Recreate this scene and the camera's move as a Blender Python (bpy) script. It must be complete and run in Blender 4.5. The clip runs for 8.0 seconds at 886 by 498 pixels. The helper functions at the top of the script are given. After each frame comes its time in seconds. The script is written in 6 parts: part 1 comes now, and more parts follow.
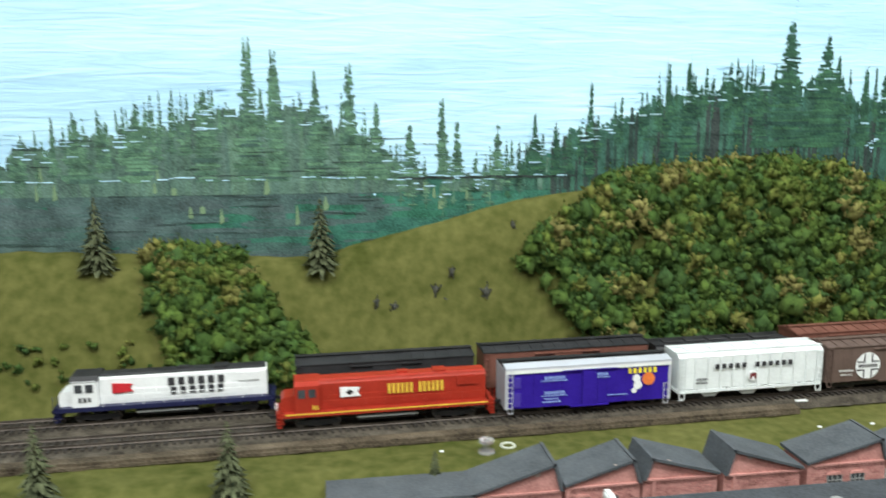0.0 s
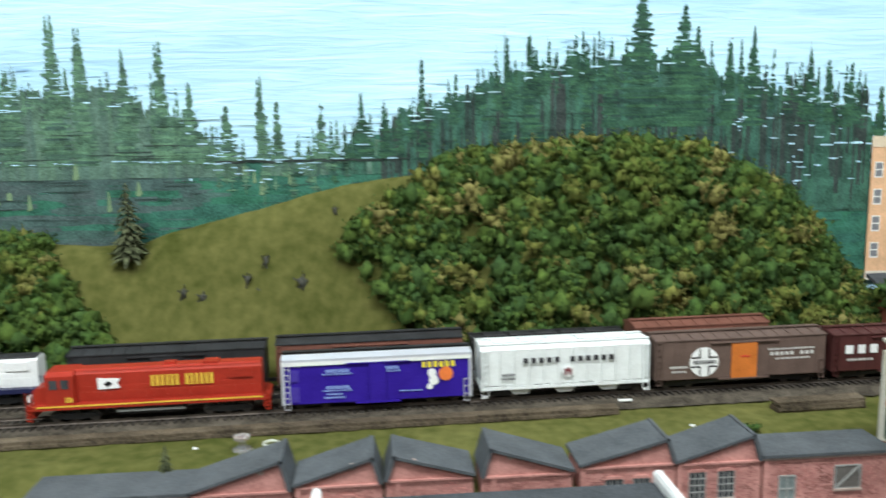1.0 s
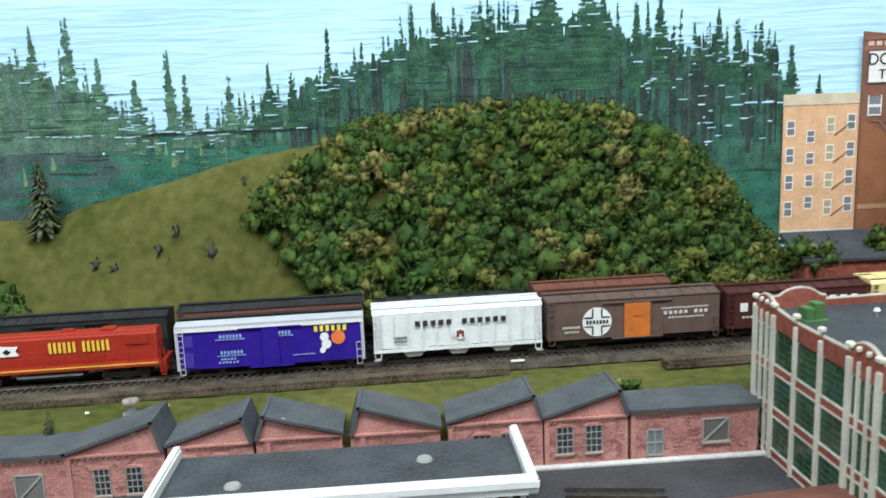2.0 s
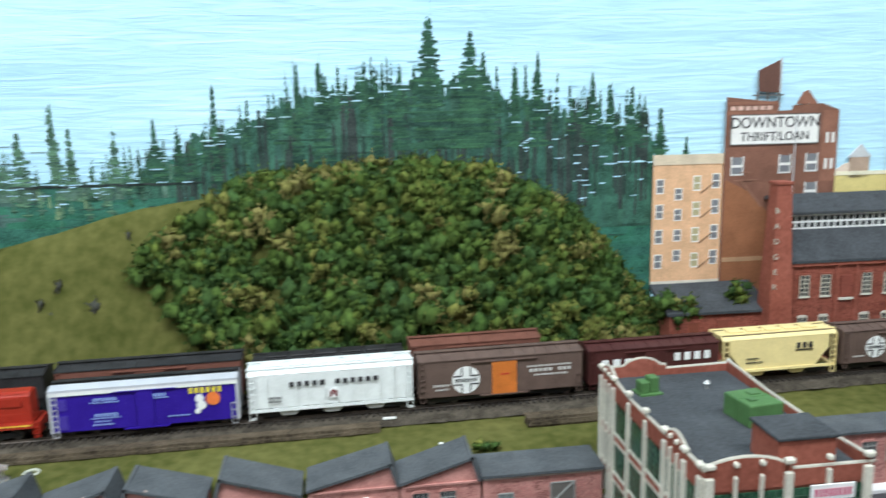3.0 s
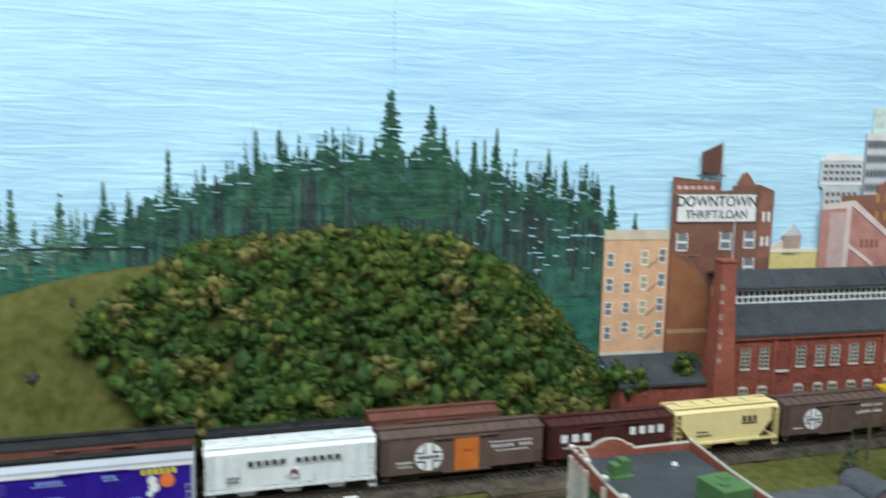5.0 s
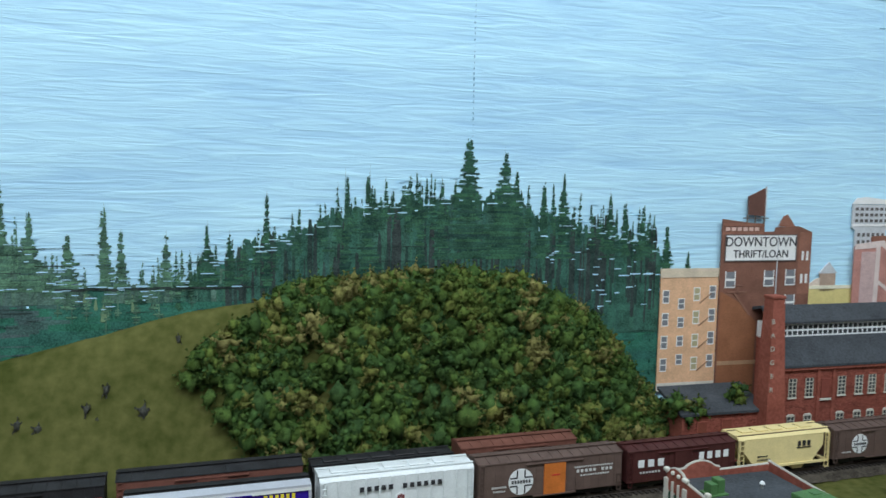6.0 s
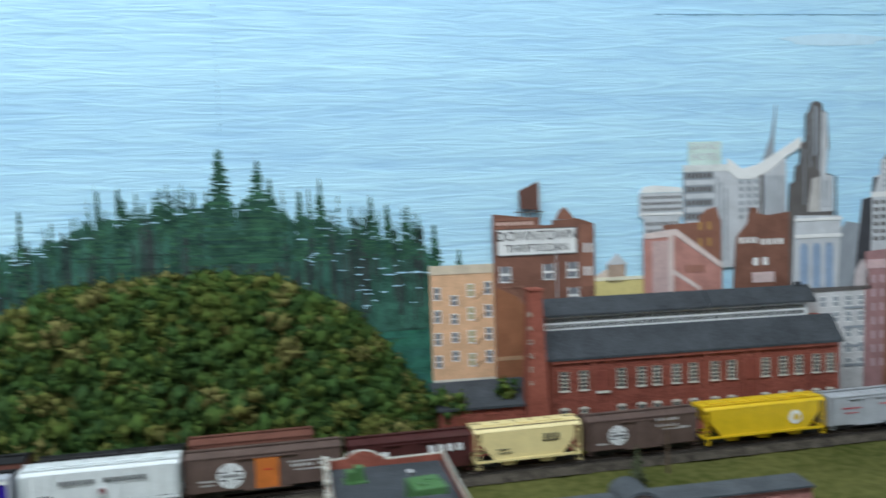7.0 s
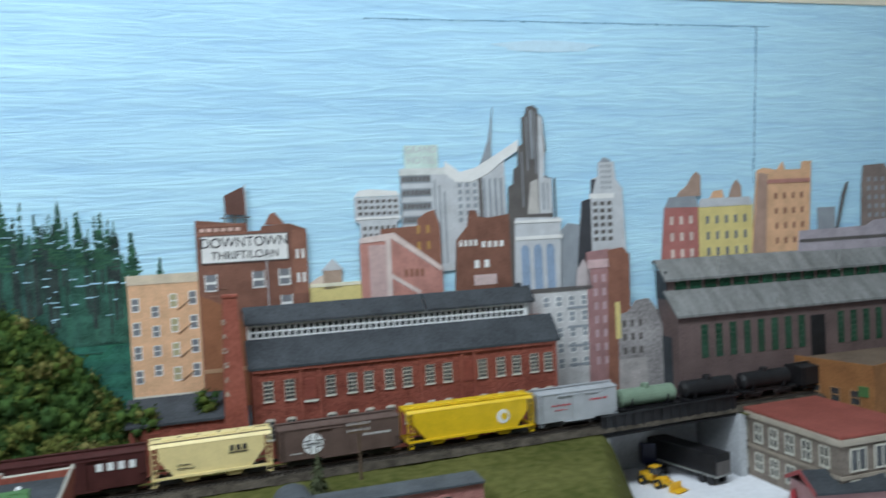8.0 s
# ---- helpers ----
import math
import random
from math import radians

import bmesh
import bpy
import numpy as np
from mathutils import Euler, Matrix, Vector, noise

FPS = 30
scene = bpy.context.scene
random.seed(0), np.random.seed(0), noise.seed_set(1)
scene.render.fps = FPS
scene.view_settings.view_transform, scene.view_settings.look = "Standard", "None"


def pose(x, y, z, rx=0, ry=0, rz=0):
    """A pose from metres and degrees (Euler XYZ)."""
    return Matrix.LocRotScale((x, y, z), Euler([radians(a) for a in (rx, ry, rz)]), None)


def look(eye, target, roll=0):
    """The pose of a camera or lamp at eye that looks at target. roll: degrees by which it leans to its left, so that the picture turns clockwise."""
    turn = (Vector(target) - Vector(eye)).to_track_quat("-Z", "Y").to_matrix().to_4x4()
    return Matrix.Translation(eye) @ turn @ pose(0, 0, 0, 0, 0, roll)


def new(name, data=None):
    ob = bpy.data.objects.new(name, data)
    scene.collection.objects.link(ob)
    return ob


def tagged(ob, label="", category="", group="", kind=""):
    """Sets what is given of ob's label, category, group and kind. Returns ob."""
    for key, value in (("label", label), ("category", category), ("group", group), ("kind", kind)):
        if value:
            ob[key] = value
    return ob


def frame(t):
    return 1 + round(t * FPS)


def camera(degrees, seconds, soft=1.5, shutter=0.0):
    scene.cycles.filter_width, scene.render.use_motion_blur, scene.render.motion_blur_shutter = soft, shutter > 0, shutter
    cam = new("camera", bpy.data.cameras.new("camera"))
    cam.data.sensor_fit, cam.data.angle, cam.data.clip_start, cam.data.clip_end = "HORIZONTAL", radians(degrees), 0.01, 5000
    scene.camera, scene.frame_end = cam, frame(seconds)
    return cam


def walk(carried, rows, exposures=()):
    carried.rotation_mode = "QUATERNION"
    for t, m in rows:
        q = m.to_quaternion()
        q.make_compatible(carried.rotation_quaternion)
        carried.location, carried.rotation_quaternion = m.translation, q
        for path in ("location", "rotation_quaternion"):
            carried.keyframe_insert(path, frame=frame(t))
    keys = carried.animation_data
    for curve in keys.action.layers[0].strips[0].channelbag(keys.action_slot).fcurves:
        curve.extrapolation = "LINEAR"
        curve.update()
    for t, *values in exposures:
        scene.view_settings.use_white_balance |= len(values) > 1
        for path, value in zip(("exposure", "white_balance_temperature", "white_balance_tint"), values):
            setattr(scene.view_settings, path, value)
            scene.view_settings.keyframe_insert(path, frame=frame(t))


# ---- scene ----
cam = camera(58.0, 8.0, soft=1.5, shutter=0.45)
# seconds, eye, (yaw to the left of +y, pitch up, roll) in degrees
PATH = [
    (0.0, (-0.3290, -0.6875, 0.2828), (-8.48, -10.20, -0.23)),
    (0.5, (-0.2238, -0.6714, 0.2604), (-7.71, -11.16, -1.15)),
    (1.0, (-0.0874, -0.6635, 0.2380), (-4.85, -8.74, -0.94)),
    (1.5, (-0.0053, -0.6700, 0.2135), (-4.13, -10.00, -2.31)),
    (1.7, (0.0079, -0.6731, 0.2114), (-3.56, -10.10, -2.31)),
    (2.8, (0.0680, -0.7128, 0.2958), (-5.81, -11.48, -1.72)),
    (3.0, (0.0863, -0.7069, 0.2955), (-7.72, -11.17, -1.19)),
    (3.5, (0.1144, -0.7041, 0.3036), (-10.72, -10.33, -1.57)),
    (4.0, (0.1265, -0.7090, 0.3099), (-11.48, -9.62, -1.98)),
    (4.5, (0.1193, -0.7025, 0.3136), (-12.91, -9.68, -0.41)),
    (5.0, (0.0328, -0.6907, 0.3251), (-14.47, -8.09, 1.05)),
    (5.2, (-0.0228, -0.7052, 0.3268), (-14.11, -6.61, 0.39)),
    (6.3, (-0.1017, -0.7236, 0.3337), (-18.04, -4.66, 0.39)),
    (6.5, (-0.0382, -0.7399, 0.3319), (-18.09, -3.90, -1.00)),
    (7.0, (0.2791, -0.8352, 0.3139), (-10.50, -4.14, -1.84)),
    (7.5, (0.4192, -0.8461, 0.2774), (-14.47, -4.00, -2.76)),
    (8.0, (0.5129, -0.8703, 0.2686), (-17.87, -2.11, -2.90)),
]


def aim(eye, angles):
    yaw, pitch, roll = (radians(a) for a in angles)
    ahead = Vector((-math.sin(yaw) * math.cos(pitch), math.cos(yaw) * math.cos(pitch), math.sin(pitch)))
    return look(eye, Vector(eye) + ahead, angles[2])


walk(cam, [(t, aim(eye, angles)) for t, eye, angles in PATH],
     exposures=[(0.0, 1.56, 7000, 10), (1.7, 1.48, 6650, 10), (3.5, 1.44, 6500, 10), (5.2, 1.05, 6400, 10), (6.3, 0.76, 6180, 10), (7.2, 0.88, 6180, 10), (8.0, 0.92, 6150, 10)])

# ---- light: a closed room, two unseen ceiling lamps added, faint bluish world background ----
world = bpy.data.worlds.new("world")
scene.world = world
world.use_nodes = True
world.node_tree.nodes["Background"].inputs[0].default_value = (0.75, 0.88, 1.0, 1)
world.node_tree.nodes["Background"].inputs[1].default_value = 0.35


def area_lamp(name, x, y, z, sx, sy, watts, tilt, colour):
    data = bpy.data.lights.new(name, "AREA")
    data.shape, data.size, data.size_y, data.energy, data.color = "RECTANGLE", sx, sy, watts, colour
    ob = new(name, data)
    ob.matrix_world = pose(x, y, z, tilt, 0, 0)
    return ob


area_lamp("unseen_ceiling_lamp", 0.1, -0.75, 1.45, 2.4, 0.35, 21.0, 22, (0.88, 0.96, 1.0))
area_lamp("unseen_ceiling_lamp", -0.9, -1.6, 1.45, 1.2, 0.6, 10.0, 20, (0.88, 0.96, 1.0))

TS = 0.03           # the track's slope in plan
TA = math.degrees(math.atan(TS))
BA = -TA            # the backdrop runs the other way


def track_y(x):
    return TS * x


def back_y(x):
    return 0.17 - 0.03 * x


# ---- materials ----
def mat(name, colour, rough=0.6, metal=0.0, vary=0.12, grain=160.0, bump=0.15, streak=None, tint=None, spec=0.4, warp=0.0, relief=0.001):
    m = bpy.data.materials.new(name)
    m.use_nodes = True
    nt = m.node_tree
    b = nt.nodes["Principled BSDF"]
    b.inputs["Roughness"].default_value, b.inputs["Metallic"].default_value = rough, metal
    b.inputs["Specular IOR Level"].default_value = spec
    tc = nt.nodes.new("ShaderNodeTexCoord")
    mp = nt.nodes.new("ShaderNodeMapping")
    mp.inputs["Scale"].default_value = streak or (1, 1, 1)
    nt.links.new(tc.outputs["Object"], mp.inputs[0])
    fine, wide = (nt.nodes.new("ShaderNodeTexNoise") for _ in range(2))
    for n, s in ((fine, grain * 4), (wide, grain * 0.35)):
        n.inputs["Scale"].default_value, n.inputs["Detail"].default_value = s, 4
        nt.links.new(mp.outputs[0], n.inputs["Vector"])
    fine.inputs["Distortion"].default_value = wide.inputs["Distortion"].default_value = warp
    add = nt.nodes.new("ShaderNodeMath")
    add.operation = "ADD"
    nt.links.new(fine.outputs["Fac"], add.inputs[0])
    nt.links.new(wide.outputs["Fac"], add.inputs[1])
    ramp = nt.nodes.new("ShaderNodeMapRange")
    ramp.inputs["From Min"].default_value, ramp.inputs["From Max"].default_value = 0.6, 1.4
    nt.links.new(add.outputs[0], ramp.inputs[0])
    mix = nt.nodes.new("ShaderNodeMix")
    mix.data_type = "RGBA"
    dark = [max(0.0, c * (1 - 2.2 * vary)) for c in colour]
    light = [min(1.0, c * (1 + 1.6 * vary) + 0.04 * vary) for c in (tint or colour)]
    mix.inputs[6].default_value, mix.inputs[7].default_value = (*dark, 1), (*light, 1)
    nt.links.new(ramp.outputs[0], mix.inputs[0])
    nt.links.new(mix.outputs[2], b.inputs["Base Color"])
    if bump:
        bp = nt.nodes.new("ShaderNodeBump")
        bp.inputs["Strength"].default_value, bp.inputs["Distance"].default_value = bump, relief
        nt.links.new(add.outputs[0], bp.inputs["Height"])
        nt.links.new(bp.outputs[0], b.inputs["Normal"])
    return m


def island_mat(name, colours, rough=0.9, grain=500.0, bump=0.5, tone=False):
    """Each island (or each clump, by its tone) takes one of the colours, with grain."""
    m = mat(name, (0.5, 0.5, 0.5), rough, 0, 0.35, grain, bump, spec=0.15)
    nt = m.node_tree
    b = nt.nodes["Principled BSDF"]
    src = nt.nodes.new("ShaderNodeAttribute" if tone else "ShaderNodeNewGeometry")
    if tone:
        src.attribute_name = "tone"
    cr = nt.nodes.new("ShaderNodeValToRGB")
    cr.color_ramp.interpolation = "LINEAR"
    while len(cr.color_ramp.elements) < len(colours):
        cr.color_ramp.elements.new(0.5)
    for i, (e, c) in enumerate(zip(cr.color_ramp.elements, colours)):
        e.position, e.color = i / (len(colours) - 1), (*c, 1)
    nt.links.new(src.outputs["Fac" if tone else "Random Per Island"], cr.inputs[0])
    old = b.inputs["Base Color"].links[0].from_socket
    mul = nt.nodes.new("ShaderNodeMix")
    mul.data_type, mul.blend_type = "RGBA", "MULTIPLY"
    mul.inputs[0].default_value = 1.0
    gain = nt.nodes.new("ShaderNodeMix")
    gain.data_type, gain.blend_type = "RGBA", "ADD"
    gain.inputs[0].default_value = 1.0
    nt.links.new(old, gain.inputs[6])
    nt.links.new(old, gain.inputs[7])
    nt.links.new(cr.outputs[0], mul.inputs[6])
    nt.links.new(gain.outputs[2], mul.inputs[7])
    nt.links.new(mul.outputs[2], b.inputs["Base Color"])
    return m


SKY = mat("sky_paint", (0.42, 0.71, 0.96), 0.5, 0, 0.07, 19.0, 1.0, streak=(0.16, 1, 1.9), tint=(0.52, 0.79, 0.97), warp=1.2, relief=0.0014)
FOREST = island_mat("forest_paint", [(0.034, 0.096, 0.074), (0.042, 0.118, 0.088), (0.048, 0.140, 0.098), (0.040, 0.100, 0.086), (0.054, 0.150, 0.100), (0.050, 0.102, 0.088)], 0.6, 160.0, 0.5)
FIRPAINT = island_mat("fir_tree_paint", [(0.020, 0.060, 0.046), (0.034, 0.096, 0.060), (0.054, 0.148, 0.078), (0.026, 0.068, 0.056), (0.040, 0.112, 0.068)], 0.6, 160.0, 0.4)
TRUNKPAINT = island_mat("trunk_paint", [(0.034, 0.058, 0.052), (0.044, 0.058, 0.056), (0.030, 0.066, 0.054)], 0.6, 160.0, 0.4)
PALEFOREST = island_mat("pale_forest_paint", [(0.090, 0.160, 0.130), (0.102, 0.186, 0.146), (0.082, 0.150, 0.126), (0.112, 0.205, 0.148), (0.094, 0.156, 0.140)], 0.6, 120.0, 0.5)
PALEFIR = island_mat("pale_fir_paint", [(0.060, 0.125, 0.092), (0.085, 0.180, 0.118), (0.125, 0.255, 0.155), (0.052, 0.105, 0.090)], 0.6, 160.0, 0.4)
WATERWASH = island_mat("teal_wash_paint", [(0.038, 0.145, 0.106), (0.044, 0.165, 0.118), (0.038, 0.130, 0.106), (0.034, 0.150, 0.094)], 0.55, 120.0, 0.5)
GREYWASH = island_mat("grey_teal_wash_paint", [(0.066, 0.118, 0.112), (0.074, 0.130, 0.124), (0.082, 0.122, 0.122), (0.060, 0.126, 0.110)], 0.55, 120.0, 0.5)
TURF = mat("turf", (0.064, 0.086, 0.016), 0.95, 0, 0.19, 20.0, 0.8, tint=(0.104, 0.102, 0.030), spec=0.06)
LEAF = island_mat("foliage", [(0.040, 0.078, 0.022), (0.056, 0.110, 0.024), (0.048, 0.100, 0.032), (0.078, 0.130, 0.026), (0.064, 0.116, 0.028), (0.108, 0.148, 0.030), (0.088, 0.135, 0.028), (0.150, 0.162, 0.040), (0.205, 0.188, 0.066)], 0.95, 300.0, 0.7, tone=True)
FIR = mat("fir_needles", (0.045, 0.072, 0.036), 0.9, 0, 0.4, 300.0, 0.7, tint=(0.095, 0.110, 0.055), spec=0.1)
BARK = mat("bark", (0.12, 0.08, 0.05), 0.9)
# cork, ballast and rail colours carry the shade under the trains
CORK = mat("cork_roadbed", (0.060, 0.046, 0.032), 0.95, 0, 0.4, 130.0, 1.0, tint=(0.110, 0.086, 0.058), spec=0.08)
BALLAST = mat("shaded_ballast", (0.040, 0.034, 0.027), 0.95, 0, 0.4, 220.0, 1.0, tint=(0.082, 0.070, 0.054), spec=0.05)
TIE = mat("tie_plastic", (0.035, 0.028, 0.022), 0.8, 0, 0.3)
RAIL = mat("rail_metal", (0.085, 0.068, 0.055), 0.55, 0.4, 0.3)
BLACK = mat("black_plastic", (0.012, 0.012, 0.014), 0.45, 0, 0.25)
ROOFBLACK = mat("black_roof_paint", (0.018, 0.018, 0.020), 0.6, 0, 0.3)
RED = mat("bright_red_paint", (0.36, 0.028, 0.014), 0.35, 0, 0.10)
GOLD = mat("gold_lettering", (0.75, 0.50, 0.06), 0.5)
WHITE = mat("white_plastic", (0.82, 0.84, 0.84), 0.4, 0, 0.05)
OFFWHITE = mat("weathered_white", (0.76, 0.80, 0.80), 0.45, 0, 0.06)
PURPLE = mat("violet_blue_side", (0.030, 0.011, 0.27), 0.6, 0, 0.10, spec=0.1)
SILVER = mat("silver_roof", (0.62, 0.64, 0.70), 0.35, 0.3, 0.06)
LTBLUE = mat("pale_blue_print", (0.30, 0.42, 0.80), 0.5)
YELLOWP = mat("yellow_print", (0.85, 0.70, 0.04), 0.5)
ORANGEP = mat("orange_print", (0.80, 0.20, 0.05), 0.5)
BROWN = mat("mineral_brown", (0.122, 0.080, 0.066), 0.6, 0, 0.15, 200.0)
BROWN2 = mat("red_oxide", (0.17, 0.066, 0.046), 0.6, 0, 0.15, 200.0)
MAROON = mat("maroon_paint", (0.068, 0.018, 0.017), 0.5, 0, 0.15, 200.0)
ORDOOR = mat("orange_door", (0.60, 0.17, 0.03), 0.55, 0, 0.14, 200.0)
CREAM = mat("cream_paint", (0.84, 0.70, 0.34), 0.4, 0, 0.06)
YELLOW = mat("yellow_paint", (0.78, 0.52, 0.015), 0.4, 0, 0.08)
GREYCAR = mat("light_grey_paint", (0.42, 0.44, 0.46), 0.45, 0, 0.1)
GREENTANK = mat("pale_green_tank", (0.20, 0.28, 0.20), 0.4, 0, 0.12)
NAVY = mat("navy_paint", (0.012, 0.015, 0.06), 0.4)
FLAGRED = mat("flag_red", (0.55, 0.02, 0.03), 0.5)
DARKINK = mat("dark_ink", (0.03, 0.03, 0.035), 0.6)
STEEL = mat("wheel_steel", (0.10, 0.09, 0.085), 0.5, 0.6)
PINKBRICK = mat("pink_brick", (0.45, 0.195, 0.175), 0.85, 0, 0.13, 150.0, 0.3, tint=(0.52, 0.26, 0.23), spec=0.15)
REDBRICK = mat("red_brick", (0.26, 0.074, 0.050), 0.8, 0, 0.13, 60.0, 0.35, tint=(0.31, 0.100, 0.070), spec=0.15)
MORTAR = mat("mortar", (0.42, 0.32, 0.28), 0.9)
SLATE = mat("slate_roof", (0.085, 0.095, 0.105), 0.8, 0, 0.18, 120.0, 0.35, spec=0.2)
CHARCOAL = mat("charcoal_roof", (0.055, 0.062, 0.070), 0.85, 0, 0.2, 90.0, 0.4, spec=0.2)
YARD = mat("asphalt_yard", (0.050, 0.050, 0.055), 0.9, 0, 0.2, 80.0, 0.4)
CONCRETE = mat("painted_concrete", (0.60, 0.60, 0.58), 0.8, 0, 0.14, 90.0)
GLASSDARK = mat("dark_pane", (0.05, 0.055, 0.06), 0.12, 0, 0.3, 60.0, 0.0, spec=0.6)
GLASSGREEN = mat("green_pane", (0.018, 0.075, 0.04), 0.2, 0, 0.35, 60.0, 0.05, spec=0.5)
FRAMEGREY = mat("grey_frame", (0.30, 0.31, 0.30), 0.7)
STONE = mat("cream_stone", (0.62, 0.60, 0.52), 0.7, 0, 0.12, 120.0)
BOXGREEN = mat("vent_green", (0.07, 0.17, 0.055), 0.6, 0, 0.12, 150.0)


# ---- builders ----
def mesh_of(bm, name, material):
    me = bpy.data.meshes.new(name)
    bm.to_mesh(me)
    bm.free()
    me.materials.append(material)
    return me


def part(name, bm, material, parent, label=""):
    ob = new(name, mesh_of(bm, name, material))
    ob.parent = parent
    return tagged(ob, label)


def thing(name, m, label, category, group="", kind=""):
    ob = new(name)
    ob.empty_display_size = 0.01
    ob.matrix_world = m
    return tagged(ob, label, category, group, kind)


def box(bm, x0, x1, y0, y1, z0, z1, bevel=0.0):
    m = Matrix.Translation(((x0 + x1) / 2, (y0 + y1) / 2, (z0 + z1) / 2)) @ Matrix.Diagonal((x1 - x0, y1 - y0, z1 - z0, 1))
    vs = bmesh.ops.create_cube(bm, size=1, matrix=m)["verts"]
    if bevel:
        es = list({e for v in vs for e in v.link_edges})
        bmesh.ops.bevel(bm, geom=es, offset=bevel, segments=1, affect="EDGES")
    return bm


def prism(bm, outline, a0, a1, axis="y"):
    """An outline extruded along an axis; outline in (x, z) for y, (y, z) for x, (x, y) for z."""
    def at(p, a):
        return {"y": (p[0], a, p[1]), "x": (a, p[0], p[1]), "z": (p[0], p[1], a)}[axis]
    one, two = ([bm.verts.new(at(p, a)) for p in outline] for a in (a0, a1))
    n = len(outline)
    bm.faces.new(one)
    bm.faces.new(two[::-1])
    for i in range(n):
        bm.faces.new((one[i], two[i], two[(i + 1) % n], one[(i + 1) % n]))
    bmesh.ops.recalc_face_normals(bm, faces=bm.faces[:])
    return bm


def tube(bm, p, q, r0, r1=None, n=8):
    p, q = Vector(p), Vector(q)
    d = q - p
    m = Matrix.Translation((p + q) / 2) @ d.to_track_quat("Z", "Y").to_matrix().to_4x4()
    bmesh.ops.create_cone(bm, cap_ends=True, segments=n, radius1=r0, radius2=r0 if r1 is None else r1, depth=d.length, matrix=m)
    return bm


def B(*boxes, bevel=0.0):
    bm = bmesh.new()
    for b in boxes:
        box(bm, *b, bevel=bevel)
    return bm


def P(outline, a0, a1, axis="y"):
    return prism(bmesh.new(), outline, a0, a1, axis)


def slab(name, data_bm, material, label, category, kind="structure", m=None):
    ob = new(name, mesh_of(data_bm, name, material))
    if m is not None:
        ob.matrix_world = m
    return tagged(ob, label, category, kind=kind)


def bars(parent, x0, x1, z0, z1, count, material, y=-0.0003, label="", name="lettering", gaps=()):
    """A line of lettering as plain upright bars."""
    w = (x1 - x0) / count
    bm = bmesh.new()
    for i in range(count):
        if i in gaps:
            continue
        box(bm, x0 + i * w + 0.20 * w, x0 + (i + 1) * w - 0.20 * w, y, y + 0.0004, z0, z1)
    return part(name, bm, material, parent, label)


def disc(bm, x, y, z, r, thick, n=24):
    return tube(bm, (x, y, z), (x, y + thick, z), r, n=n)


def smoothstep(a, b, v):
    u = min(1.0, max(0.0, (v - a) / (b - a)))
    return u * u * (3 - 2 * u)


def grid_mesh(name, xs, ys, height, material):
    verts = [(x, y, height(x, y)) for y in ys for x in xs]
    n = len(xs)
    faces = [(j * n + i, j * n + i + 1, (j + 1) * n + i + 1, (j + 1) * n + i) for j in range(len(ys) - 1) for i in range(n - 1)]
    me = bpy.data.meshes.new(name)
    me.from_pydata(verts, [], faces)
    me.materials.append(material)
    me.polygons.foreach_set("use_smooth", [True] * len(me.polygons))
    return new(name, me)


def lerp_table(table, x):
    for (xa, a), (xb, b) in zip(table, table[1:]):
        if x <= xb:
            return a + (b - a) * max(0.0, (x - xa) / (xb - xa))
    return table[-1][1]


# ---- the room ----
ROOMWALL = mat("room_wall_paint", (0.62, 0.60, 0.55), 0.85, 0, 0.06, 4.0)
ROOMFLOOR = mat("room_floor", (0.25, 0.22, 0.19), 0.7, 0, 0.15, 8.0)
slab("floor", B((-2.6, 3.4, -3.0, 1.0, -1.12, -1.05)), ROOMFLOOR, "plain dull brown room floor", "floor")
slab("ceiling", B((-2.6, 3.4, -3.0, 1.0, 1.5, 1.55)), ROOMWALL, "plain pale room ceiling", "ceiling")
slab("wall_south", B((-2.6, 3.4, -3.06, -3.0, -1.05, 1.5)), ROOMWALL, "plain pale painted room wall", "wall")
slab("wall_west", B((-2.66, -2.6, -3.0, 1.0, -1.05, 1.5)), ROOMWALL, "plain pale painted room wall", "wall")
slab("wall_east", B((3.4, 3.46, -3.0, 1.0, -1.05, 1.5)), ROOMWALL, "plain pale painted room wall", "wall")
slab("wall_north", B((-2.6, 3.4, 1.0, 1.06, -1.05, 1.5)), ROOMWALL, "plain pale painted room wall", "wall")

# ---- painted backdrop board ----
backdrop = slab("backdrop", B((-1.6, 2.4, 0.0, 0.012, -0.3, 0.570)), SKY, "board painted as a pale blue brushed sky", "backdrop",
                m=pose(0, 0.17, 0, 0, 0, BA))
slab("trim", B((-1.6, 2.4, -0.002, 0.03, 0.570, 0.62)), mat("cream_trim", (0.75, 0.70, 0.58), 0.6, 0, 0.06, 10.0), "cream strip along the top of the backdrop", "trim",
     m=pose(0, 0.17, 0, 0, 0, BA))
seam = bmesh.new()
rng_joint = random.Random(2)
for k in range(24):
    z = 0.30 + k * 0.0098
    box(seam, 1.330 + 0.0016 * k * 0.4 + rng_joint.uniform(-0.001, 0.001), 1.3316 + 0.0016 * k * 0.4, -0.0006, 0.0, z, z + 0.0082)
for k in range(60):
    x = 0.75 + k * 0.0103
    box(seam, x, x + 0.0088, -0.0006, 0.0, 0.5325 + rng_joint.uniform(-0.0008, 0.0008), 0.5337)
for k in range(30):
    z = 0.375 + k * 0.0064
    box(seam, 0.196 + rng_joint.uniform(-0.0006, 0.0006), 0.1968, -0.0005, 0.0, z, z + rng_joint.uniform(0.001, 0.004))
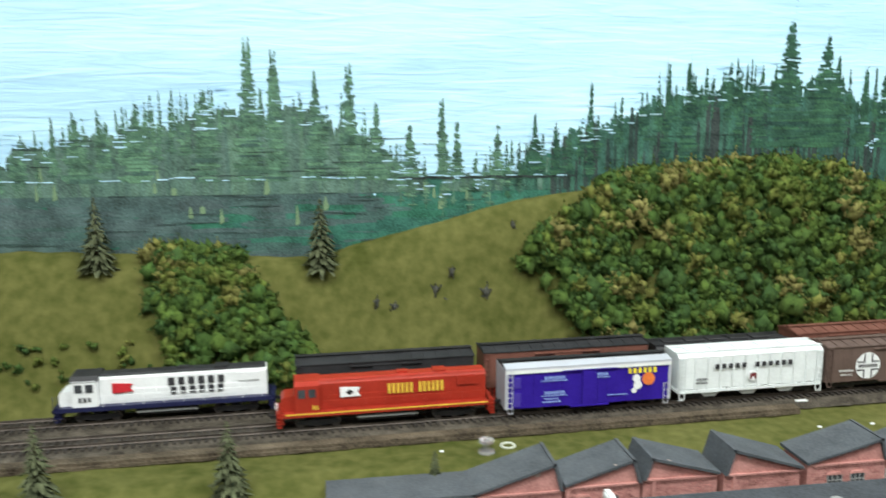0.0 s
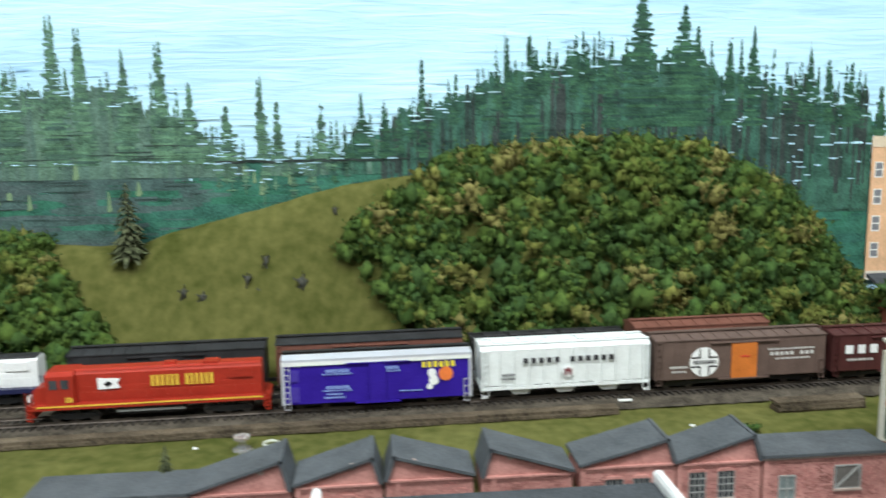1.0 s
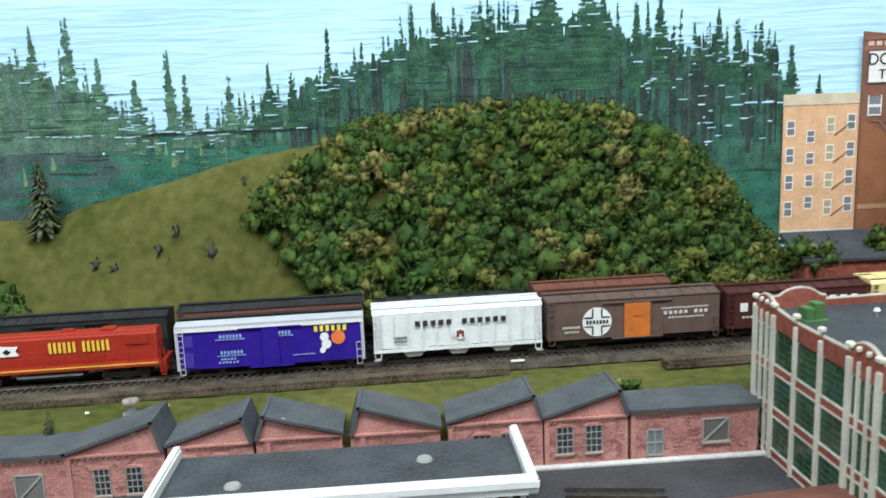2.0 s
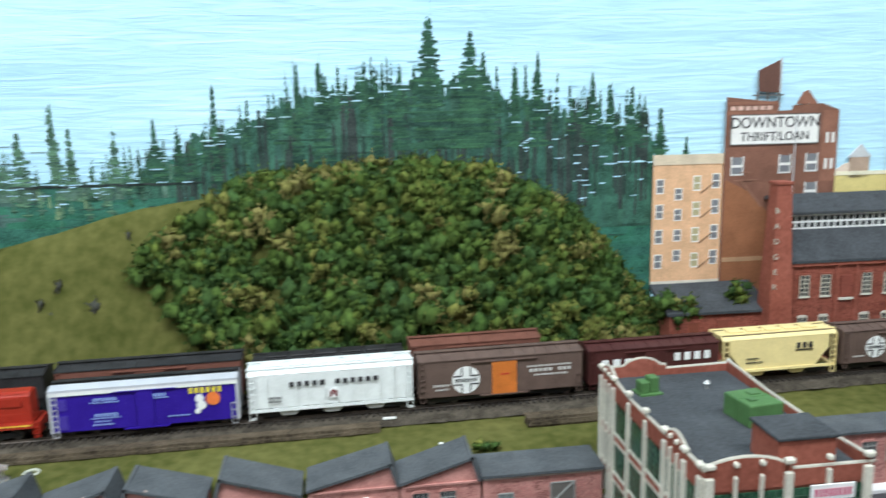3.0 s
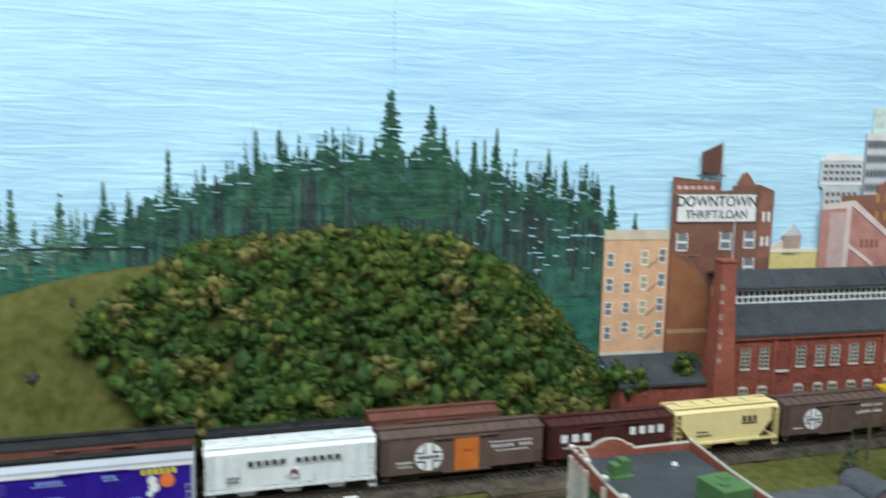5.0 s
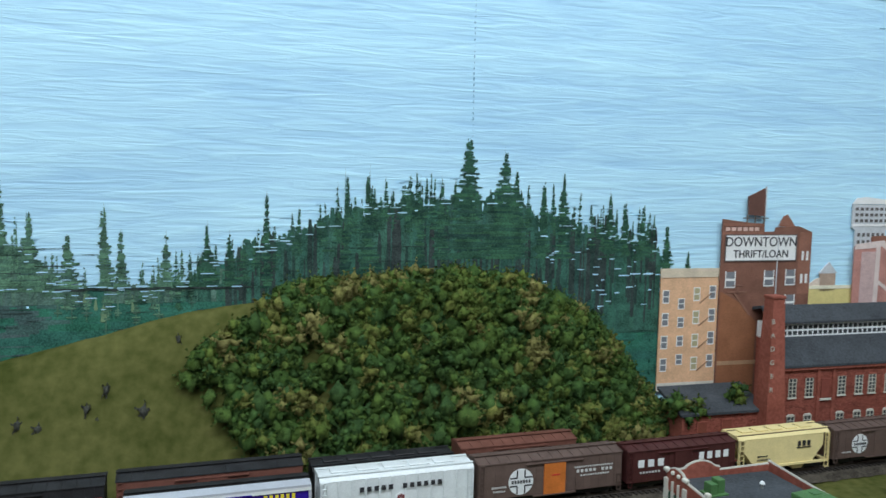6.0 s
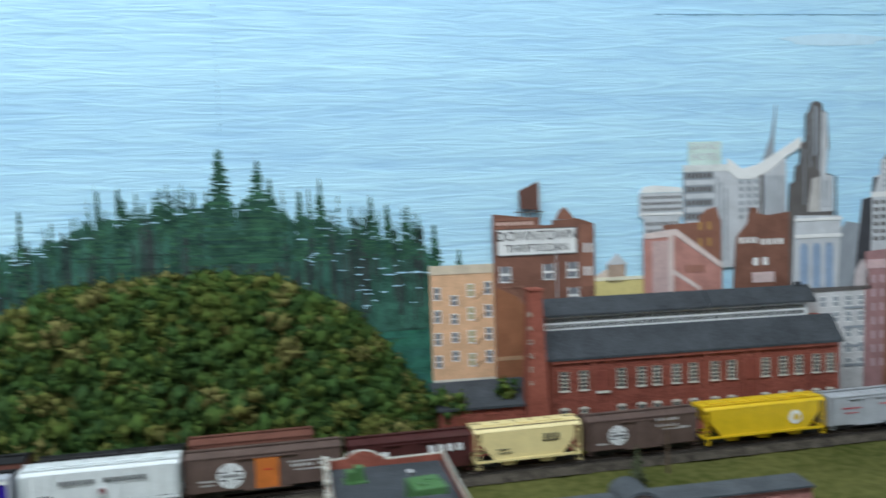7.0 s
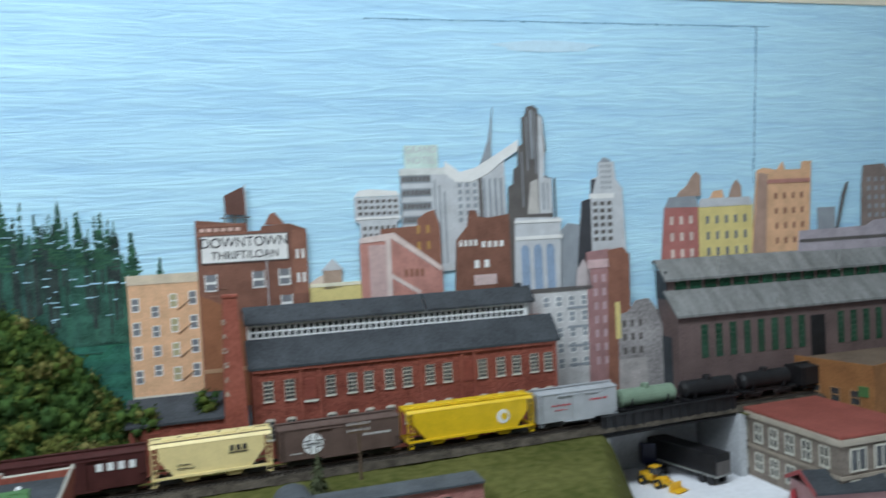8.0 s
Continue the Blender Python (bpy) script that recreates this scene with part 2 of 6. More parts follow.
part("seam", seam, mat("seam_blue", (0.16, 0.33, 0.48), 0.6), backdrop, "dark blue joint line between boards")


dab_rng = random.Random(9)


def strokes(name, rows, material, parent, label):
    """Dabs of paint: flat quads on the board, each (x, z, half width, half height, lean, lift)."""
    verts, faces = [], []
    for x, z, w, h, lean, lift in rows:
        i = len(verts)
        tip = 0.35 if h > 1.5 * w else 1.0
        for sx, sz in ((-1, -1), (0.2, -1.15), (1, -0.8), (tip, 0.9), (-0.1 * tip, 1.25), (-tip, 1)):
            verts.append((x + sx * w + lean * sz * h, -lift, z + sz * h + dab_rng.uniform(-0.2, 0.2) * h))
        faces.append((i, i + 1, i + 2, i + 3, i + 4, i + 5))
    me = bpy.data.meshes.new(name)
    me.from_pydata(verts, [], faces)
    me.materials.append(material)
    ob = new(name, me)
    ob.parent = parent
    return tagged(ob, label, kind="stuff")


TOPS = [(-0.80, 0.235), (-0.68, 0.245), (-0.60, 0.262), (-0.5, 0.282), (-0.42, 0.298), (-0.34, 0.296), (-0.28, 0.270), (-0.25, 0.232), (-0.2, 0.216), (-0.14, 0.232), (-0.08, 0.256), (-0.02, 0.280),
        (0.04, 0.303), (0.1, 0.316), (0.16, 0.323), (0.22, 0.330), (0.26, 0.320), (0.32, 0.304), (0.38, 0.294), (0.42, 0.284), (0.44, 0.276)]
rng = random.Random(4)


def brush_columns(name, rows, material, parent, label):
    """Upright drags of a flat brush, (x, half width, foot, top, lift), with wavering sides and a torn top."""
    verts, faces = [], []
    for x, w, z0, z1, lift in rows:
        i = len(verts)
        n = 5
        for k in range(n + 1):
            u = k / n
            thin = 1.0 if k < n else 0.55
            for sx in (-1, 1):
                verts.append((x + sx * w * thin * rng.uniform(0.75, 1.15), -lift, z0 + (z1 - z0) * u + (rng.uniform(-0.003, 0.003) if k == n else 0)))
        faces += [(i + 2 * k, i + 2 * k + 1, i + 2 * k + 3, i + 2 * k + 2) for k in range(n)]
    me = bpy.data.meshes.new(name)
    me.from_pydata(verts, [], faces)
    me.materials.append(material)
    ob = new(name, me)
    ob.parent = parent
    return tagged(ob, label, kind="stuff")


def comb_tree(out, x, base, top, w, gap=0.0026, thick=0.0008, miss=0.15):
    """A conifer of short level dabs that widen towards its foot, as a dry brush leaves them."""
    z = base
    lean = rng.uniform(-0.03, 0.03)
    while z < top:
        u = (z - base) / (top - base)
        half = w * (1 - u) ** 1.05 * rng.uniform(0.4, 1.25) + 0.0006
        if rng.random() > miss:
            out.append((x + lean * (z - base) + rng.uniform(-0.35, 0.35) * half, z, half, thick * rng.uniform(0.7, 1.5), rng.uniform(-0.4, 0.4), rng.uniform(0.0008, 0.0011)))
        z += gap * rng.uniform(0.7, 1.25)
    out.append((x, base + (top - base) * 0.45, 0.0007, (top - base) * 0.46, lean * 0.3, 0.0009))


def pale_side(x):
    return rng.random() > smoothstep(-0.19, -0.04, x)


mass, pale_mass, trunks, firs, pale_firs, glints = [], [], [], [], [], []
for k in range(1500):
    x = rng.uniform(-0.78, 0.443)
    top, low = lerp_table(TOPS, x), 0.19 if x < -0.06 else 0.14
    shy = 0.022 + 0.016 * smoothstep(0.25, 0.42, x) + 0.018 * noise.noise((x * 45, 3.1, 0)) + rng.uniform(-0.006, 0.006)
    if top - shy < low + 0.006:
        continue
    (pale_mass if pale_side(x) else mass).append((x, rng.uniform(0.0022, 0.0055), low, top - shy if rng.random() < 0.6 else low + (top - shy - low) * rng.uniform(0.35, 0.95), rng.uniform(0.0003, 0.0006)))
for k in range(150):
    x = rng.uniform(-0.08, 0.438)
    top = lerp_table(TOPS, x)
    z0 = rng.uniform(0.15, 0.22)
    trunks.append((x, rng.uniform(0.0009, 0.0030), z0, min(top - 0.012, z0 + rng.uniform(0.03, 0.09)), rng.uniform(0.0006, 0.0008)))
trunks += [(0.434, 0.0042, 0.205, 0.272, 0.0009), (0.325, 0.0038, 0.19, 0.286, 0.0008), (0.108, 0.0055, 0.17, 0.29, 0.0008), (0.165, 0.004, 0.18, 0.30, 0.0008)]
for k in range(260):
    x = rng.uniform(-0.74, 0.437)
    top = lerp_table(TOPS, x)
    comb_tree(pale_firs if pale_side(x) else firs, x, top - rng.uniform(0.030, 0.055), top + rng.uniform(-0.022, 0.014), rng.uniform(0.0025, 0.0055), miss=0.25)
for x, top, w in ((-0.30, 0.327, 0.0095), (-0.336, 0.318, 0.010), (-0.378, 0.340, 0.010), (-0.405, 0.352, 0.011), (-0.273, 0.285, 0.010), (-0.235, 0.262, 0.009), (-0.45, 0.300, 0.010), (-0.52, 0.286, 0.012), (-0.58, 0.270, 0.012),
                  (-0.20, 0.290, 0.006), (-0.185, 0.268, 0.005), (-0.14, 0.262, 0.006), (-0.098, 0.272, 0.007), (-0.075, 0.265, 0.005), (-0.035, 0.305, 0.004),
                  (0.194, 0.374, 0.021), (0.236, 0.357, 0.021), (0.250, 0.336, 0.012), (0.05, 0.326, 0.005), (0.078, 0.328, 0.010), (0.312, 0.335, 0.009), (0.285, 0.325, 0.007), (0.135, 0.322, 0.006), (0.16, 0.325, 0.007),
                  (0.372, 0.312, 0.007), (0.395, 0.300, 0.005), (0.418, 0.298, 0.005), (0.452, 0.272, 0.0065), (0.483, 0.240, 0.003)):
    foot = (0.205 if x < 0.15 else 0.235) if x < 0.445 else 0.213
    for again in range(2):
        comb_tree(pale_firs if x < -0.22 or pale_side(x) else firs, x + rng.uniform(-0.001, 0.001), foot, top, w * 1.35, 0.0023, 0.0010, 0.16 if w > 0.006 else 0.28)
for k in range(300):
    x = rng.uniform(-0.7, 0.442)
    top = lerp_table(TOPS, x)
    glints.append((x, top + rng.uniform(-0.034, 0.006), rng.uniform(0.0015, 0.007), rng.uniform(0.00025, 0.0006), 0, 0.0013))
for k in range(60):
    x = rng.uniform(0.28, 0.446)
    glints.append((x, rng.uniform(0.17, 0.27), rng.uniform(0.001, 0.005), rng.uniform(0.0003, 0.0007), 0, 0.0013))
glints += [(x, 0.213 + rng.uniform(-0.0015, 0.0015), 0.007, 0.0007, 0, 0.0013) for x in (0.395, 0.41, 0.428, 0.445)]
for k in range(80):
    x = -0.74 + k * 0.0085 + rng.uniform(-0.003, 0.003)
    if rng.random() < 0.55:
        glints.append((x, 0.2065 + 0.0060 * noise.noise((x * 22, 0, 7)), rng.uniform(0.002, 0.006), rng.uniform(0.0003, 0.0007), rng.uniform(-0.3, 0.3), 0.0013))
wash, grey_wash = [], []
under = [(-0.78 + 0.0102 * k, 0.0062, -0.03, 0.2055, 0.00012) for k in range(72)] + [(-0.05 + 0.0102 * k, 0.0062, -0.03, 0.214, 0.00012) for k in range(49)]
brush_columns("painted_water", under, WATERWASH, backdrop, "teal ground coat of the painted lake")
for k in range(3600):
    x = rng.uniform(-0.75, 0.447)
    hi = 0.207 if x < -0.06 else 0.235
    w = rng.uniform(0.012, 0.045)
    if x + w < 0.449:
        (grey_wash if rng.random() > smoothstep(-0.5, -0.12, x) else wash).append((x, rng.uniform(-0.02, hi), w, rng.uniform(0.0020, 0.0050), 0, rng.uniform(0.0001, 0.0003)))
dark_lines = [(rng.uniform(-0.72, 0.43), rng.uniform(0.13, 0.25), rng.uniform(0.006, 0.03), rng.uniform(0.0002, 0.0004), 0, 0.0012) for k in range(95)]
dark_lines += [(-0.24 + 0.012 * k, 0.205 + rng.uniform(-0.001, 0.001), 0.009, 0.0009, 0, 0.0012) for k in range(16)]
patches = [(rng.uniform(-0.66, -0.15), rng.uniform(0.165, 0.215), rng.uniform(0.0015, 0.0035), rng.uniform(0.003, 0.009), 0, 0.0010) for k in range(16)]
strokes("painted_water", wash, WATERWASH, backdrop, "teal and green brushed band painted on the board")
strokes("painted_water", grey_wash, GREYWASH, backdrop, "grey teal brushed band painted on the board")
brush_columns("painted_forest", pale_mass, PALEFOREST, backdrop, "hazy grey green woods painted in upright drags")
brush_columns("painted_forest", mass, FOREST, backdrop, "dark green woods painted in upright drags")
brush_columns("painted_trunk", trunks, TRUNKPAINT, backdrop, "dark brown grey painted trunks")
strokes("painted_fir", pale_firs, PALEFIR, backdrop, "pale green conifers painted in level dabs")
strokes("painted_fir", firs, FIRPAINT, backdrop, "dark green conifers painted in level dabs")
strokes("painted_line", dark_lines, TRUNKPAINT, backdrop, "thin dark level brush lines")
strokes("painted_patch", patches, mat("pale_green_dab", (0.16, 0.26, 0.14), 0.6), backdrop, "pale green dabs on the painted shore")
strokes("painted_glint", glints, SKY, backdrop, "thin pale sky coloured brush gaps")

# ---- ground of the layout ----
HILL = [(-1.2, 0.10), (-0.75, 0.13), (-0.64, 0.136), (-0.52, 0.128), (-0.40, 0.124), (-0.33, 0.120), (-0.27, 0.142), (-0.22, 0.155), (-0.12, 0.176), (-0.05, 0.186), (0.05, 0.203), (0.18, 0.211), (0.27, 0.195),
        (0.33, 0.165), (0.38, 0.115), (0.42, 0.062), (0.45, 0.03), (0.48, -0.010), (1.8, -0.012)]


def ground_z(x, y):
    toe, back = track_y(x) + 0.094, back_y(x)
    top = lerp_table(HILL, x)
    z = -0.012
    z += (top + 0.012) * smoothstep(toe, back - 0.006, y) ** 0.8 if y > toe else 0
    z += 0.0016 * noise.noise((x * 38, y * 38, 1)) + 0.006 * noise.noise((x * 9, y * 9, 2)) * smoothstep(toe, back, y)
    front = track_y(x) - 0.055
    z -= 0.020 * smoothstep(front, -0.13, y) * (1 - smoothstep(0.76, 0.83, x)) if y < front else 0
    foot = 1.045 + 0.5 * y
    z -= 0.09 * smoothstep(foot - 0.065, foot, x) ** 1.3 if y < track_y(x) - 0.006 else 0.0
    z -= 0.036 * (1 - smoothstep(0.788, 0.806, x)) if y < -0.13 else 0.0
    return z


def steps(a, b, d):
    n = int(round((b - a) / d))
    return [a + (b - a) * i / n for i in range(n + 1)]


ground = grid_mesh("ground", steps(-1.5, 1.004, 0.006), steps(-0.124, 0.2, 0.004), ground_z, TURF)
bank = grid_mesh("ground", steps(0.788, 1.06, 0.006), steps(-0.40, -0.124, 0.006), ground_z, TURF)
tagged(bank, "mossy turf bank falling to the street", "ground", kind="structure")
tagged(ground, "mossy green and tan turf with a hill", "ground", kind="structure")
ground_far = grid_mesh("ground", steps(1.21, 2.3, 0.03), steps(0.015, 0.19, 0.01), lambda x, y: -0.012, TURF)
tagged(ground_far, "mossy turf behind the bridge", "ground", kind="structure")
slab("pavement", B((-1.5, 0.80, -0.62, -0.122, -0.062, -0.047)), YARD, "dark grey asphalt town yard", "pavement")
slab("ground", B((-1.5, 2.3, -0.62, 0.2, -0.16, -0.097)), mat("white_board", (0.80, 0.82, 0.86), 0.8, 0, 0.06, 30.0), "bare white base board of the layout", "ground")
slab("trim", B((-1.5, 2.3, -0.64, -0.62, -1.05, -0.05)), ROOMWALL, "plain front edge board of the layout", "trim")

# ---- foliage clumps ----
def clump_shapes(count, sub, flakes=140):
    """Lumpy balls with loose flakes standing off them."""
    shapes = []
    r = random.Random(5)
    for s in range(count):
        bm = bmesh.new()
        bmesh.ops.create_icosphere(bm, subdivisions=sub, radius=1.0)
        for v in bm.verts:
            p = v.co.copy()
            k = 0.76 + 0.60 * noise.noise(p * 1.5 + Vector((s * 9.1, 0, 0))) + 0.60 * noise.noise(p * 3.4 + Vector((0, s * 7.3, 0))) + 0.16 * noise.noise(p * 8.0 + Vector((0, 0, s * 5.7)))
            v.co = p * k
        base = list(bm.verts)
        for k in range(flakes):
            p = r.choice(base).co
            a = Vector((r.uniform(-1, 1), r.uniform(-1, 1), r.uniform(-1, 1))).normalized()
            b = a.cross(p).normalized()
            q = p * r.uniform(0.92, 1.5)
            w = r.uniform(0.11, 0.25)
            bm.faces.new([bm.verts.new(c) for c in (q - a * w, q + b * w, q + a * w)])
        bm.verts.index_update()
        shapes.append((np.array([v.co[:] for v in bm.verts]), np.array([[v.index for v in f.verts] for f in bm.faces])))
        bm.free()
    return shapes


def joined(name, pieces, material):
    """One mesh of many turned, sized and placed copies of small shapes: pieces are (shape, place, sizes, turn)."""
    vs, fs, tones, base = [], [], [], 0
    for (v, f), place, size, turn, *hue in pieces:
        c, s = math.cos(turn), math.sin(turn)
        w = v * np.array(size)
        w = np.stack([c * w[:, 0] - s * w[:, 1], s * w[:, 0] + c * w[:, 1], w[:, 2]], 1) + np.array(place)
        vs.append(w)
        fs.append(f + base)
        tones.append(np.clip((hue[0] if hue else tone_rng.random()) + grit.uniform(-0.06, 0.06, len(v)), 0, 1).astype(np.float32))
        base += len(v)
    v, f = np.concatenate(vs), np.concatenate(fs)
    me = bpy.data.meshes.new(name)
    me.vertices.add(len(v))
    me.vertices.foreach_set("co", v.ravel())
    me.loops.add(f.size)
    me.loops.foreach_set("vertex_index", f.ravel().astype(np.int32))
    me.polygons.add(len(f))
    me.polygons.foreach_set("loop_start", np.arange(0, f.size, f.shape[1], dtype=np.int32))
    me.update(calc_edges=True)
    me.attributes.new("tone", "FLOAT", "POINT").data.foreach_set("value", np.concatenate(tones))
    me.materials.append(material)
    return new(name, me)


tone_rng = random.Random(21)
grit = np.random.default_rng(8)
CLUMPS = clump_shapes(14, 1, 170)
LOW_CLUMPS = clump_shapes(8, 1, 50)
rng = random.Random(11)


def cover(name, n, xr, inside, label, radius=(0.014, 0.026), tufts=11, lump=(0.24, 0.46), hues=(), shapes=CLUMPS):
    """Mounds of n bushes, each a heap of smaller lumps with a colour of its own."""
    out = []
    count = 0
    while count < n:
        x = rng.uniform(*xr)
        y = track_y(x) + 0.094 + (back_y(x) - 0.006 - track_y(x) - 0.094) * rng.random() ** 0.8
        z = ground_z(x, y)
        if not inside(x, z):
            continue
        count += 1
        r = rng.uniform(*radius)
        hue = rng.uniform(*hues) if hues else rng.choice((rng.uniform(0.0, 0.42), rng.uniform(0.1, 0.5), rng.uniform(0.35, 0.62), rng.uniform(0.55, 0.8), rng.uniform(0.8, 1.0)))
        r *= 1.25 if hue > 0.75 and not hues else 1.0
        for k in range(tufts):
            a, e = rng.uniform(0, 6.283), rng.uniform(-0.1, 1.4)
            d = r * rng.uniform(0.30, 0.72)
            px, py, pz = x + d * math.cos(a) * math.cos(e), y + d * 0.8 * math.sin(a) * math.cos(e) - r * 0.3, z + d * 1.1 * math.sin(e)
            py = min(py, back_y(px) - 0.008)
            q = r * rng.uniform(*lump)
            out.append((rng.choice(shapes), (px, py, pz), (q * rng.uniform(0.85, 1.15), q * rng.uniform(0.85, 1.1), q * rng.uniform(0.85, 1.15)), rng.uniform(0, 6.3), min(1.0, max(0.0, hue + rng.uniform(-0.05, 0.05)))))
    return tagged(joined(name, out, LEAF), label, "foliage", kind="stuff")


def on_hill(x, z):
    return z > 0.012 and x > -0.034 - 0.080 * smoothstep(0.02, 0.10, z) + 0.085 * smoothstep(0.13, 0.185, z)


def in_thicket(x, z):
    middle = -0.405 - 0.055 * smoothstep(0.0, 0.12, z)
    return z > 0.006 and abs(x - middle) < 0.070 - 0.022 * smoothstep(0.05, 0.12, z)


cover("foliage_bed", 1000, (-0.125, 0.452), on_hill, "low dark green foliage between the clumps", (0.009, 0.013), 1, (0.9, 1.3), (0.0, 0.5), LOW_CLUMPS)
cover("foliage_bed", 200, (-0.56, -0.32), in_thicket, "low dark green foliage between the bushes", (0.008, 0.012), 1, (0.9, 1.2), (0.0, 0.5), LOW_CLUMPS)
cover("foliage", 460, (-0.125, 0.452), on_hill, "dense clumps of green, olive and tan foliage on the hill", (0.012, 0.021))
cover("foliage", 85, (-0.56, -0.32), in_thicket, "thicket of dark green and olive bushes on the slope", (0.011, 0.018))
cover("foliage", 40, (-0.75, -0.50), lambda x, z: 0.01 < z < 0.05 and rng.random() < 0.5, "low scattered shrubs on the bank", (0.004, 0.009), 4)


def fir_tree(x, y, z, h, label, lean=0.0):
    ob = thing("fir_tree", pose(x, y, z, 0, lean, rng.uniform(0, 360)), label, "tree", "fir trees")
    part("trunk", tube(bmesh.new(), (0, 0, -0.002), (0, 0, h * 0.95), h * 0.022, h * 0.004), BARK, ob)
    bm = bmesh.new()
    rows = 26
    for k in range(rows):
        u = k / (rows - 1)
        reach = h * (0.235 * (1 - u) ** 0.8 + 0.025)
        zc = h * (0.07 + 0.9 * u)
        count = max(5, int(17 * (1 - 0.6 * u)))
        for j in range(count):
            a = 6.283 * j / count + k * 0.7 + rng.uniform(-0.25, 0.25)
            r = reach * rng.uniform(0.5, 1.18)
            w = max(h * 0.011, r * 0.15)
            d = Vector((math.cos(a), math.sin(a), 0))
            sd = Vector((-d.y, d.x, 0))
            zc = h * (0.07 + 0.9 * u) + rng.uniform(-0.02, 0.02) * h
            tip = d * r + Vector((0, 0, zc - r * rng.uniform(0.1, 0.5)))
            mid = d * r * 0.6 + Vector((0, 0, zc - r * 0.05))
            inn = Vector((0, 0, zc + h * 0.02))
            v = [bm.verts.new(q) for q in (inn, mid + sd * w, tip + sd * w * 0.3, tip - sd * w * 0.4, mid - sd * w, mid + Vector((0, 0, -w * 0.9)))]
            for f in ((0, 4, 1), (1, 4, 3), (1, 3, 2), (0, 1, 5), (0, 5, 4), (1, 2, 5), (2, 3, 5), (3, 4, 5)):
                bm.faces.new([v[i] for i in f])
    part("crown", bm, FIR, ob, "drooping dusty green needles")
    return ob


fir_tree(-0.560, 0.158, ground_z(-0.560, 0.158) - 0.001, 0.078, "small dusty green fir on the slope by the backdrop")
fir_tree(-0.334, 0.156, ground_z(-0.334, 0.156) - 0.001, 0.080, "small dusty green fir on the slope by the backdrop")
fir_tree(-0.548, -0.090, -0.022, 0.073, "green model fir on the grass before the track")
fir_tree(-0.408, -0.092, -0.022, 0.068, "green model fir on the grass before the track")
fir_tree(-0.247, -0.088, -0.020, 0.030, "tiny dark fir on the grass by the factory")
fir_tree(0.630, -0.046, -0.014, 0.050, "small green fir on the grass behind the pink factory")

# ---- railway ----
def railway(offset, x0, x1, label):
    ob = thing("railway_track", pose(0, offset, 0, 0, 0, TA), label, "railway track", "tracks")
    prof = [(-0.026, -0.0105), (-0.0215, -0.0045), (0.0215, -0.0045), (0.026, -0.0105)]
    bm = bmesh.new()
    xs = steps(x0, x1, 0.007)
    rows = []
    for x in xs:
        jag = [0.0022 * noise.noise((x * 60, k * 3.3, offset * 50)) for k in range(4)]
        rows.append([bm.verts.new((x, p[0] - abs(jag[i]) * (2 if i == 0 else 0.5), p[1] + 0.3 * jag[i])) for i, p in enumerate(prof)])
    for a, b in zip(rows, rows[1:]):
        for i in range(3):
            bm.faces.new((a[i], b[i], b[i + 1], a[i + 1]))
    part("roadbed", bm, BALLAST, ob, "worn ballast roadbed, darkened for the shade under the trains")
    bm = bmesh.new()
    for x in steps(x0, x1, 0.0068):
        w = 0.0013
        vs = [bm.verts.new(q) for q in ((x - w, -0.0155, -0.0045), (x + w, -0.0155, -0.0045), (x + w, 0.0155, -0.0045), (x - w, 0.0155, -0.0045),
                                        (x - w, -0.0155, -0.0026), (x + w, -0.0155, -0.0026), (x + w, 0.0155, -0.0026), (x - w, 0.0155, -0.0026))]
        for f in ((4, 5, 6, 7), (0, 1, 5, 4), (1, 2, 6, 5), (2, 3, 7, 6), (3, 0, 4, 7)):
            bm.faces.new([vs[i] for i in f])
    tagged(part("sleeper_strip", bm, TIE, ob, "dark brown plastic ties"), kind="stuff")
    for y in (-0.0083, 0.0083):
        part("rail", P([(y - 0.0012, -0.0026), (y + 0.0012, -0.0026), (y + 0.0004, -0.0018), (y + 0.0005, 0.0), (y - 0.0005, 0.0), (y - 0.0004, -0.0018)], x0, x1, "x"), RAIL, ob)
    return ob


railway(0.0165, -1.3, 2.2, "front model track with dark ties on cork")
railway(0.0665, -1.3, 0.43, "rear model track with dark ties on cork")


# ---- rolling stock, near side at y = 0, rail top at z = 0, from x = 0 to its length ----
CW = 0.033


def trucks(ob, spots, axles=2, pitch=0.021):
    for sx in spots:
        bm = bmesh.new()
        half = pitch * (axles - 1) / 2
        for y in (0.0055, CW - 0.0075):
            prism(bm, [(sx - half - 0.004, 0.0045), (sx - half, 0.0075), (sx + half, 0.0075), (sx + half + 0.004, 0.0045), (sx + half * 0.4, 0.0025), (sx - half * 0.4, 0.0025)], y, y + 0.002)
        box(bm, sx - 0.004, sx + 0.004, 0.007, CW - 0.007, 0.0045, 0.010)
        tr = part("truck", bm, BLACK, ob, "black sideframe truck")
        for k in range(axles):
            wx = sx + (k - (axles - 1) / 2) * pitch
            for y in (0.0075, CW - 0.0095):
                part("wheel", disc(bmesh.new(), wx, y, 0.0048, 0.0048, 0.002, 14), STEEL, tr)
            

def couplers(ob, L):
    for x0, x1 in ((-0.006, 0.002), (L - 0.002, L + 0.006)):
        part("coupler", B((x0, x1, CW / 2 - 0.0015, CW / 2 + 0.0015, 0.0075, 0.0105)), BLACK, ob)


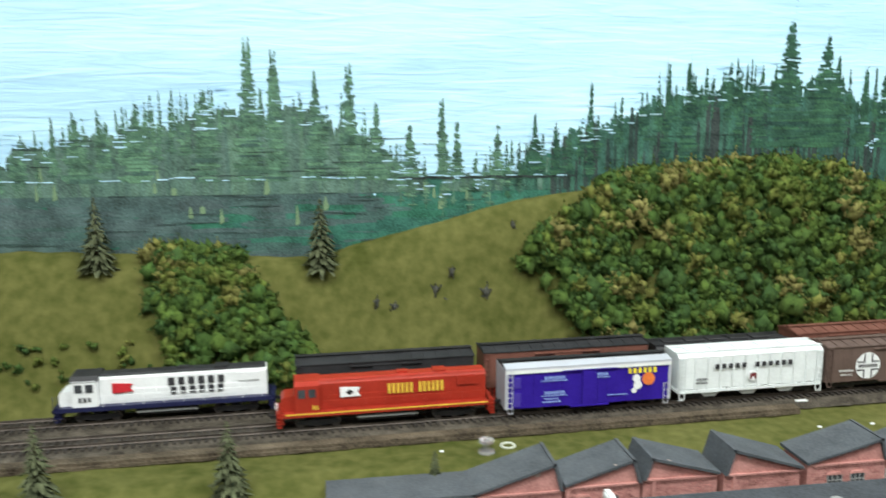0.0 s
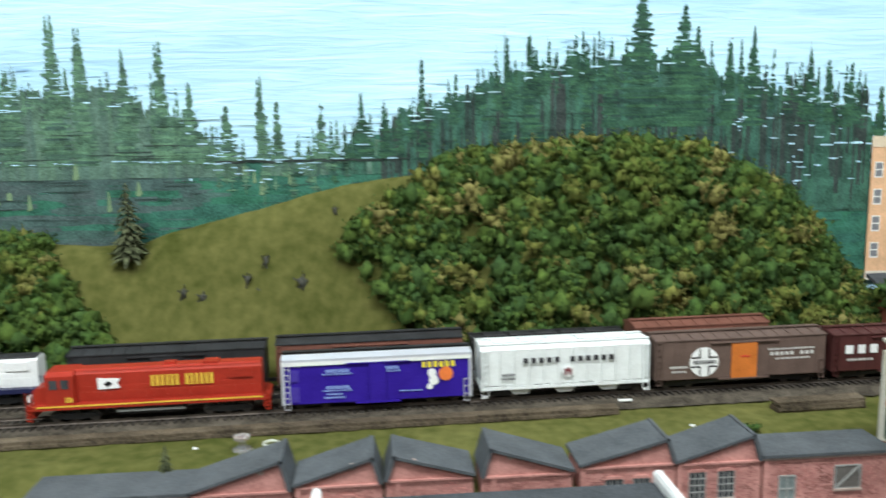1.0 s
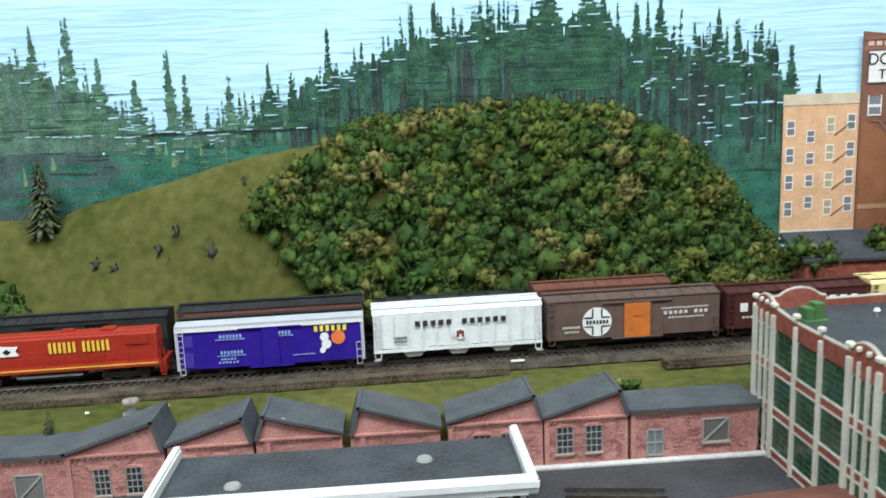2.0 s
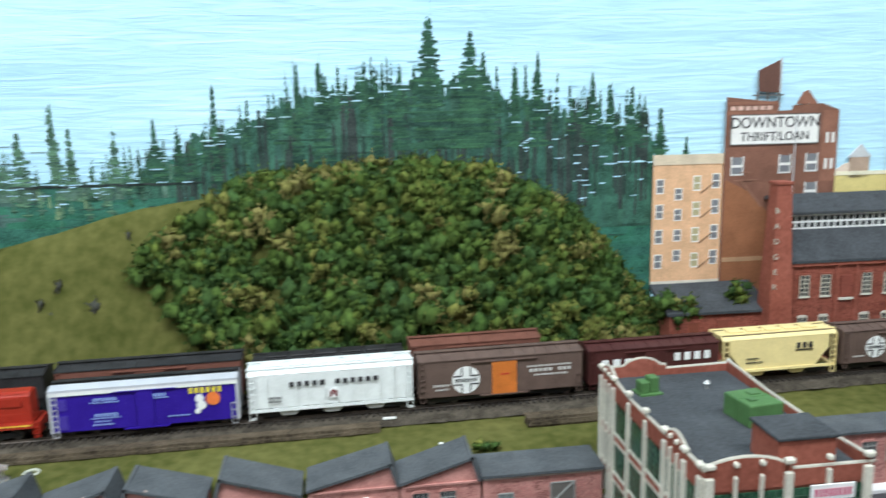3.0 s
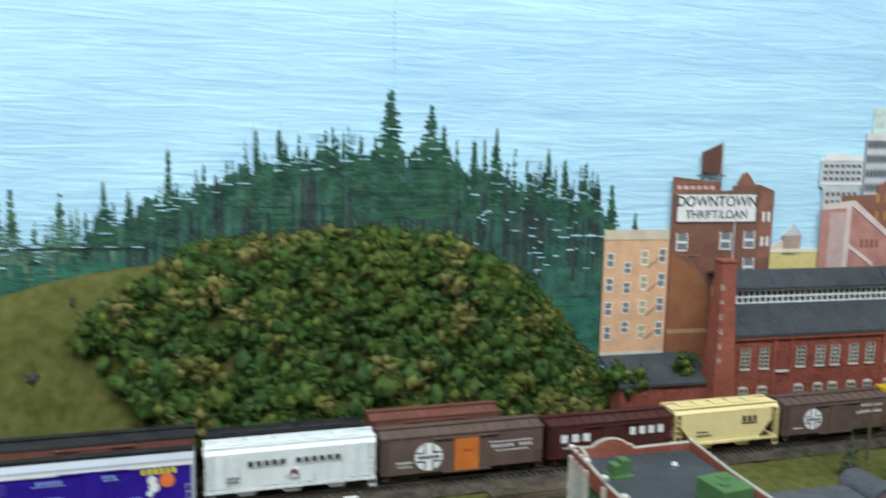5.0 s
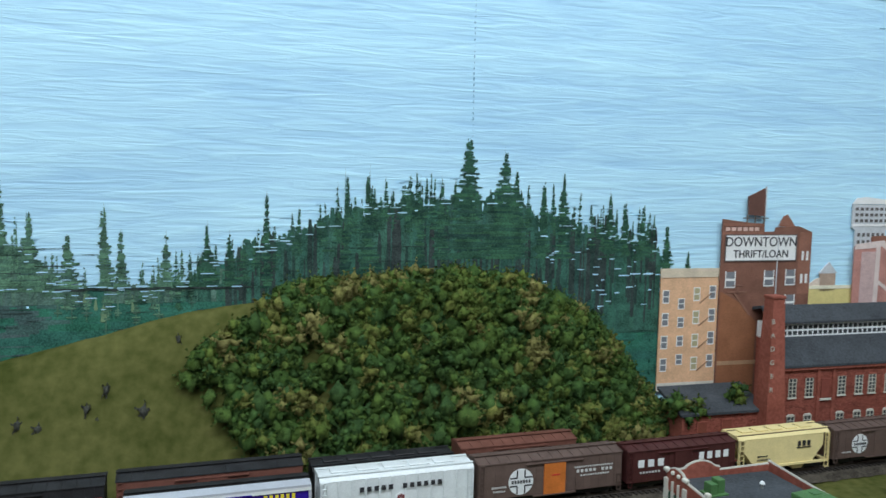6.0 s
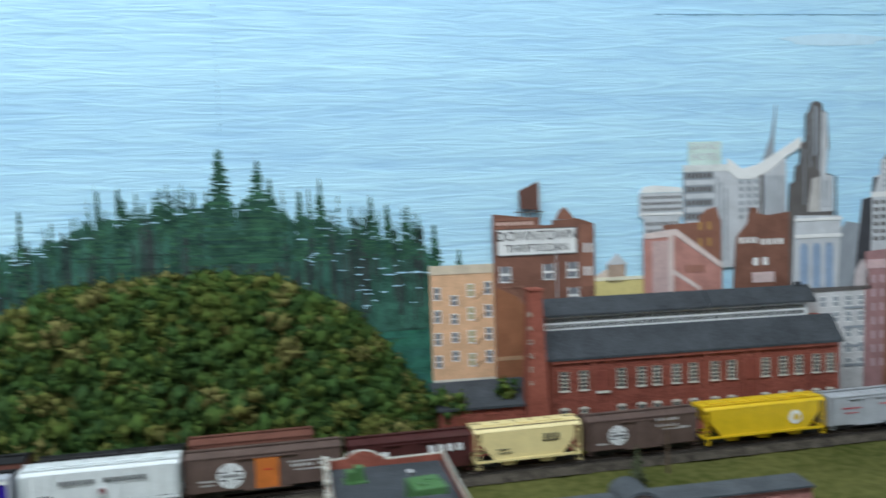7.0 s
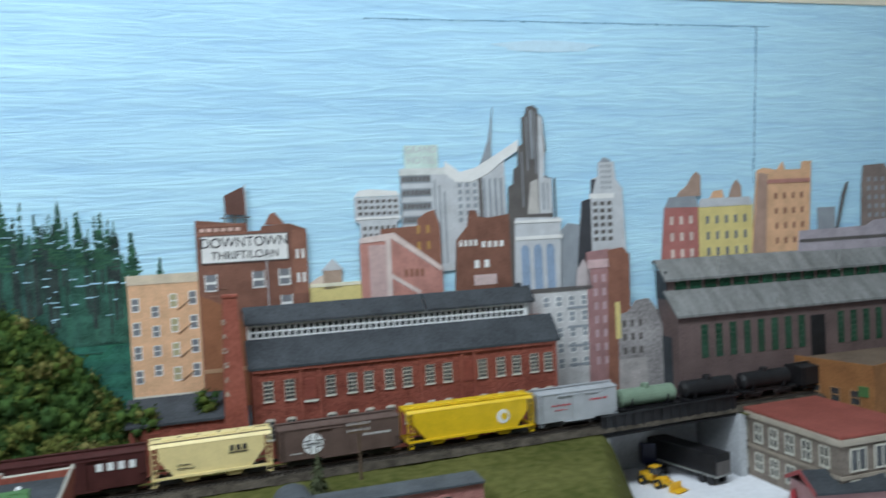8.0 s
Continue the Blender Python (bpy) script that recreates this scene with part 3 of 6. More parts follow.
def ladder(ob, x, z0, z1, material, w=0.005, y=-0.0012):
    bm = bmesh.new()
    n = max(3, int((z1 - z0) / 0.0045))
    for k in range(n):
        z = z0 + (z1 - z0) * k / (n - 1)
        box(bm, x, x + w, y, y + 0.0006, z, z + 0.0006)
    for xx in (x, x + w - 0.0006):
        box(bm, xx, xx + 0.0006, y, y + 0.0012, z0, z1)
    part("ladder", bm, material, ob)


def car_at(name, x, rear, label):
    y = track_y(x) + (0.05 if rear else 0.0)
    return thing(name, pose(x, y, 0, 0, 0, TA), label, "train car", "cars of the rear train" if rear else "cars of the front train")


def boxcar(x, L, body, roof, label, rear=False, door=None, h=0.0455, ends=None, floor=0.0095, ribs=0, doorspan=(0.42, 0.58), trim=None):
    ob = car_at("boxcar", x, rear, label)
    part("body", B((0, L, 0, CW, floor, h), bevel=0.0006), body, ob)
    part("roof", P([(-0.0007, h), (CW + 0.0007, h), (CW + 0.0007, h + 0.0008), (CW / 2, h + 0.0036), (-0.0007, h + 0.0008)], -0.0008, L + 0.0008, "x"), roof, ob)
    bm = bmesh.new()
    for k in range(int(L / 0.0115) + 1):
        xx = min(L - 0.0006, k * L / int(L / 0.0115))
        prism(bm, [(-0.0006, h + 0.0009), (CW / 2, h + 0.0037), (CW + 0.0006, h + 0.0009), (CW + 0.0006, h + 0.0015), (CW / 2, h + 0.0044), (-0.0006, h + 0.0015)], xx, xx + 0.0007, "x")
    part("roof_rib", bm, roof, ob)
    part("roof_walk", B((-0.001, L + 0.001, CW / 2 - 0.0028, CW / 2 + 0.0028, h + 0.0046, h + 0.0052)), roof, ob)
    bm = bmesh.new()
    for k in range(1, int(L / 0.0085)):
        xx = k * L / int(L / 0.0085)
        box(bm, xx - 0.0003, xx + 0.0003, -0.0003, 0.0005, floor + 0.001, h - 0.001)
    part("panel_seam", bm, body, ob)
    a, b = doorspan
    part("door", B((a * L, b * L, -0.0014, 0.001, floor - 0.0003, h - 0.003), bevel=0.0003), door or body, ob, "sliding side door")
    part("door_track", B((a * L - 0.02, b * L + 0.02, -0.0018, 0.0004, h - 0.0034, h - 0.0024)), trim or body, ob)
    part("door_track", B((a * L - 0.012, b * L + 0.012, -0.0018, 0.0004, floor - 0.0010, floor + 0.0002)), trim or body, ob)
    part("underframe", B((0.004, L - 0.004, 0.008, CW - 0.008, 0.0065, floor), (0.03, L - 0.03, 0.004, 0.007, 0.0045, 0.0075)), BLACK, ob)
    ladder(ob, 0.001, floor - 0.004, h - 0.001, ends or body)
    ladder(ob, L - 0.006, floor - 0.004, h * 0.5, ends or body)
    trucks(ob, (0.024, L - 0.024))
    couplers(ob, L)
    return ob


def hopper(x, L, body, label, h=0.0455, rear=False, bays=3, curved=False, posts=0, roof=None, inset=0.011):
    ob = car_at("covered_hopper", x, rear, label)
    out = [(inset, 0.0115), (L - inset, 0.0115), (L - 0.003, 0.026), (L - 0.003, h), (0.003, h), (0.003, 0.026)] if curved else [(0.002, 0.013), (L - 0.002, 0.013), (L - 0.001, h), (0.001, h)]
    if curved:
        out = [(inset + 0.012, 0.0115), (L - inset - 0.012, 0.0115), (L - 0.008, 0.030), (L - 0.008, h), (0.008, h), (0.008, 0.030)]
    part("body", P(out, 0.0008, CW - 0.0008), body, ob)
    rf = [(0.0004, h - 0.0006), (CW - 0.0004, h - 0.0006), (CW - 0.003, h + 0.0024), (CW / 2, h + 0.0038), (0.003, h + 0.0024)]
    part("roof", P(rf, -0.0002, L + 0.0002, "x"), roof or body, ob)
    part("roof_walk", B((-0.001, L + 0.001, 0.0045, 0.0085, h + 0.0035, h + 0.0041), (-0.001, L + 0.001, CW - 0.0085, CW - 0.0045, h + 0.0035, h + 0.0041)), roof or body, ob)
    part("hatch", B(*[(0.012 + k * (L - 0.024) / 5 - 0.0, 0.012 + (k + 0.82) * (L - 0.024) / 5, CW / 2 - 0.0055, CW / 2 + 0.0055, h + 0.0034, h + 0.0052) for k in range(5)], bevel=0.0006), roof or body, ob)
    part("sill", B((0, L, -0.0005, 0.0012, 0.0095, 0.0122), (0, L, CW - 0.0012, CW + 0.0005, 0.0095, 0.0122), (0.0, 0.004, 0, CW, 0.0095, 0.0118), (L - 0.004, L, 0, CW, 0.0095, 0.0118)), body, ob)
    if posts:
        for k in range(posts + 1):
            xx = 0.004 + k * (L - 0.0094) / posts
            part("side_post", B((xx, xx + 0.0014, -0.0008, 0.0014, 0.012, h - 0.0012)), body, ob)
    for k in range(bays):
        cx = L * (k + 0.9) / (bays + 0.8)
        part("outlet", P([(cx - 0.013, 0.0115), (cx + 0.013, 0.0115), (cx + 0.006, 0.0035), (cx - 0.006, 0.0035)], 0.004, CW - 0.004), body, ob)
    for xe in (0.0004, L - 0.0014):
        for y in (0.0006, CW - 0.0016):
            part("end_post", B((xe, xe + 0.001, y, y + 0.001, 0.0118, h)), body, ob)
    ladder(ob, 0.0008, 0.0045, h - 0.001, body, 0.006, -0.0016)
    ladder(ob, L - 0.0068, 0.0045, h - 0.001, body, 0.006, -0.0016)
    for xe in (0.0, L - 0.006):
        part("grab_iron", B((xe, xe + 0.006, -0.0014, -0.0006, 0.003, 0.0037)), body, ob)
    trucks(ob, (0.02, L - 0.02))
    couplers(ob, L)
    return ob


def locomotive(x, L, hood, frame_m, cab_m, label, rear=False, stripe=None, roof_m=None, low_nose=True):
    ob = car_at("diesel_locomotive", x, rear, label)
    top = 0.0425
    part("frame", B((0.004, L - 0.004, 0.0005, CW - 0.0005, 0.0125, 0.0165), (0.0, 0.006, 0.003, CW - 0.003, 0.006, 0.0165), (L - 0.006, L, 0.003, CW - 0.003, 0.006, 0.0165)), frame_m, ob)
    if stripe:
        part("stripe", B((0.008, L - 0.006, 0.0001, 0.0012, 0.0148, 0.0160)), stripe, ob)
    cx0, cx1 = 0.016, 0.038
    part("nose", P([(0.004, 0.0165), (cx0, 0.0165), (cx0, 0.031), (0.0065, 0.030), (0.004, 0.028)], 0.006, CW - 0.006), cab_m, ob)
    cab = part("cab", P([(0.0015, 0.0165), (CW - 0.0015, 0.0165), (CW - 0.0015, top - 0.002), (CW - 0.006, top + 0.001), (0.006, top + 0.001), (0.0015, top - 0.002)], cx0, cx1, "x"), cab_m, ob)
    if roof_m:
        part("cab_roof", P([(0.001, top - 0.0026), (CW - 0.001, top - 0.0026), (CW - 0.0055, top + 0.0018), (0.0055, top + 0.0018)], cx0 - 0.001, cx1 + 0.001, "x"), roof_m, cab)
    for a in (cx0 + 0.003, cx0 + 0.012):
        part("cab_window", B((a, a + 0.0065, 0.0011, 0.002, 0.030, 0.0375)), GLASSDARK, cab)
    part("windscreen", B((cx0 - 0.0004, cx0 + 0.001, 0.006, 0.015, 0.032, 0.038), (cx0 - 0.0004, cx0 + 0.001, CW - 0.015, CW - 0.006, 0.032, 0.038)), GLASSDARK, cab)
    part("long_hood", P([(0.007, 0.0165), (CW - 0.007, 0.0165), (CW - 0.007, top - 0.0025), (CW - 0.010, top), (0.010, top), (0.007, top - 0.0025)], cx1, L - 0.007, "x"), hood, ob)
    part("hood_roof", P([(0.0085, top - 0.0004), (CW - 0.0085, top - 0.0004), (CW - 0.011, top + 0.0012), (0.011, top + 0.0012)], cx1 - 0.016, L - 0.008, "x"), roof_m or hood, ob)
    part("radiator", B((L - 0.034, L - 0.014, 0.0058, CW - 0.0058, top - 0.011, top - 0.0035)), hood, ob)
    for dx in [cx1 + 0.008 + k * 0.011 for k in range(int((L - 0.06) / 0.011) - 1)]:
        part("hood_door", B((dx, dx + 0.0096, 0.0066, 0.0072, 0.019, top - 0.013)), hood, ob)
    part("exhaust", B((L * 0.55, L * 0.55 + 0.010, CW / 2 - 0.003, CW / 2 + 0.003, top + 0.001, top + 0.003)), roof_m or hood, ob)
    part("roof_fan", B((L * 0.72, L * 0.72 + 0.012, CW / 2 - 0.006, CW / 2 + 0.006, top + 0.001, top + 0.0026)), roof_m or hood, ob)
    bm = bmesh.new()
    for k in range(9):
        xx = cx1 + 0.004 + k * (L - cx1 - 0.016) / 8
        box(bm, xx, xx + 0.0005, 0.0006, 0.0011, 0.0165, 0.0265)
    box(bm, cx1 + 0.004, L - 0.012, 0.0006, 0.0011, 0.0262, 0.0267)
    part("handrail", bm, hood, ob)
    for xe in (0.0, L - 0.004):
        part("steps", B(*[(xe, xe + 0.004, 0.001, 0.005, z, z + 0.0008) for z in (0.0035, 0.0065, 0.0095, 0.0125)], (xe, xe + 0.0006, 0.0008, 0.0016, 0.0035, 0.028), (xe + 0.0034, xe + 0.004, 0.0008, 0.0016, 0.0035, 0.028)), frame_m, ob)
    part("fuel_tank", B((L * 0.36, L * 0.64, 0.004, CW - 0.004, 0.0045, 0.0125), bevel=0.0015), BLACK, ob)
    part("tank_rail", B((L * 0.36, L * 0.64, 0.0030, 0.0041, 0.0075, 0.0092)), FRAMEGREY, ob)
    trucks(ob, (0.036, L - 0.036), 3, 0.0155)
    couplers(ob, L)
    return ob


def tank_car(x, L, body, label):
    ob = car_at("tank_car", x, False, label)
    bm = tube(bmesh.new(), (0.006, CW / 2, 0.0235), (L - 0.006, CW / 2, 0.0235), 0.0118, n=20)
    for xx, s in ((0.006, -1), (L - 0.006, 1)):
        tube(bm, (xx, CW / 2, 0.0235), (xx + 0.004 * s, CW / 2, 0.0235), 0.0118, 0.007, n=20)
    part("tank", bm, body, ob)
    part("dome", tube(bmesh.new(), (L / 2, CW / 2, 0.033), (L / 2, CW / 2, 0.0395), 0.006, 0.0055, 14), body, ob)
    part("frame", B((0, L, 0.010, CW - 0.010, 0.0085, 0.0125), (0.0, 0.008, 0.001, CW - 0.001, 0.009, 0.012), (L - 0.008, L, 0.001, CW - 0.001, 0.009, 0.012), (0.0, L, 0.0005, 0.0012, 0.0105, 0.0118)), BLACK, ob)
    for u in (0.2, 0.8):
        part("band", B((L * u - 0.001, L * u + 0.001, 0.0042, CW - 0.0042, 0.012, 0.0245)), BLACK, ob)
    trucks(ob, (0.018, L - 0.018))
    couplers(ob, L)
    return ob


# front train
loco = locomotive(-0.376, 0.196, RED, RED, RED, "red diesel locomotive with yellow stripe on the front track", stripe=GOLD)
bars(loco, 0.098, 0.150, 0.0275, 0.0370, 13, GOLD, 0.0055, "yellow lettering bars", gaps=(6,))
bars(loco, 0.031, 0.037, 0.0185, 0.0225, 3, GOLD, 0.0010, "small yellow number bars")
part("flag", P([(0.056, 0.0270), (0.074, 0.0275), (0.0715, 0.0315), (0.074, 0.0355), (0.056, 0.0365)], 0.0052, 0.0062), WHITE, loco, "white pennant emblem")
part("emblem", P([(0.061, 0.0315), (0.0645, 0.029), (0.068, 0.0315), (0.0645, 0.034)], 0.0048, 0.0058), BLACK, loco)
part("headlight_bracket", B((-0.001, 0.001, 0.008, 0.014, 0.018, 0.023)), WHITE, loco)

reefer = boxcar(-0.169, 0.160, PURPLE, ROOFBLACK, "violet refrigerator boxcar with white roof edge on the front track", door=PURPLE, ends=SILVER, floor=0.006, h=0.0435, doorspan=(0.455, 0.545), trim=PURPLE)
part("fascia", B((-0.0008, 0.1608, -0.0012, 0.0008, 0.0402, 0.0437)), WHITE, reefer, "white fascia strip")
part("roof_edge", P([(-0.0012, 0.0436), (0.0095, 0.0456), (0.0095, 0.0476), (-0.0012, 0.0456)], -0.0009, 0.1609, "x"), SILVER, reefer, "pale silver roof edge")
for xe in (-0.0012, 0.1586):
    part("end_cap", B((xe, xe + 0.0026, -0.0006, CW + 0.0006, 0.006, 0.0437)), SILVER, reefer)
for a, z in ((0.036, 0.036), (0.036, 0.0215), (0.078, 0.0365)):
    bars(reefer, a, a + 0.020, z - 0.0028, z, 7, LTBLUE, -0.0010, "pale blue print")
    bars(reefer, a - 0.003, a + 0.022, z - 0.0048, z - 0.0036, 12, LTBLUE, -0.0010, "pale blue print")
bars(reefer, 0.036, 0.050, 0.0135, 0.0150, 5, LTBLUE, -0.0010, "pale blue print")
bars(reefer, 0.034, 0.052, 0.0105, 0.0120, 6, LTBLUE, -0.0010, "pale blue print")
bars(reefer, 0.098, 0.118, 0.0135, 0.0145, 8, LTBLUE, -0.0010, "pale blue print")
bars(reefer, 0.117, 0.147, 0.0338, 0.0388, 6, YELLOWP, -0.0012, "yellow lettering bars")
part("fruit_emblem", disc(bmesh.new(), 0.1385, -0.0010, 0.0275, 0.0062, 0.0012), ORANGEP, reefer, "round orange emblem")
part("emblem", disc(disc(disc(bmesh.new(), 0.1265, -0.0009, 0.0285, 0.0038, 0.0010), 0.128, -0.0008, 0.022, 0.0042, 0.0010), 0.1245, -0.0007, 0.0165, 0.0026, 0.001), WHITE, reefer, "plain white emblem blobs")
part("side_sheet", B((0.004, 0.0135, -0.0007, 0.0005, 0.0265, 0.0365), (0.004, 0.0135, -0.0007, 0.0005, 0.0085, 0.0215)), mat("faded_violet", (0.05, 0.028, 0.30), 0.6), reefer)

multi = hopper(0.0, 0.152, OFFWHITE, "white covered hopper with dark lettering on the front track", posts=11, bays=3, h=0.0452)
bars(multi, 0.036, 0.120, 0.0325, 0.0372, 12, DARKINK, -0.0011, "dark lettering bars", gaps=(5,))
part("emblem", disc(bmesh.new(), 0.0775, -0.0012, 0.0235, 0.0050, 0.0008), WHITE, multi, "small round white emblem with red marks")
for xa, xb, za, zb in ((0.0742, 0.0762, 0.0205, 0.0262), (0.0788, 0.0808, 0.0205, 0.0262), (0.0766, 0.0784, 0.0228, 0.0272)):
    part("emblem_inset", B((xa, xb, -0.0015, -0.001, za, zb)), mat("dark_red_print", (0.16, 0.015, 0.02), 0.5), multi)
bars(multi, 0.018, 0.030, 0.022, 0.0240, 6, DARKINK, -0.0011)
bars(multi, 0.018, 0.030, 0.0185, 0.0200, 7, DARKINK, -0.0011)

sf = boxcar(0.157, 0.161, BROWN, BROWN, "weathered brown boxcar with an orange door on the front track", door=ORDOOR, doorspan=(0.44, 0.59))


def cross_emblem(ob, x, z, r):
    part("emblem", disc(bmesh.new(), x, -0.0006, z, r, 0.0009, 28), WHITE, ob, "round white cross emblem")
    for side in (-1, 1):
        for up in (-1, 1):
            u, v = sorted((side * r * 0.26, side * r * 0.36))
            lo, hi = sorted((up * r * 0.30, up * r * 0.90))
            part("emblem_line", B((x + u, x + v, -0.0009, -0.0003, z + lo, z + hi)), DARKINK, ob)
            part("emblem_line", B((x + lo, x + hi, -0.0009, -0.0003, z + u, z + v)), DARKINK, ob)
    bars(ob, x - 0.80 * r, x + 0.80 * r, z - 0.12 * r, z + 0.12 * r, 7, DARKINK, -0.0011)


cross_emblem(sf, 0.0455, 0.0255, 0.0135)
bars(sf, 0.0135, 0.030, 0.0205, 0.0225, 8, CONCRETE, -0.0006)
bars(sf, 0.0155, 0.029, 0.0165, 0.0182, 7, CONCRETE, -0.0006)
bars(sf, 0.105, 0.150, 0.0335, 0.0350, 18, CONCRETE, -0.0006)
bars(sf, 0.107, 0.150, 0.0285, 0.0315, 9, CONCRETE, -0.0006, gaps=(5,))
bars(sf, 0.112, 0.146, 0.0245, 0.0260, 12, CONCRETE, -0.0006)
bars(sf, 0.079, 0.088, 0.0285, 0.0300, 5, FLAGRED, -0.0018)

soo = boxcar(0.325, 0.136, MAROON, MAROON, "dark maroon boxcar with white lettering on the front track", h=0.0435)
bars(soo, 0.010, 0.046, 0.0262, 0.0342, 3, WHITE, -0.0008, "bold white lettering bars")
bars(soo, 0.086, 0.128, 0.0285, 0.0365, 4, WHITE, -0.0008, "bold white lettering bars")
bars(soo, 0.014, 0.040, 0.0195, 0.0215, 7, CONCRETE, -0.0008)

cream = hopper(0.465, 0.126, CREAM, "cream two-bay covered hopper on the front track", bays=2, curved=True, h=0.0445)
for yy in (0.0042, CW - 0.0092):
    part("roof_seam", B((0.002, 0.124, yy, yy + 0.0012, 0.0470, 0.0482)), BARK, cream, "dark seam along the roof walk")
bars(cream, 0.080, 0.100, 0.0310, 0.0370, 3, DARKINK, -0.0001, "dark lettering bars")
part("underline", B((0.080, 0.100, -0.0001, 0.0004, 0.0288, 0.0297)), DARKINK, cream)
bars(cream, 0.026, 0.040, 0.0225, 0.0240, 7, DARKINK, -0.0001)
bars(cream, 0.026, 0.044, 0.0185, 0.0200, 9, DARKINK, -0.0001)

sf2 = boxcar(0.598, 0.139, BROWN, BROWN, "weathered brown boxcar with a round emblem on the front track", h=0.0440, doorspan=(0.43, 0.57))
cross_emblem(sf2, 0.038, 0.026, 0.0115)
bars(sf2, 0.095, 0.128, 0.0275, 0.0300, 8, CONCRETE, -0.0006)
bars(sf2, 0.012, 0.026, 0.0165, 0.0180, 7, CONCRETE, -0.0006)

yel = hopper(0.746, 0.163, YELLOW, "bright yellow three-bay covered hopper on the front track", bays=3, curved=True, posts=0, h=0.0445)
part("emblem", disc(bmesh.new(), 0.122, 0.0001, 0.0265, 0.0085, 0.001), WHITE, yel, "round white emblem")
part("emblem_inset", disc(bmesh.new(), 0.1235, -0.0003, 0.0265, 0.0042, 0.001), YELLOW, yel)

grey = boxcar(0.915, 0.112, GREYCAR, GREYCAR, "light grey boxcar with faded red print on the front track", h=0.0445)
bars(grey, 0.018, 0.046, 0.0290, 0.0310, 7, FLAGRED, -0.0006)
bars(grey, 0.022, 0.040, 0.0235, 0.0250, 5, FLAGRED, -0.0006)
bars(grey, 0.072, 0.098, 0.0315, 0.0335, 7, FLAGRED, -0.0006)
tank_car(1.034, 0.092, GREENTANK, "pale green tank car on the bridge")
tank_car(1.134, 0.088, BLACK, "black tank car on the bridge")
tank_car(1.230, 0.088, BLACK, "black tank car past the bridge")
boxcar(1.326, 0.15, BLACK, ROOFBLACK, "black boxcar past the bridge", h=0.034)

# rear train
lv = locomotive(-0.574, 0.194, WHITE, NAVY, WHITE, "white and navy diesel locomotive on the rear track", rear=True, roof_m=ROOFBLACK)
bars(lv, 0.097, 0.150, 0.0312, 0.0382, 6, DARKINK, 0.0055, "dark lettering bars")
bars(lv, 0.099, 0.149, 0.0228, 0.0292, 6, DARKINK, 0.0055, "dark lettering bars")
part("flag", P([(0.050, 0.0265), (0.068, 0.0275), (0.065, 0.0315), (0.068, 0.0345), (0.050, 0.036)], 0.0052, 0.0062), FLAGRED, lv, "red pennant emblem")
bars(lv, 0.021, 0.033, 0.0215, 0.0255, 3, DARKINK, 0.0009, "small number bars")
boxcar(-0.360, 0.170, ROOFBLACK, ROOFBLACK, "black roofed boxcar on the rear track", rear=True, h=0.0435)
boxcar(-0.180, 0.170, BROWN2, ROOFBLACK, "rust boxcar with black roof on the rear track", rear=True, h=0.0450)
# added car: its black roof gives the white hopper's roof a shaded far edge
hopper(0.0, 0.148, ROOFBLACK, "low black hopper added as the white hopper's shaded far roof edge", rear=True, h=0.0375)
boxcar(0.155, 0.134, BROWN2, BROWN2, "red oxide boxcar on the rear track", rear=True, h=0.0455)


# ---- buildings ----
def window(ob, x0, x1, z0, z1, y, nx, nz, frame_m, pane_m, bar=0.0008, sill=None, depth=0.0009):
    """A window facing -y: frame with bars, and a pane behind it."""
    bm = bmesh.new()
    for i in range(nx + 1):
        x = x0 + (x1 - x0) * i / nx
        box(bm, x - bar / 2, x + bar / 2, y - depth, y + 0.0002, z0, z1)
    for j in range(nz + 1):
        z = z0 + (z1 - z0) * j / nz
        box(bm, x0, x1, y - depth * 0.9, y + 0.0002, z - bar / 2, z + bar / 2)
    w = part("window", bm, frame_m, ob)
    part("pane", B((x0, x1, y - 0.0003, y + 0.0004, z0, z1)), pane_m, w)
    if sill:
        part("sill", B((x0 - 0.001, x1 + 0.001, y - 0.0018, y + 0.0002, z0 - 0.0016, z0)), sill, w)
    return w


def brick_courses(ob, x0, x1, z0, z1, y, material, seed=3):
    """Fine raised courses over a brick face, one joined sheet."""
    r = random.Random(seed)
    bm = bmesh.new()
    z, row = z0, 0
    while z < z1 - 0.0012:
        x = x0 + (0.0018 if row % 2 else 0)
        while x < x1 - 0.0036:
            if r.random() < 0.55:
                v = [bm.verts.new(q) for q in ((x, y, z), (x + 0.0032, y, z), (x + 0.0032, y, z + 0.0011), (x, y, z + 0.0011))]
                bm.faces.new(v)
            x += 0.0037
        z += 0.0016
        row += 1
    return tagged(part("brick_face", bm, material, ob), kind="stuff")


CREAMFRAME = mat("cream_window_frame", (0.50, 0.48, 0.40), 0.7, 0, 0.15, 200.0)
BRICKPINK = island_mat("pink_bricks", [(0.40, 0.165, 0.15), (0.46, 0.20, 0.18), (0.52, 0.25, 0.22), (0.43, 0.18, 0.165), (0.50, 0.235, 0.21)], 0.85, 260.0, 0.3)
BRICKRED = island_mat("red_bricks", [(0.21, 0.056, 0.040), (0.22, 0.062, 0.044), (0.27, 0.085, 0.060), (0.23, 0.064, 0.045)], 0.8, 260.0, 0.3)

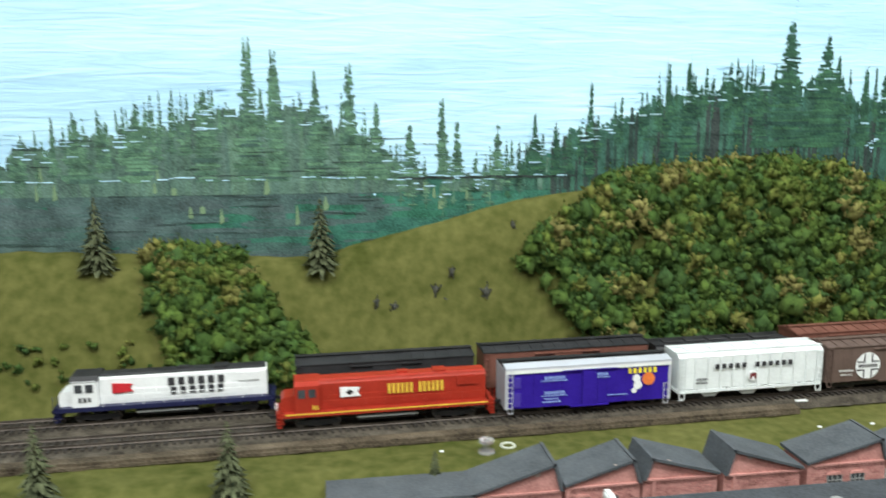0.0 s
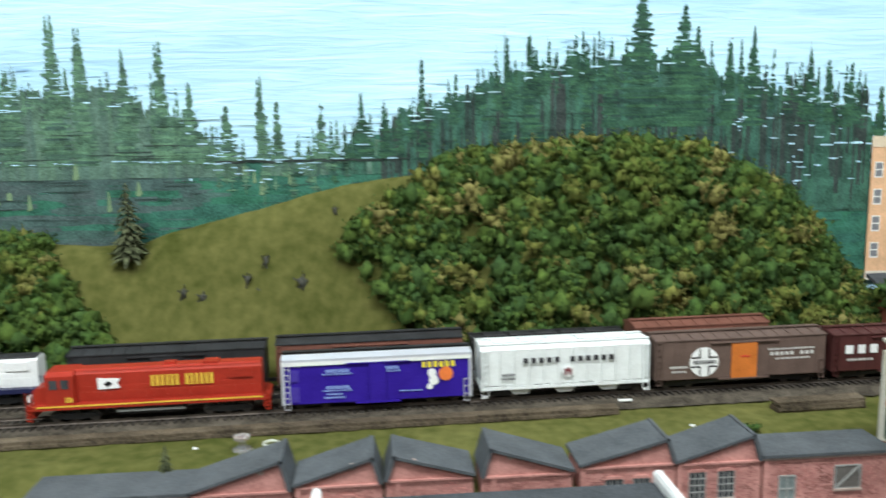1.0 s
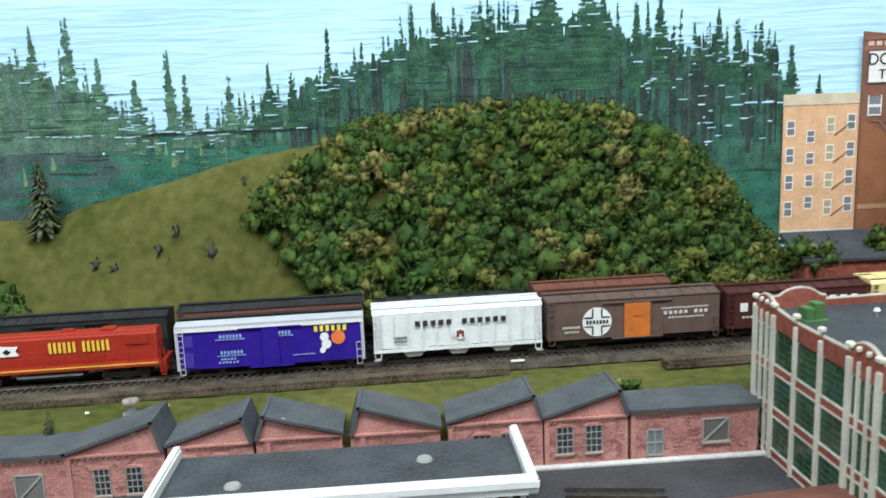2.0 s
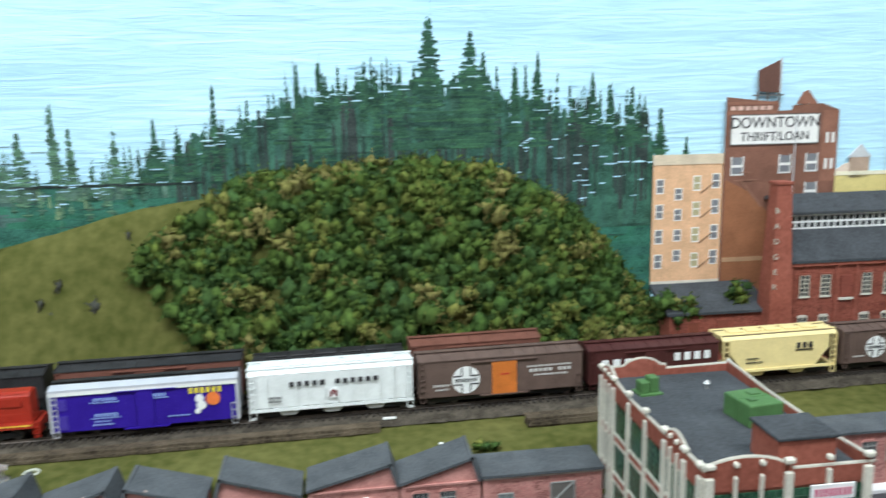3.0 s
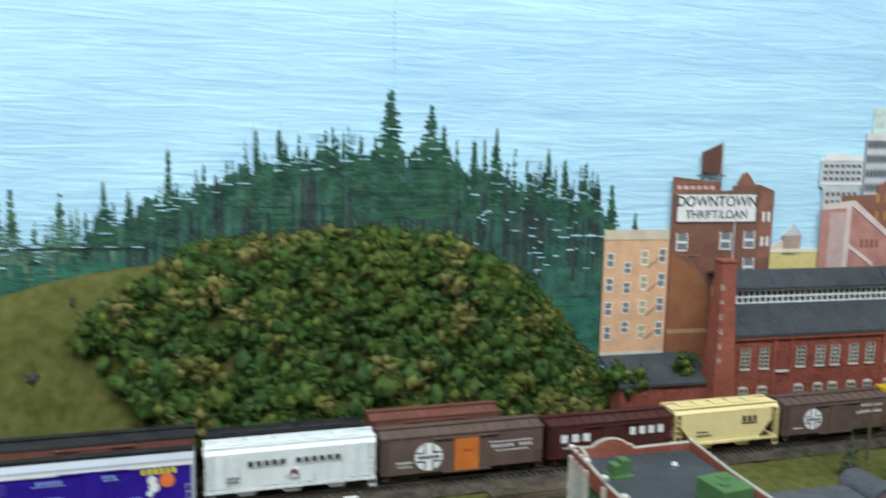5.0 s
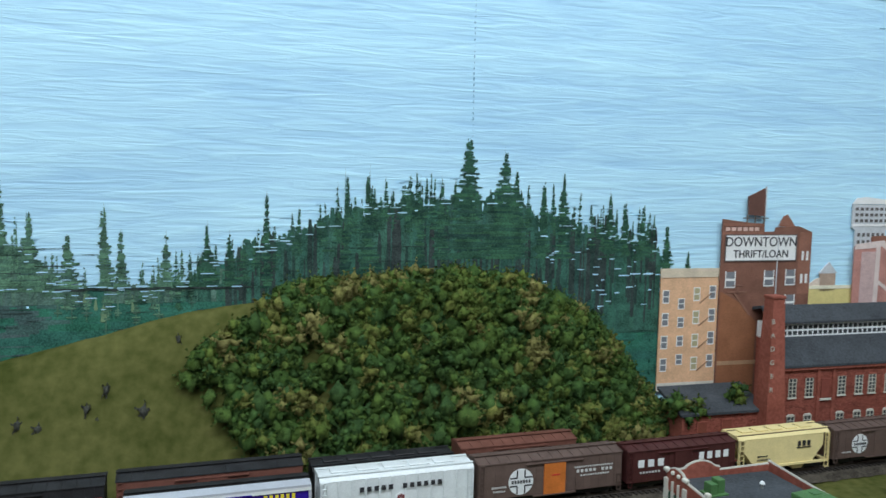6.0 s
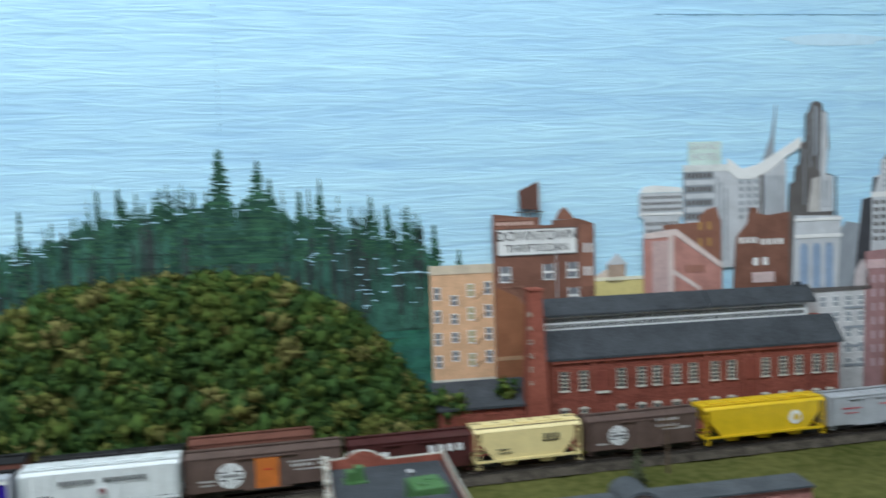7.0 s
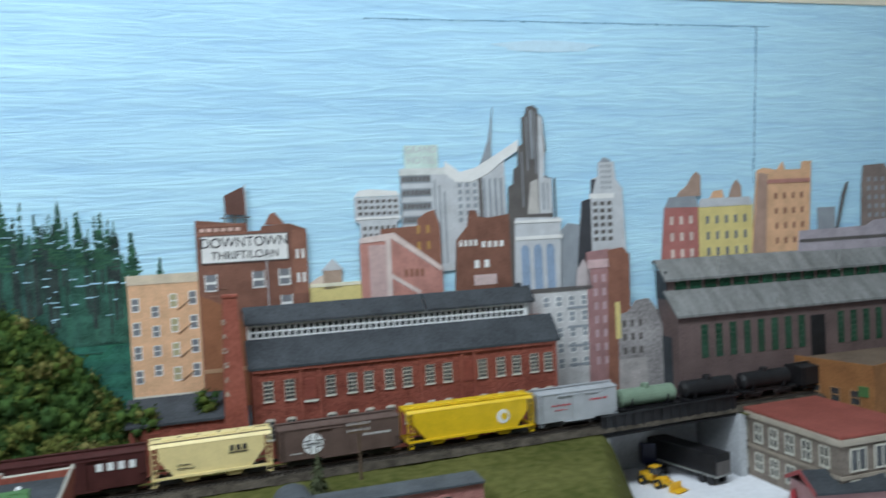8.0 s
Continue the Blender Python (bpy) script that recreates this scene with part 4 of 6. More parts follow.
# sawtooth factory: front face at y = -0.128, a shallow building
FY, FB, FZ = -0.126, -0.092, -0.047
saw = thing("sawtooth_factory", pose(0, 0, 0), "weathered pink brick factory with grey sawtooth roof", "building")
bays = [(-0.333, -0.222, -0.013, -0.013), (-0.222, -0.159, -0.013, 0.0075), (-0.149, -0.095, -0.011, 0.0065), (-0.0785, -0.023, 0.0065, -0.0095), (-0.0095, 0.0495, 0.0085, -0.0105),
        (0.0555, 0.119, -0.0075, 0.0095), (0.1275, 0.184, -0.0085, 0.0095), (0.1935, 0.292, -0.0078, -0.0078)]
FOOT = 0.0072       # run of the steep side of each tooth
for x0, x1, za, zb in bays:
    low = min(za, zb)
    xa, xb = x0 - (FOOT if za > zb else 0), x1 + (FOOT if zb > za else 0)
    wl = part("wall", P([(xa, FZ), (xb, FZ)] + ([(xb, low)] if xb > x1 else []) + [(x1, zb), (x0, za)] + ([(xa, low)] if xa < x0 else []), FY, FB), PINKBRICK, saw, "weathered pink brick bay")
    brick_courses(wl, xa + 0.001, xb - 0.001, FZ + 0.004, low - 0.0015, FY - 0.00025, BRICKPINK, int(1000 * (x0 + 1)))
    part("cornice", B((xa, xb, FY - 0.0016, FY + 0.0002, low - 0.0020, low - 0.0004)), MORTAR if za == zb else PINKBRICK, wl)
    part("dentil", B(*[(x0 + 0.003 + k * 0.0042, x0 + 0.0048 + k * 0.0042, FY - 0.0010, FY + 0.0002, low - 0.0042, low - 0.0021) for k in range(max(1, int((x1 - x0 - 0.006) / 0.0042)))]), PINKBRICK, wl)
    part("pilaster", B((x0, x0 + 0.0035, FY - 0.0012, FY + 0.0002, FZ, low)), PINKBRICK, wl)
    part("roof", P([(x0 - 0.0015, za + 0.0002), (x1 + 0.0015, zb + 0.0002), (x1 + 0.0015, zb + 0.0026), (x0 - 0.0015, za + 0.0026)], FY - 0.003, FB + 0.004), SLATE, saw, "grey sheet roof slope")
    if za != zb:
        hi, hx = (zb, x1) if zb > za else (za, x0)
        s = 1 if zb > za else -1
        part("roof_end", P([(hx - 0.0012 * s, hi + 0.0028), (hx + 0.0016 * s, hi + 0.0026), (hx + (FOOT + 0.0008) * s, low - 0.0005), (hx + (FOOT - 0.0022) * s, low - 0.0005)], FY - 0.003, FB + 0.004), SLATE, saw)
        part("gable_vent", disc(bmesh.new(), hx - 0.0135 * s, FY - 0.0012, (za + zb) / 2 + 0.0045, 0.0024, 0.0016, 14), MORTAR, saw)
for a, b, z0, z1 in ((-0.203, -0.192, -0.045, -0.025), (-0.180, -0.169, -0.045, -0.025), (0.137, 0.149, -0.037, -0.016), (0.159, 0.171, -0.037, -0.016), (-0.140, -0.129, -0.040, -0.021), (-0.118, -0.106, -0.040, -0.021),
                     (0.074, 0.087, -0.038, -0.018), (0.095, 0.107, -0.038, -0.018)):
    window(saw, a, b, z0, z1, FY - 0.0001, 3, 4, FRAMEGREY, GLASSDARK, 0.0006, MORTAR)
    part("arch", P([(a - 0.001, z1), (b + 0.001, z1), (b - 0.002, z1 + 0.0022), (a + 0.002, z1 + 0.0022)], FY - 0.0012, FY), PINKBRICK, saw)
window(saw, 0.206, 0.218, -0.043, -0.023, FY - 0.0001, 2, 2, FRAMEGREY, mat("door_pane", (0.18, 0.22, 0.22), 0.3), 0.0012)
window(saw, 0.249, 0.269, -0.035, -0.017, FY - 0.0001, 1, 1, FRAMEGREY, mat("dusty_panel", (0.14, 0.13, 0.12), 0.6), 0.001, MORTAR)
part("cross_brace", P([(0.249, -0.035), (0.2503, -0.035), (0.269, -0.0178), (0.269, -0.017), (0.2677, -0.017), (0.249, -0.0342)], FY - 0.0011, FY - 0.0003), FRAMEGREY, saw)
window(saw, -0.259, -0.239, -0.0465, -0.026, FY - 0.0001, 1, 1, FRAMEGREY, mat("dusty_door", (0.16, 0.16, 0.15), 0.6), 0.001)
part("cross_brace", P([(-0.259, -0.046), (-0.2577, -0.046), (-0.239, -0.027), (-0.239, -0.026), (-0.2403, -0.026), (-0.259, -0.045)], FY - 0.0011, FY - 0.0003), FRAMEGREY, saw)
slab("pavement", B((0.05, 0.30, FY - 0.006, FY - 0.0005, FZ - 0.001, FZ + 0.002), bevel=0.0006), CONCRETE, "pale concrete kerb before the factory", "kerb")

# its eastern range with an arched gable
row = thing("pink_factory_range", pose(0, 0, 0), "pink brick factory range with arched gable and slate roof", "building")
RZ = 0.004
for x0, x1 in ((0.415, 0.583), (0.612, 0.783)):
    wl = part("wall", B((x0, x1, FY, FB, FZ, RZ)), PINKBRICK, row)
    brick_courses(wl, x0 + 0.001, x1 - 0.001, FZ + 0.004, RZ - 0.002, FY - 0.00025, BRICKPINK, int(1000 * x0))
    part("cornice", B((x0, x1, FY - 0.0016, FY + 0.0002, RZ - 0.002, RZ - 0.0002)), PINKBRICK, wl)
    part("roof", P([(FY - 0.003, RZ), (FB - 0.004, RZ + 0.001), (FB - 0.004, RZ + 0.0035), (FY - 0.003, RZ + 0.0022)], x0 - 0.001, x1 + 0.001, "x"), SLATE, row, "grey slate roof")
arch = [(0.583, FZ), (0.612, FZ), (0.612, 0.004)] + [(0.5975 + 0.0145 * math.cos(a), 0.004 + 0.012 * math.sin(a)) for a in [math.pi * k / 10 for k in range(11)]] + [(0.583, 0.004)]
part("gable", P(arch, FY - 0.002, FB), mat("grey_pink_stone", (0.40, 0.30, 0.29), 0.85, 0, 0.18, 150.0), row, "grey arched gable front")
hood = [(0.5975 + 0.018 * math.cos(a), 0.0045 + 0.0145 * math.sin(a)) for a in [math.pi * k / 12 for k in range(13)]]
part("gable_roof", P(hood + [(0.5975 + 0.0155 * math.cos(a), 0.003 + 0.0125 * math.sin(a)) for a in [math.pi * k / 12 for k in range(12, -1, -1)]], FY - 0.005, FB + 0.005), SLATE, row, "curved slate hood")
for a in (0.4995, 0.522, 0.545, 0.640, 0.668, 0.70, 0.735):
    window(row, a, a + 0.0125, -0.0215, -0.0045, FY - 0.0001, 3, 4, FRAMEGREY, GLASSDARK, 0.0006, MORTAR)
    part("arch", P([(a - 0.001, -0.0045), (a + 0.0135, -0.0045), (a + 0.0105, -0.0023), (a + 0.002, -0.0023)], FY - 0.0012, FY), PINKBRICK, row)
for a in (0.5845, 0.606):
    window(row, a, a + 0.0045, -0.010, 0.003, FY - 0.0022, 1, 3, FRAMEGREY, GLASSDARK, 0.0006)
part("porch", P([(0.586, -0.022), (0.609, -0.022), (0.609, -0.016), (0.5975, -0.010), (0.586, -0.016)], FY - 0.0045, FY - 0.002), CONCRETE, row)
part("door", B((0.5885, 0.6065, FY - 0.0032, FY - 0.002, FZ + 0.001, -0.022)), mat("grey_door", (0.30, 0.33, 0.34), 0.5), row)
slab("pavement", B((0.44, 0.80, FY - 0.012, FY - 0.0005, FZ - 0.001, FZ + 0.0035), bevel=0.0006), mat("white_kerb", (0.75, 0.75, 0.76), 0.7), "white kerb before the pink factory range", "kerb")
part("loading_box", B((0.437, 0.472, FY - 0.010, FY - 0.0006, FZ, -0.024)), mat("red_panel", (0.33, 0.03, 0.03), 0.5), row, "plain dark red panel")

# white-corniced building
corn = thing("cornice_building", pose(0, 0, 0), "flat dark roof building with white bracketed cornice", "building")
OLIVE = mat("olive_stucco", (0.14, 0.115, 0.055), 0.85, 0, 0.2, 90.0)
part("wall", B((-0.128, 0.096, -0.236, -0.170, FZ, -0.0042)), OLIVE, corn, "olive brown wall")
part("wall_groove", B(*[(-0.12 + 0.005 * k, -0.1188 + 0.005 * k, -0.2368, -0.2358, FZ, -0.012) for k in range(43)]), mat("olive_dark", (0.09, 0.075, 0.04), 0.9), corn)
part("roof", B((-0.128, 0.096, -0.236, -0.168, -0.0042, -0.0022)), CHARCOAL, corn, "dark grey felt roof")
part("parapet", B((-0.1335, -0.1275, -0.242, -0.166, -0.007, 0.004), bevel=0.0006), WHITE, corn, "white side parapet")
part("parapet", B((0.0955, 0.1015, -0.242, -0.164, -0.007, 0.004), bevel=0.0006), WHITE, corn, "white side parapet")
for xa, xb in ((-0.1325, -0.1285), (0.0965, 0.1005)):
    part("parapet_cap", B((xa, xb, -0.241, -0.166, 0.004, 0.0056)), WHITE, corn)
part("cornice", B((-0.1275, 0.0955, -0.2425, -0.236, -0.007, 0.0035), (-0.134, 0.102, -0.244, -0.2425, -0.002, 0.0022)), WHITE, corn, "white front cornice")
for k in range(26):
    x = -0.124 + k * 0.0086
    part("bracket", P([(-0.2418, -0.007), (-0.2362, -0.007), (-0.2362, -0.0135), (-0.2385, -0.0135)], x, x + 0.0032, "x"), WHITE, corn)
for x, y in ((-0.085, -0.215), (0.035, -0.195)):
    part("roof_disc", tube(bmesh.new(), (x, y, -0.0022), (x, y, -0.0006), 0.0055, 0.0045, 12), FRAMEGREY, corn, "round grey roof vent")

# tall factory with green glazing
grn = thing("glazed_factory", pose(0, 0, 0), "brick factory with cream piers, green glazing and ornate parapet", "building")
GX0, GX1, GY0, GY1, GT = 0.2985, 0.408, -0.288, -0.104, 0.060
part("core", B((GX0 + 0.001, GX1 - 0.001, GY0 + 0.001, GY1 - 0.001, FZ, GT)), REDBRICK, grn, "red brick walls")
part("roof", B((GX0 + 0.003, GX1 - 0.003, GY0 + 0.003, GY1 - 0.003, GT, GT + 0.0008)), CHARCOAL, grn, "dark grey flat roof")


COPING = mat("cream_coping", (0.46, 0.44, 0.38), 0.75, 0, 0.15, 120.0)


def piers(along, lo, hi, face, sign, cuts, floors):
    """Cream piers, brick spandrels and green panes on one face; along is x or y."""
    def bx(a, b, d0, d1, z0, z1):
        d0, d1 = sorted((face + sign * d0, face + sign * d1))
        return (a, b, d0, d1, z0, z1) if along == "x" else (d0, d1, a, b, z0, z1)
    for c, w in cuts:
        part("pier", B(bx(c - w / 2, c + w / 2, -0.0005, 0.0030, FZ, GT + 0.004), bevel=0.0003), STONE, grn, "cream stone pier")
        part("finial", B(bx(c - w / 2 - 0.0006, c + w / 2 + 0.0006, -0.0010, 0.0036, GT + 0.010, GT + 0.0135), bevel=0.0008), STONE, grn)
    for (c0, w0), (c1, w1) in zip(cuts, cuts[1:]):
        a, b = c0 + w0 / 2, c1 - w1 / 2
        for z0, z1 in floors:
            part("window", B(bx(a, b, -0.0008, 0.0006, z0 + 0.008, z1 - 0.001)), GLASSGREEN, grn, "green tinted glazing")
            bm = bmesh.new()
            n = max(2, int((b - a) / 0.004))
            for i in range(1, n):
                q = a + (b - a) * i / n
                box(bm, *bx(q - 0.0002, q + 0.0002, 0.0, 0.0009, z0 + 0.008, z1 - 0.001))
            for j in range(1, 5):
                z = z0 + 0.008 + (z1 - z0 - 0.009) * j / 5
                box(bm, *bx(a, b, 0.0, 0.0009, z - 0.0002, z + 0.0002))
            part("glazing_bar", bm, mat_bar, grn)
            part("spandrel", B(bx(a, b, 0.0, 0.0012, z0 + 0.0012, z0 + 0.0068)), REDBRICK, grn)
            part("band", B(bx(a, b, 0.0, 0.0018, z0, z0 + 0.0012), bx(a, b, 0.0, 0.0018, z0 + 0.0068, z0 + 0.008)), STONE, grn)


mat_bar = mat("green_bar", (0.05, 0.11, 0.07), 0.5)
FLOORS = [(-0.046, -0.013), (-0.013, 0.020), (0.020, 0.053)]
piers("y", GY0, GY1, GX0, -1, [(-0.1065, 0.0050), (-0.1165, 0.0018), (-0.1255, 0.0018), (-0.1350, 0.0050), (-0.1675, 0.0036), (-0.2000, 0.0036), (-0.2330, 0.0050), (-0.2430, 0.0018), (-0.2530, 0.0018), (-0.2630, 0.0050), (-0.2850, 0.0055)], FLOORS)
piers("x", GX0, GX1, GY0, -1, [(0.301, 0.0055), (0.318, 0.0018), (0.335, 0.0018), (0.3525, 0.005), (0.379, 0.0025), (0.405, 0.0055)], FLOORS)


def parapet(points, axis, face, thick):
    """Brick parapet with a cream coping that follows its stepped and curved top."""
    base = [(points[0][0], GT - 0.006)] + points + [(points[-1][0], GT - 0.006)]
    part("parapet", P(base, face, face + thick, axis), REDBRICK, grn, "red brick parapet")
    bm = bmesh.new()
    for (a, z0), (b, z1) in zip(points, points[1:]):
        at = (lambda u, z: (face + thick / 2, u, z)) if axis == "x" else (lambda u, z: (u, face + thick / 2, z))
        tube(bm, at(a, z0), at(b, z1), 0.0014, n=8)
    part("coping", bm, COPING, grn, "cream moulded coping")
    for u, z in (points[0], points[-1]):
        at = (face + thick / 2, u, z) if axis == "x" else (u, face + thick / 2, z)
        bm = bmesh.new()
        bmesh.ops.create_uvsphere(bm, u_segments=10, v_segments=6, radius=0.0017, matrix=Matrix.Translation(at))
        part("ball", bm, STONE, grn)


def hump(a, b, z, rise):
    n = 8
    return [(a + (b - a) * k / n, z + rise * math.sin(math.pi * k / n) ** 0.7) for k in range(n + 1)]


PZ = GT + 0.009
parapet(hump(-0.135, -0.1065, PZ, 0.007), "x", GX0 - 0.001, 0.003)
parapet([(-0.233, PZ - 0.002), (-0.1665, PZ - 0.003), (-0.135, PZ)], "x", GX0 - 0.001, 0.003)
parapet(hump(-0.263, -0.233, PZ, 0.007), "x", GX0 - 0.001, 0.003)
parapet([(-0.287, PZ), (-0.263, PZ)], "x", GX0 - 0.001, 0.003)
parapet([(-0.287, PZ), (-0.24, PZ - 0.003), (-0.20, PZ - 0.003), (-0.165, PZ - 0.003), (-0.1055, PZ)], "x", GX1 - 0.002, 0.003)
parapet([(GX0, PZ), (0.3155, PZ + 0.001)] + hump(0.3155, 0.347, PZ + 0.001, 0.006) + [(0.352, PZ), (0.352, PZ - 0.003), (GX1, PZ - 0.002)], "y", GY1 - 0.003, 0.003)
parapet(hump(GX0, 0.351, PZ, 0.006), "y", GY0, 0.003)
parapet([(0.353, PZ), (0.356, PZ - 0.004), (GX1, PZ - 0.004)], "y", GY0, 0.003)
part("hut", B((0.348, 0.386, -0.284, -0.252, GT, 0.082)), REDBRICK, grn, "brick stair hut on the roof")
part("hut_roof", B((0.3465, 0.3875, -0.2855, -0.2505, 0.082, 0.0842), bevel=0.0004), CHARCOAL, grn)
part("sign_board", B((0.366, 0.395, GY0 - 0.0042, GY0 - 0.003, 0.045, 0.055)), WHITE, grn, "white sign board with pink print")
bars(grn, 0.368, 0.393, 0.0475, 0.0525, 8, mat("pink_print", (0.60, 0.10, 0.20), 0.6), GY0 - 0.0046)
chiller = thing("roof_chiller", pose(0.376, -0.203, GT + 0.0008, 0, 0, 8) @ Matrix.Diagonal((0.76, 0.80, 1.3, 1)), "boxy green rooftop cooling unit", "roof unit")
part("body", B((-0.018, 0.018, -0.019, 0.019, 0, 0.0125), bevel=0.0006), BOXGREEN, chiller)
part("fan_hatch", B((-0.010, -0.003, -0.009, -0.002, 0.0125, 0.0133), (0.0, 0.010, 0.004, 0.012, 0.0125, 0.0131)), mat("dark_green", (0.07, 0.16, 0.06), 0.6), chiller)
part("seam", B((-0.0184, 0.0184, -0.0003, 0.0003, 0.0, 0.0127)), BOXGREEN, chiller)
duct = thing("roof_duct", pose(0.322, -0.142, GT + 0.0008, 0, 0, 5) @ Matrix.Scale(0.85, 4), "green stepped rooftop duct unit", "roof unit")
part("base", B((-0.011, 0.011, -0.009, 0.009, 0, 0.0015)), BOXGREEN, duct)
part("duct", B((-0.009, -0.001, -0.006, 0.006, 0.0015, 0.012), bevel=0.0005), BOXGREEN, duct)
part("duct", B((0.0, 0.009, -0.005, 0.006, 0.0015, 0.0155), bevel=0.0005), BOXGREEN, duct)
vent = thing("roof_vent", pose(0.371, -0.142, GT + 0.0008), "small grey capped roof vent", "roof vent")
part("pipe", tube(bmesh.new(), (0, 0, 0), (0, 0, 0.004), 0.0012), FRAMEGREY, vent)
part("cap", tube(bmesh.new(), (0, 0, 0.004), (0, 0, 0.0062), 0.0024, 0.0014, 12), WHITE, vent)

# spare track and maroon car in the yard
spare = thing("spare_track", pose(0.165, -0.178, FZ, 0, 0, -9), "short loose piece of model track in the yard", "track piece")
for k in range(10):
    part("tie", B((-0.030 + k * 0.0066, -0.0275 + k * 0.0066, -0.010, 0.010, 0, 0.0016)), TIE, spare)
for y in (-0.0055, 0.0055):
    part("rail", B((-0.033, 0.036, y - 0.0005, y + 0.0005, 0.0016, 0.0038)), RAIL, spare)
gond = thing("freight_car", pose(0.205, -0.262, FZ, 0, 0, 6), "dull maroon boxcar in the lower yard", "train car")
part("body", B((0, 0.112, 0, 0.026, 0.006, 0.024), bevel=0.0008), BROWN2, gond)
part("roof", P([(-0.0005, 0.024), (0.0265, 0.024), (0.013, 0.0262)], -0.0005, 0.1125, "x"), BROWN2, gond)
for sx in (0.02, 0.09):
    part("truck", B((sx - 0.012, sx + 0.012, 0.003, 0.023, 0.0, 0.006)), BLACK, gond)
bars(gond, 0.045, 0.065, 0.012, 0.016, 6, CONCRETE, -0.0005)

# long brick factory by the backdrop
fac = thing("brick_factory", pose(0.578, 0.0905, 0, 0, 0, -0.8), "long red brick factory with dark monitor roof", "building")
FL, FD = 0.392, 0.048
part("wall", B((0, FL, 0, FD, -0.013, 0.103)), REDBRICK, fac, "red brick front with raised piers")
brick_courses(fac, 0.001, FL - 0.001, 0.02, 0.100, -0.0002, BRICKRED, 8)
part("lower_roof", P([(-0.004, 0.102), (-0.004, 0.105), (0.023, 0.1355), (0.023, 0.132)], -0.004, FL + 0.006, "x"), CHARCOAL, fac, "dark sheet roof slope")
part("gable_fill", P([(0, 0.103), (FD, 0.103), (FD, 0.133), (0.0225, 0.133)], 0.0, FL, "x"), REDBRICK, fac)
part("monitor", B((0.0, FL - 0.028, 0.0235, FD, 0.132, 0.153)), WHITE, fac, "white clerestory wall")
for k in range(46):
    x = 0.004 + k * (FL - 0.036) / 46
    for z in (0.1375, 0.1450):
        part("clerestory_pane", B((x, x + 0.0055, 0.0231, 0.0238, z, z + 0.005)), GLASSDARK, fac)
for a, b in ((-0.004, 0.222), (0.2235, FL - 0.018)):
    part("upper_roof", P([(0.0185, 0.1525), (0.0185, 0.1555), (0.037, 0.174), (FD + 0.006, 0.170), (FD + 0.006, 0.166), (0.037, 0.1705)], a, b, "x"), CHARCOAL, fac, "dark sheet upper roof")
part("ridge_vent", B((0.355, 0.362, 0.034, 0.040, 0.173, 0.178)), CHARCOAL, fac)
spots = [0.0135, 0.0385, 0.0875, 0.114, 0.1345, 0.1605, 0.1835, 0.213, 0.236, 0.283, 0.308, 0.330, 0.355, 0.375]
for k, x in enumerate(spots):
    window(fac, x, x + 0.0105, 0.064, 0.088, -0.0003, 2, 5, CREAMFRAME, GLASSDARK, 0.0008, STONE, 0.0012)
    part("lintel", B((x - 0.001, x + 0.0115, -0.0014, 0.0002, 0.088, 0.090)), REDBRICK, fac)
    window(fac, x, x + 0.0105, 0.018, 0.040, -0.0003, 2, 4, CREAMFRAME, GLASSDARK, 0.0008, STONE, 0.0012)
    part("lintel", P([(x - 0.001, 0.040), (x + 0.0115, 0.040), (x + 0.009, 0.0425), (x + 0.0015, 0.0425)], -0.0014, 0.0002), STONE, fac)
for x in (0.0, 0.055, 0.078, 0.205, 0.258, 0.276, FL - 0.004):
    part("pier", B((x, x + 0.004, -0.0022, 0.0002, -0.013, 0.101)), REDBRICK, fac)
part("door", B((0.062, 0.074, -0.0012, 0.0002, 0.062, 0.086)), mat("brick_blind", (0.24, 0.06, 0.04), 0.8), fac, "bricked-up doorway")
part("door", B((0.2635, 0.2745, -0.0012, 0.0002, 0.062, 0.088)), mat("brick_blind_dark", (0.24, 0.06, 0.04), 0.8), fac, "bricked-up doorway")
part("sill_band", B((0.060, 0.077, -0.002, 0.0002, 0.058, 0.0605)), STONE, fac)
part("eave_board", B((0, FL, -0.003, 0.0, 0.0985, 0.102)), REDBRICK, fac)
chim = thing("factory_chimney", pose(0.558, 0.083, -0.012), "tall tapered red brick chimney with white lettering", "chimney")
bm = bmesh.new()
bmesh.ops.create_cone(bm, cap_ends=True, segments=4, radius1=0.0215, radius2=0.0112, depth=0.205, matrix=pose(0, 0, 0.1025, 0, 0, 45))
part("shaft", bm, REDBRICK, chim)
part("cap", B((-0.0092, 0.0092, -0.0092, 0.0092, 0.203, 0.2065), bevel=0.0006), REDBRICK, chim)


def lettering(text, parent, x, y, z, size, material, label, rx=90, name="lettering", depth=0.0003, squeeze=1.0):
    cu = bpy.data.curves.new(name, "FONT")
    cu.body, cu.size, cu.align_x, cu.align_y, cu.extrude = text, size, "CENTER", "CENTER", depth
    tmp = bpy.data.objects.new(name, cu)
    scene.collection.objects.link(tmp)
    me = bpy.data.meshes.new_from_object(tmp.evaluated_get(bpy.context.evaluated_depsgraph_get()))
    bpy.data.objects.remove(tmp)
    me.materials.clear()
    me.materials.append(material)
    ob = new(name, me)
    ob.parent = parent
    ob.matrix_basis = pose(x, y, z, rx, 0, 0) @ Matrix.Diagonal((squeeze, 1, 1, 1))
    return tagged(ob, label)


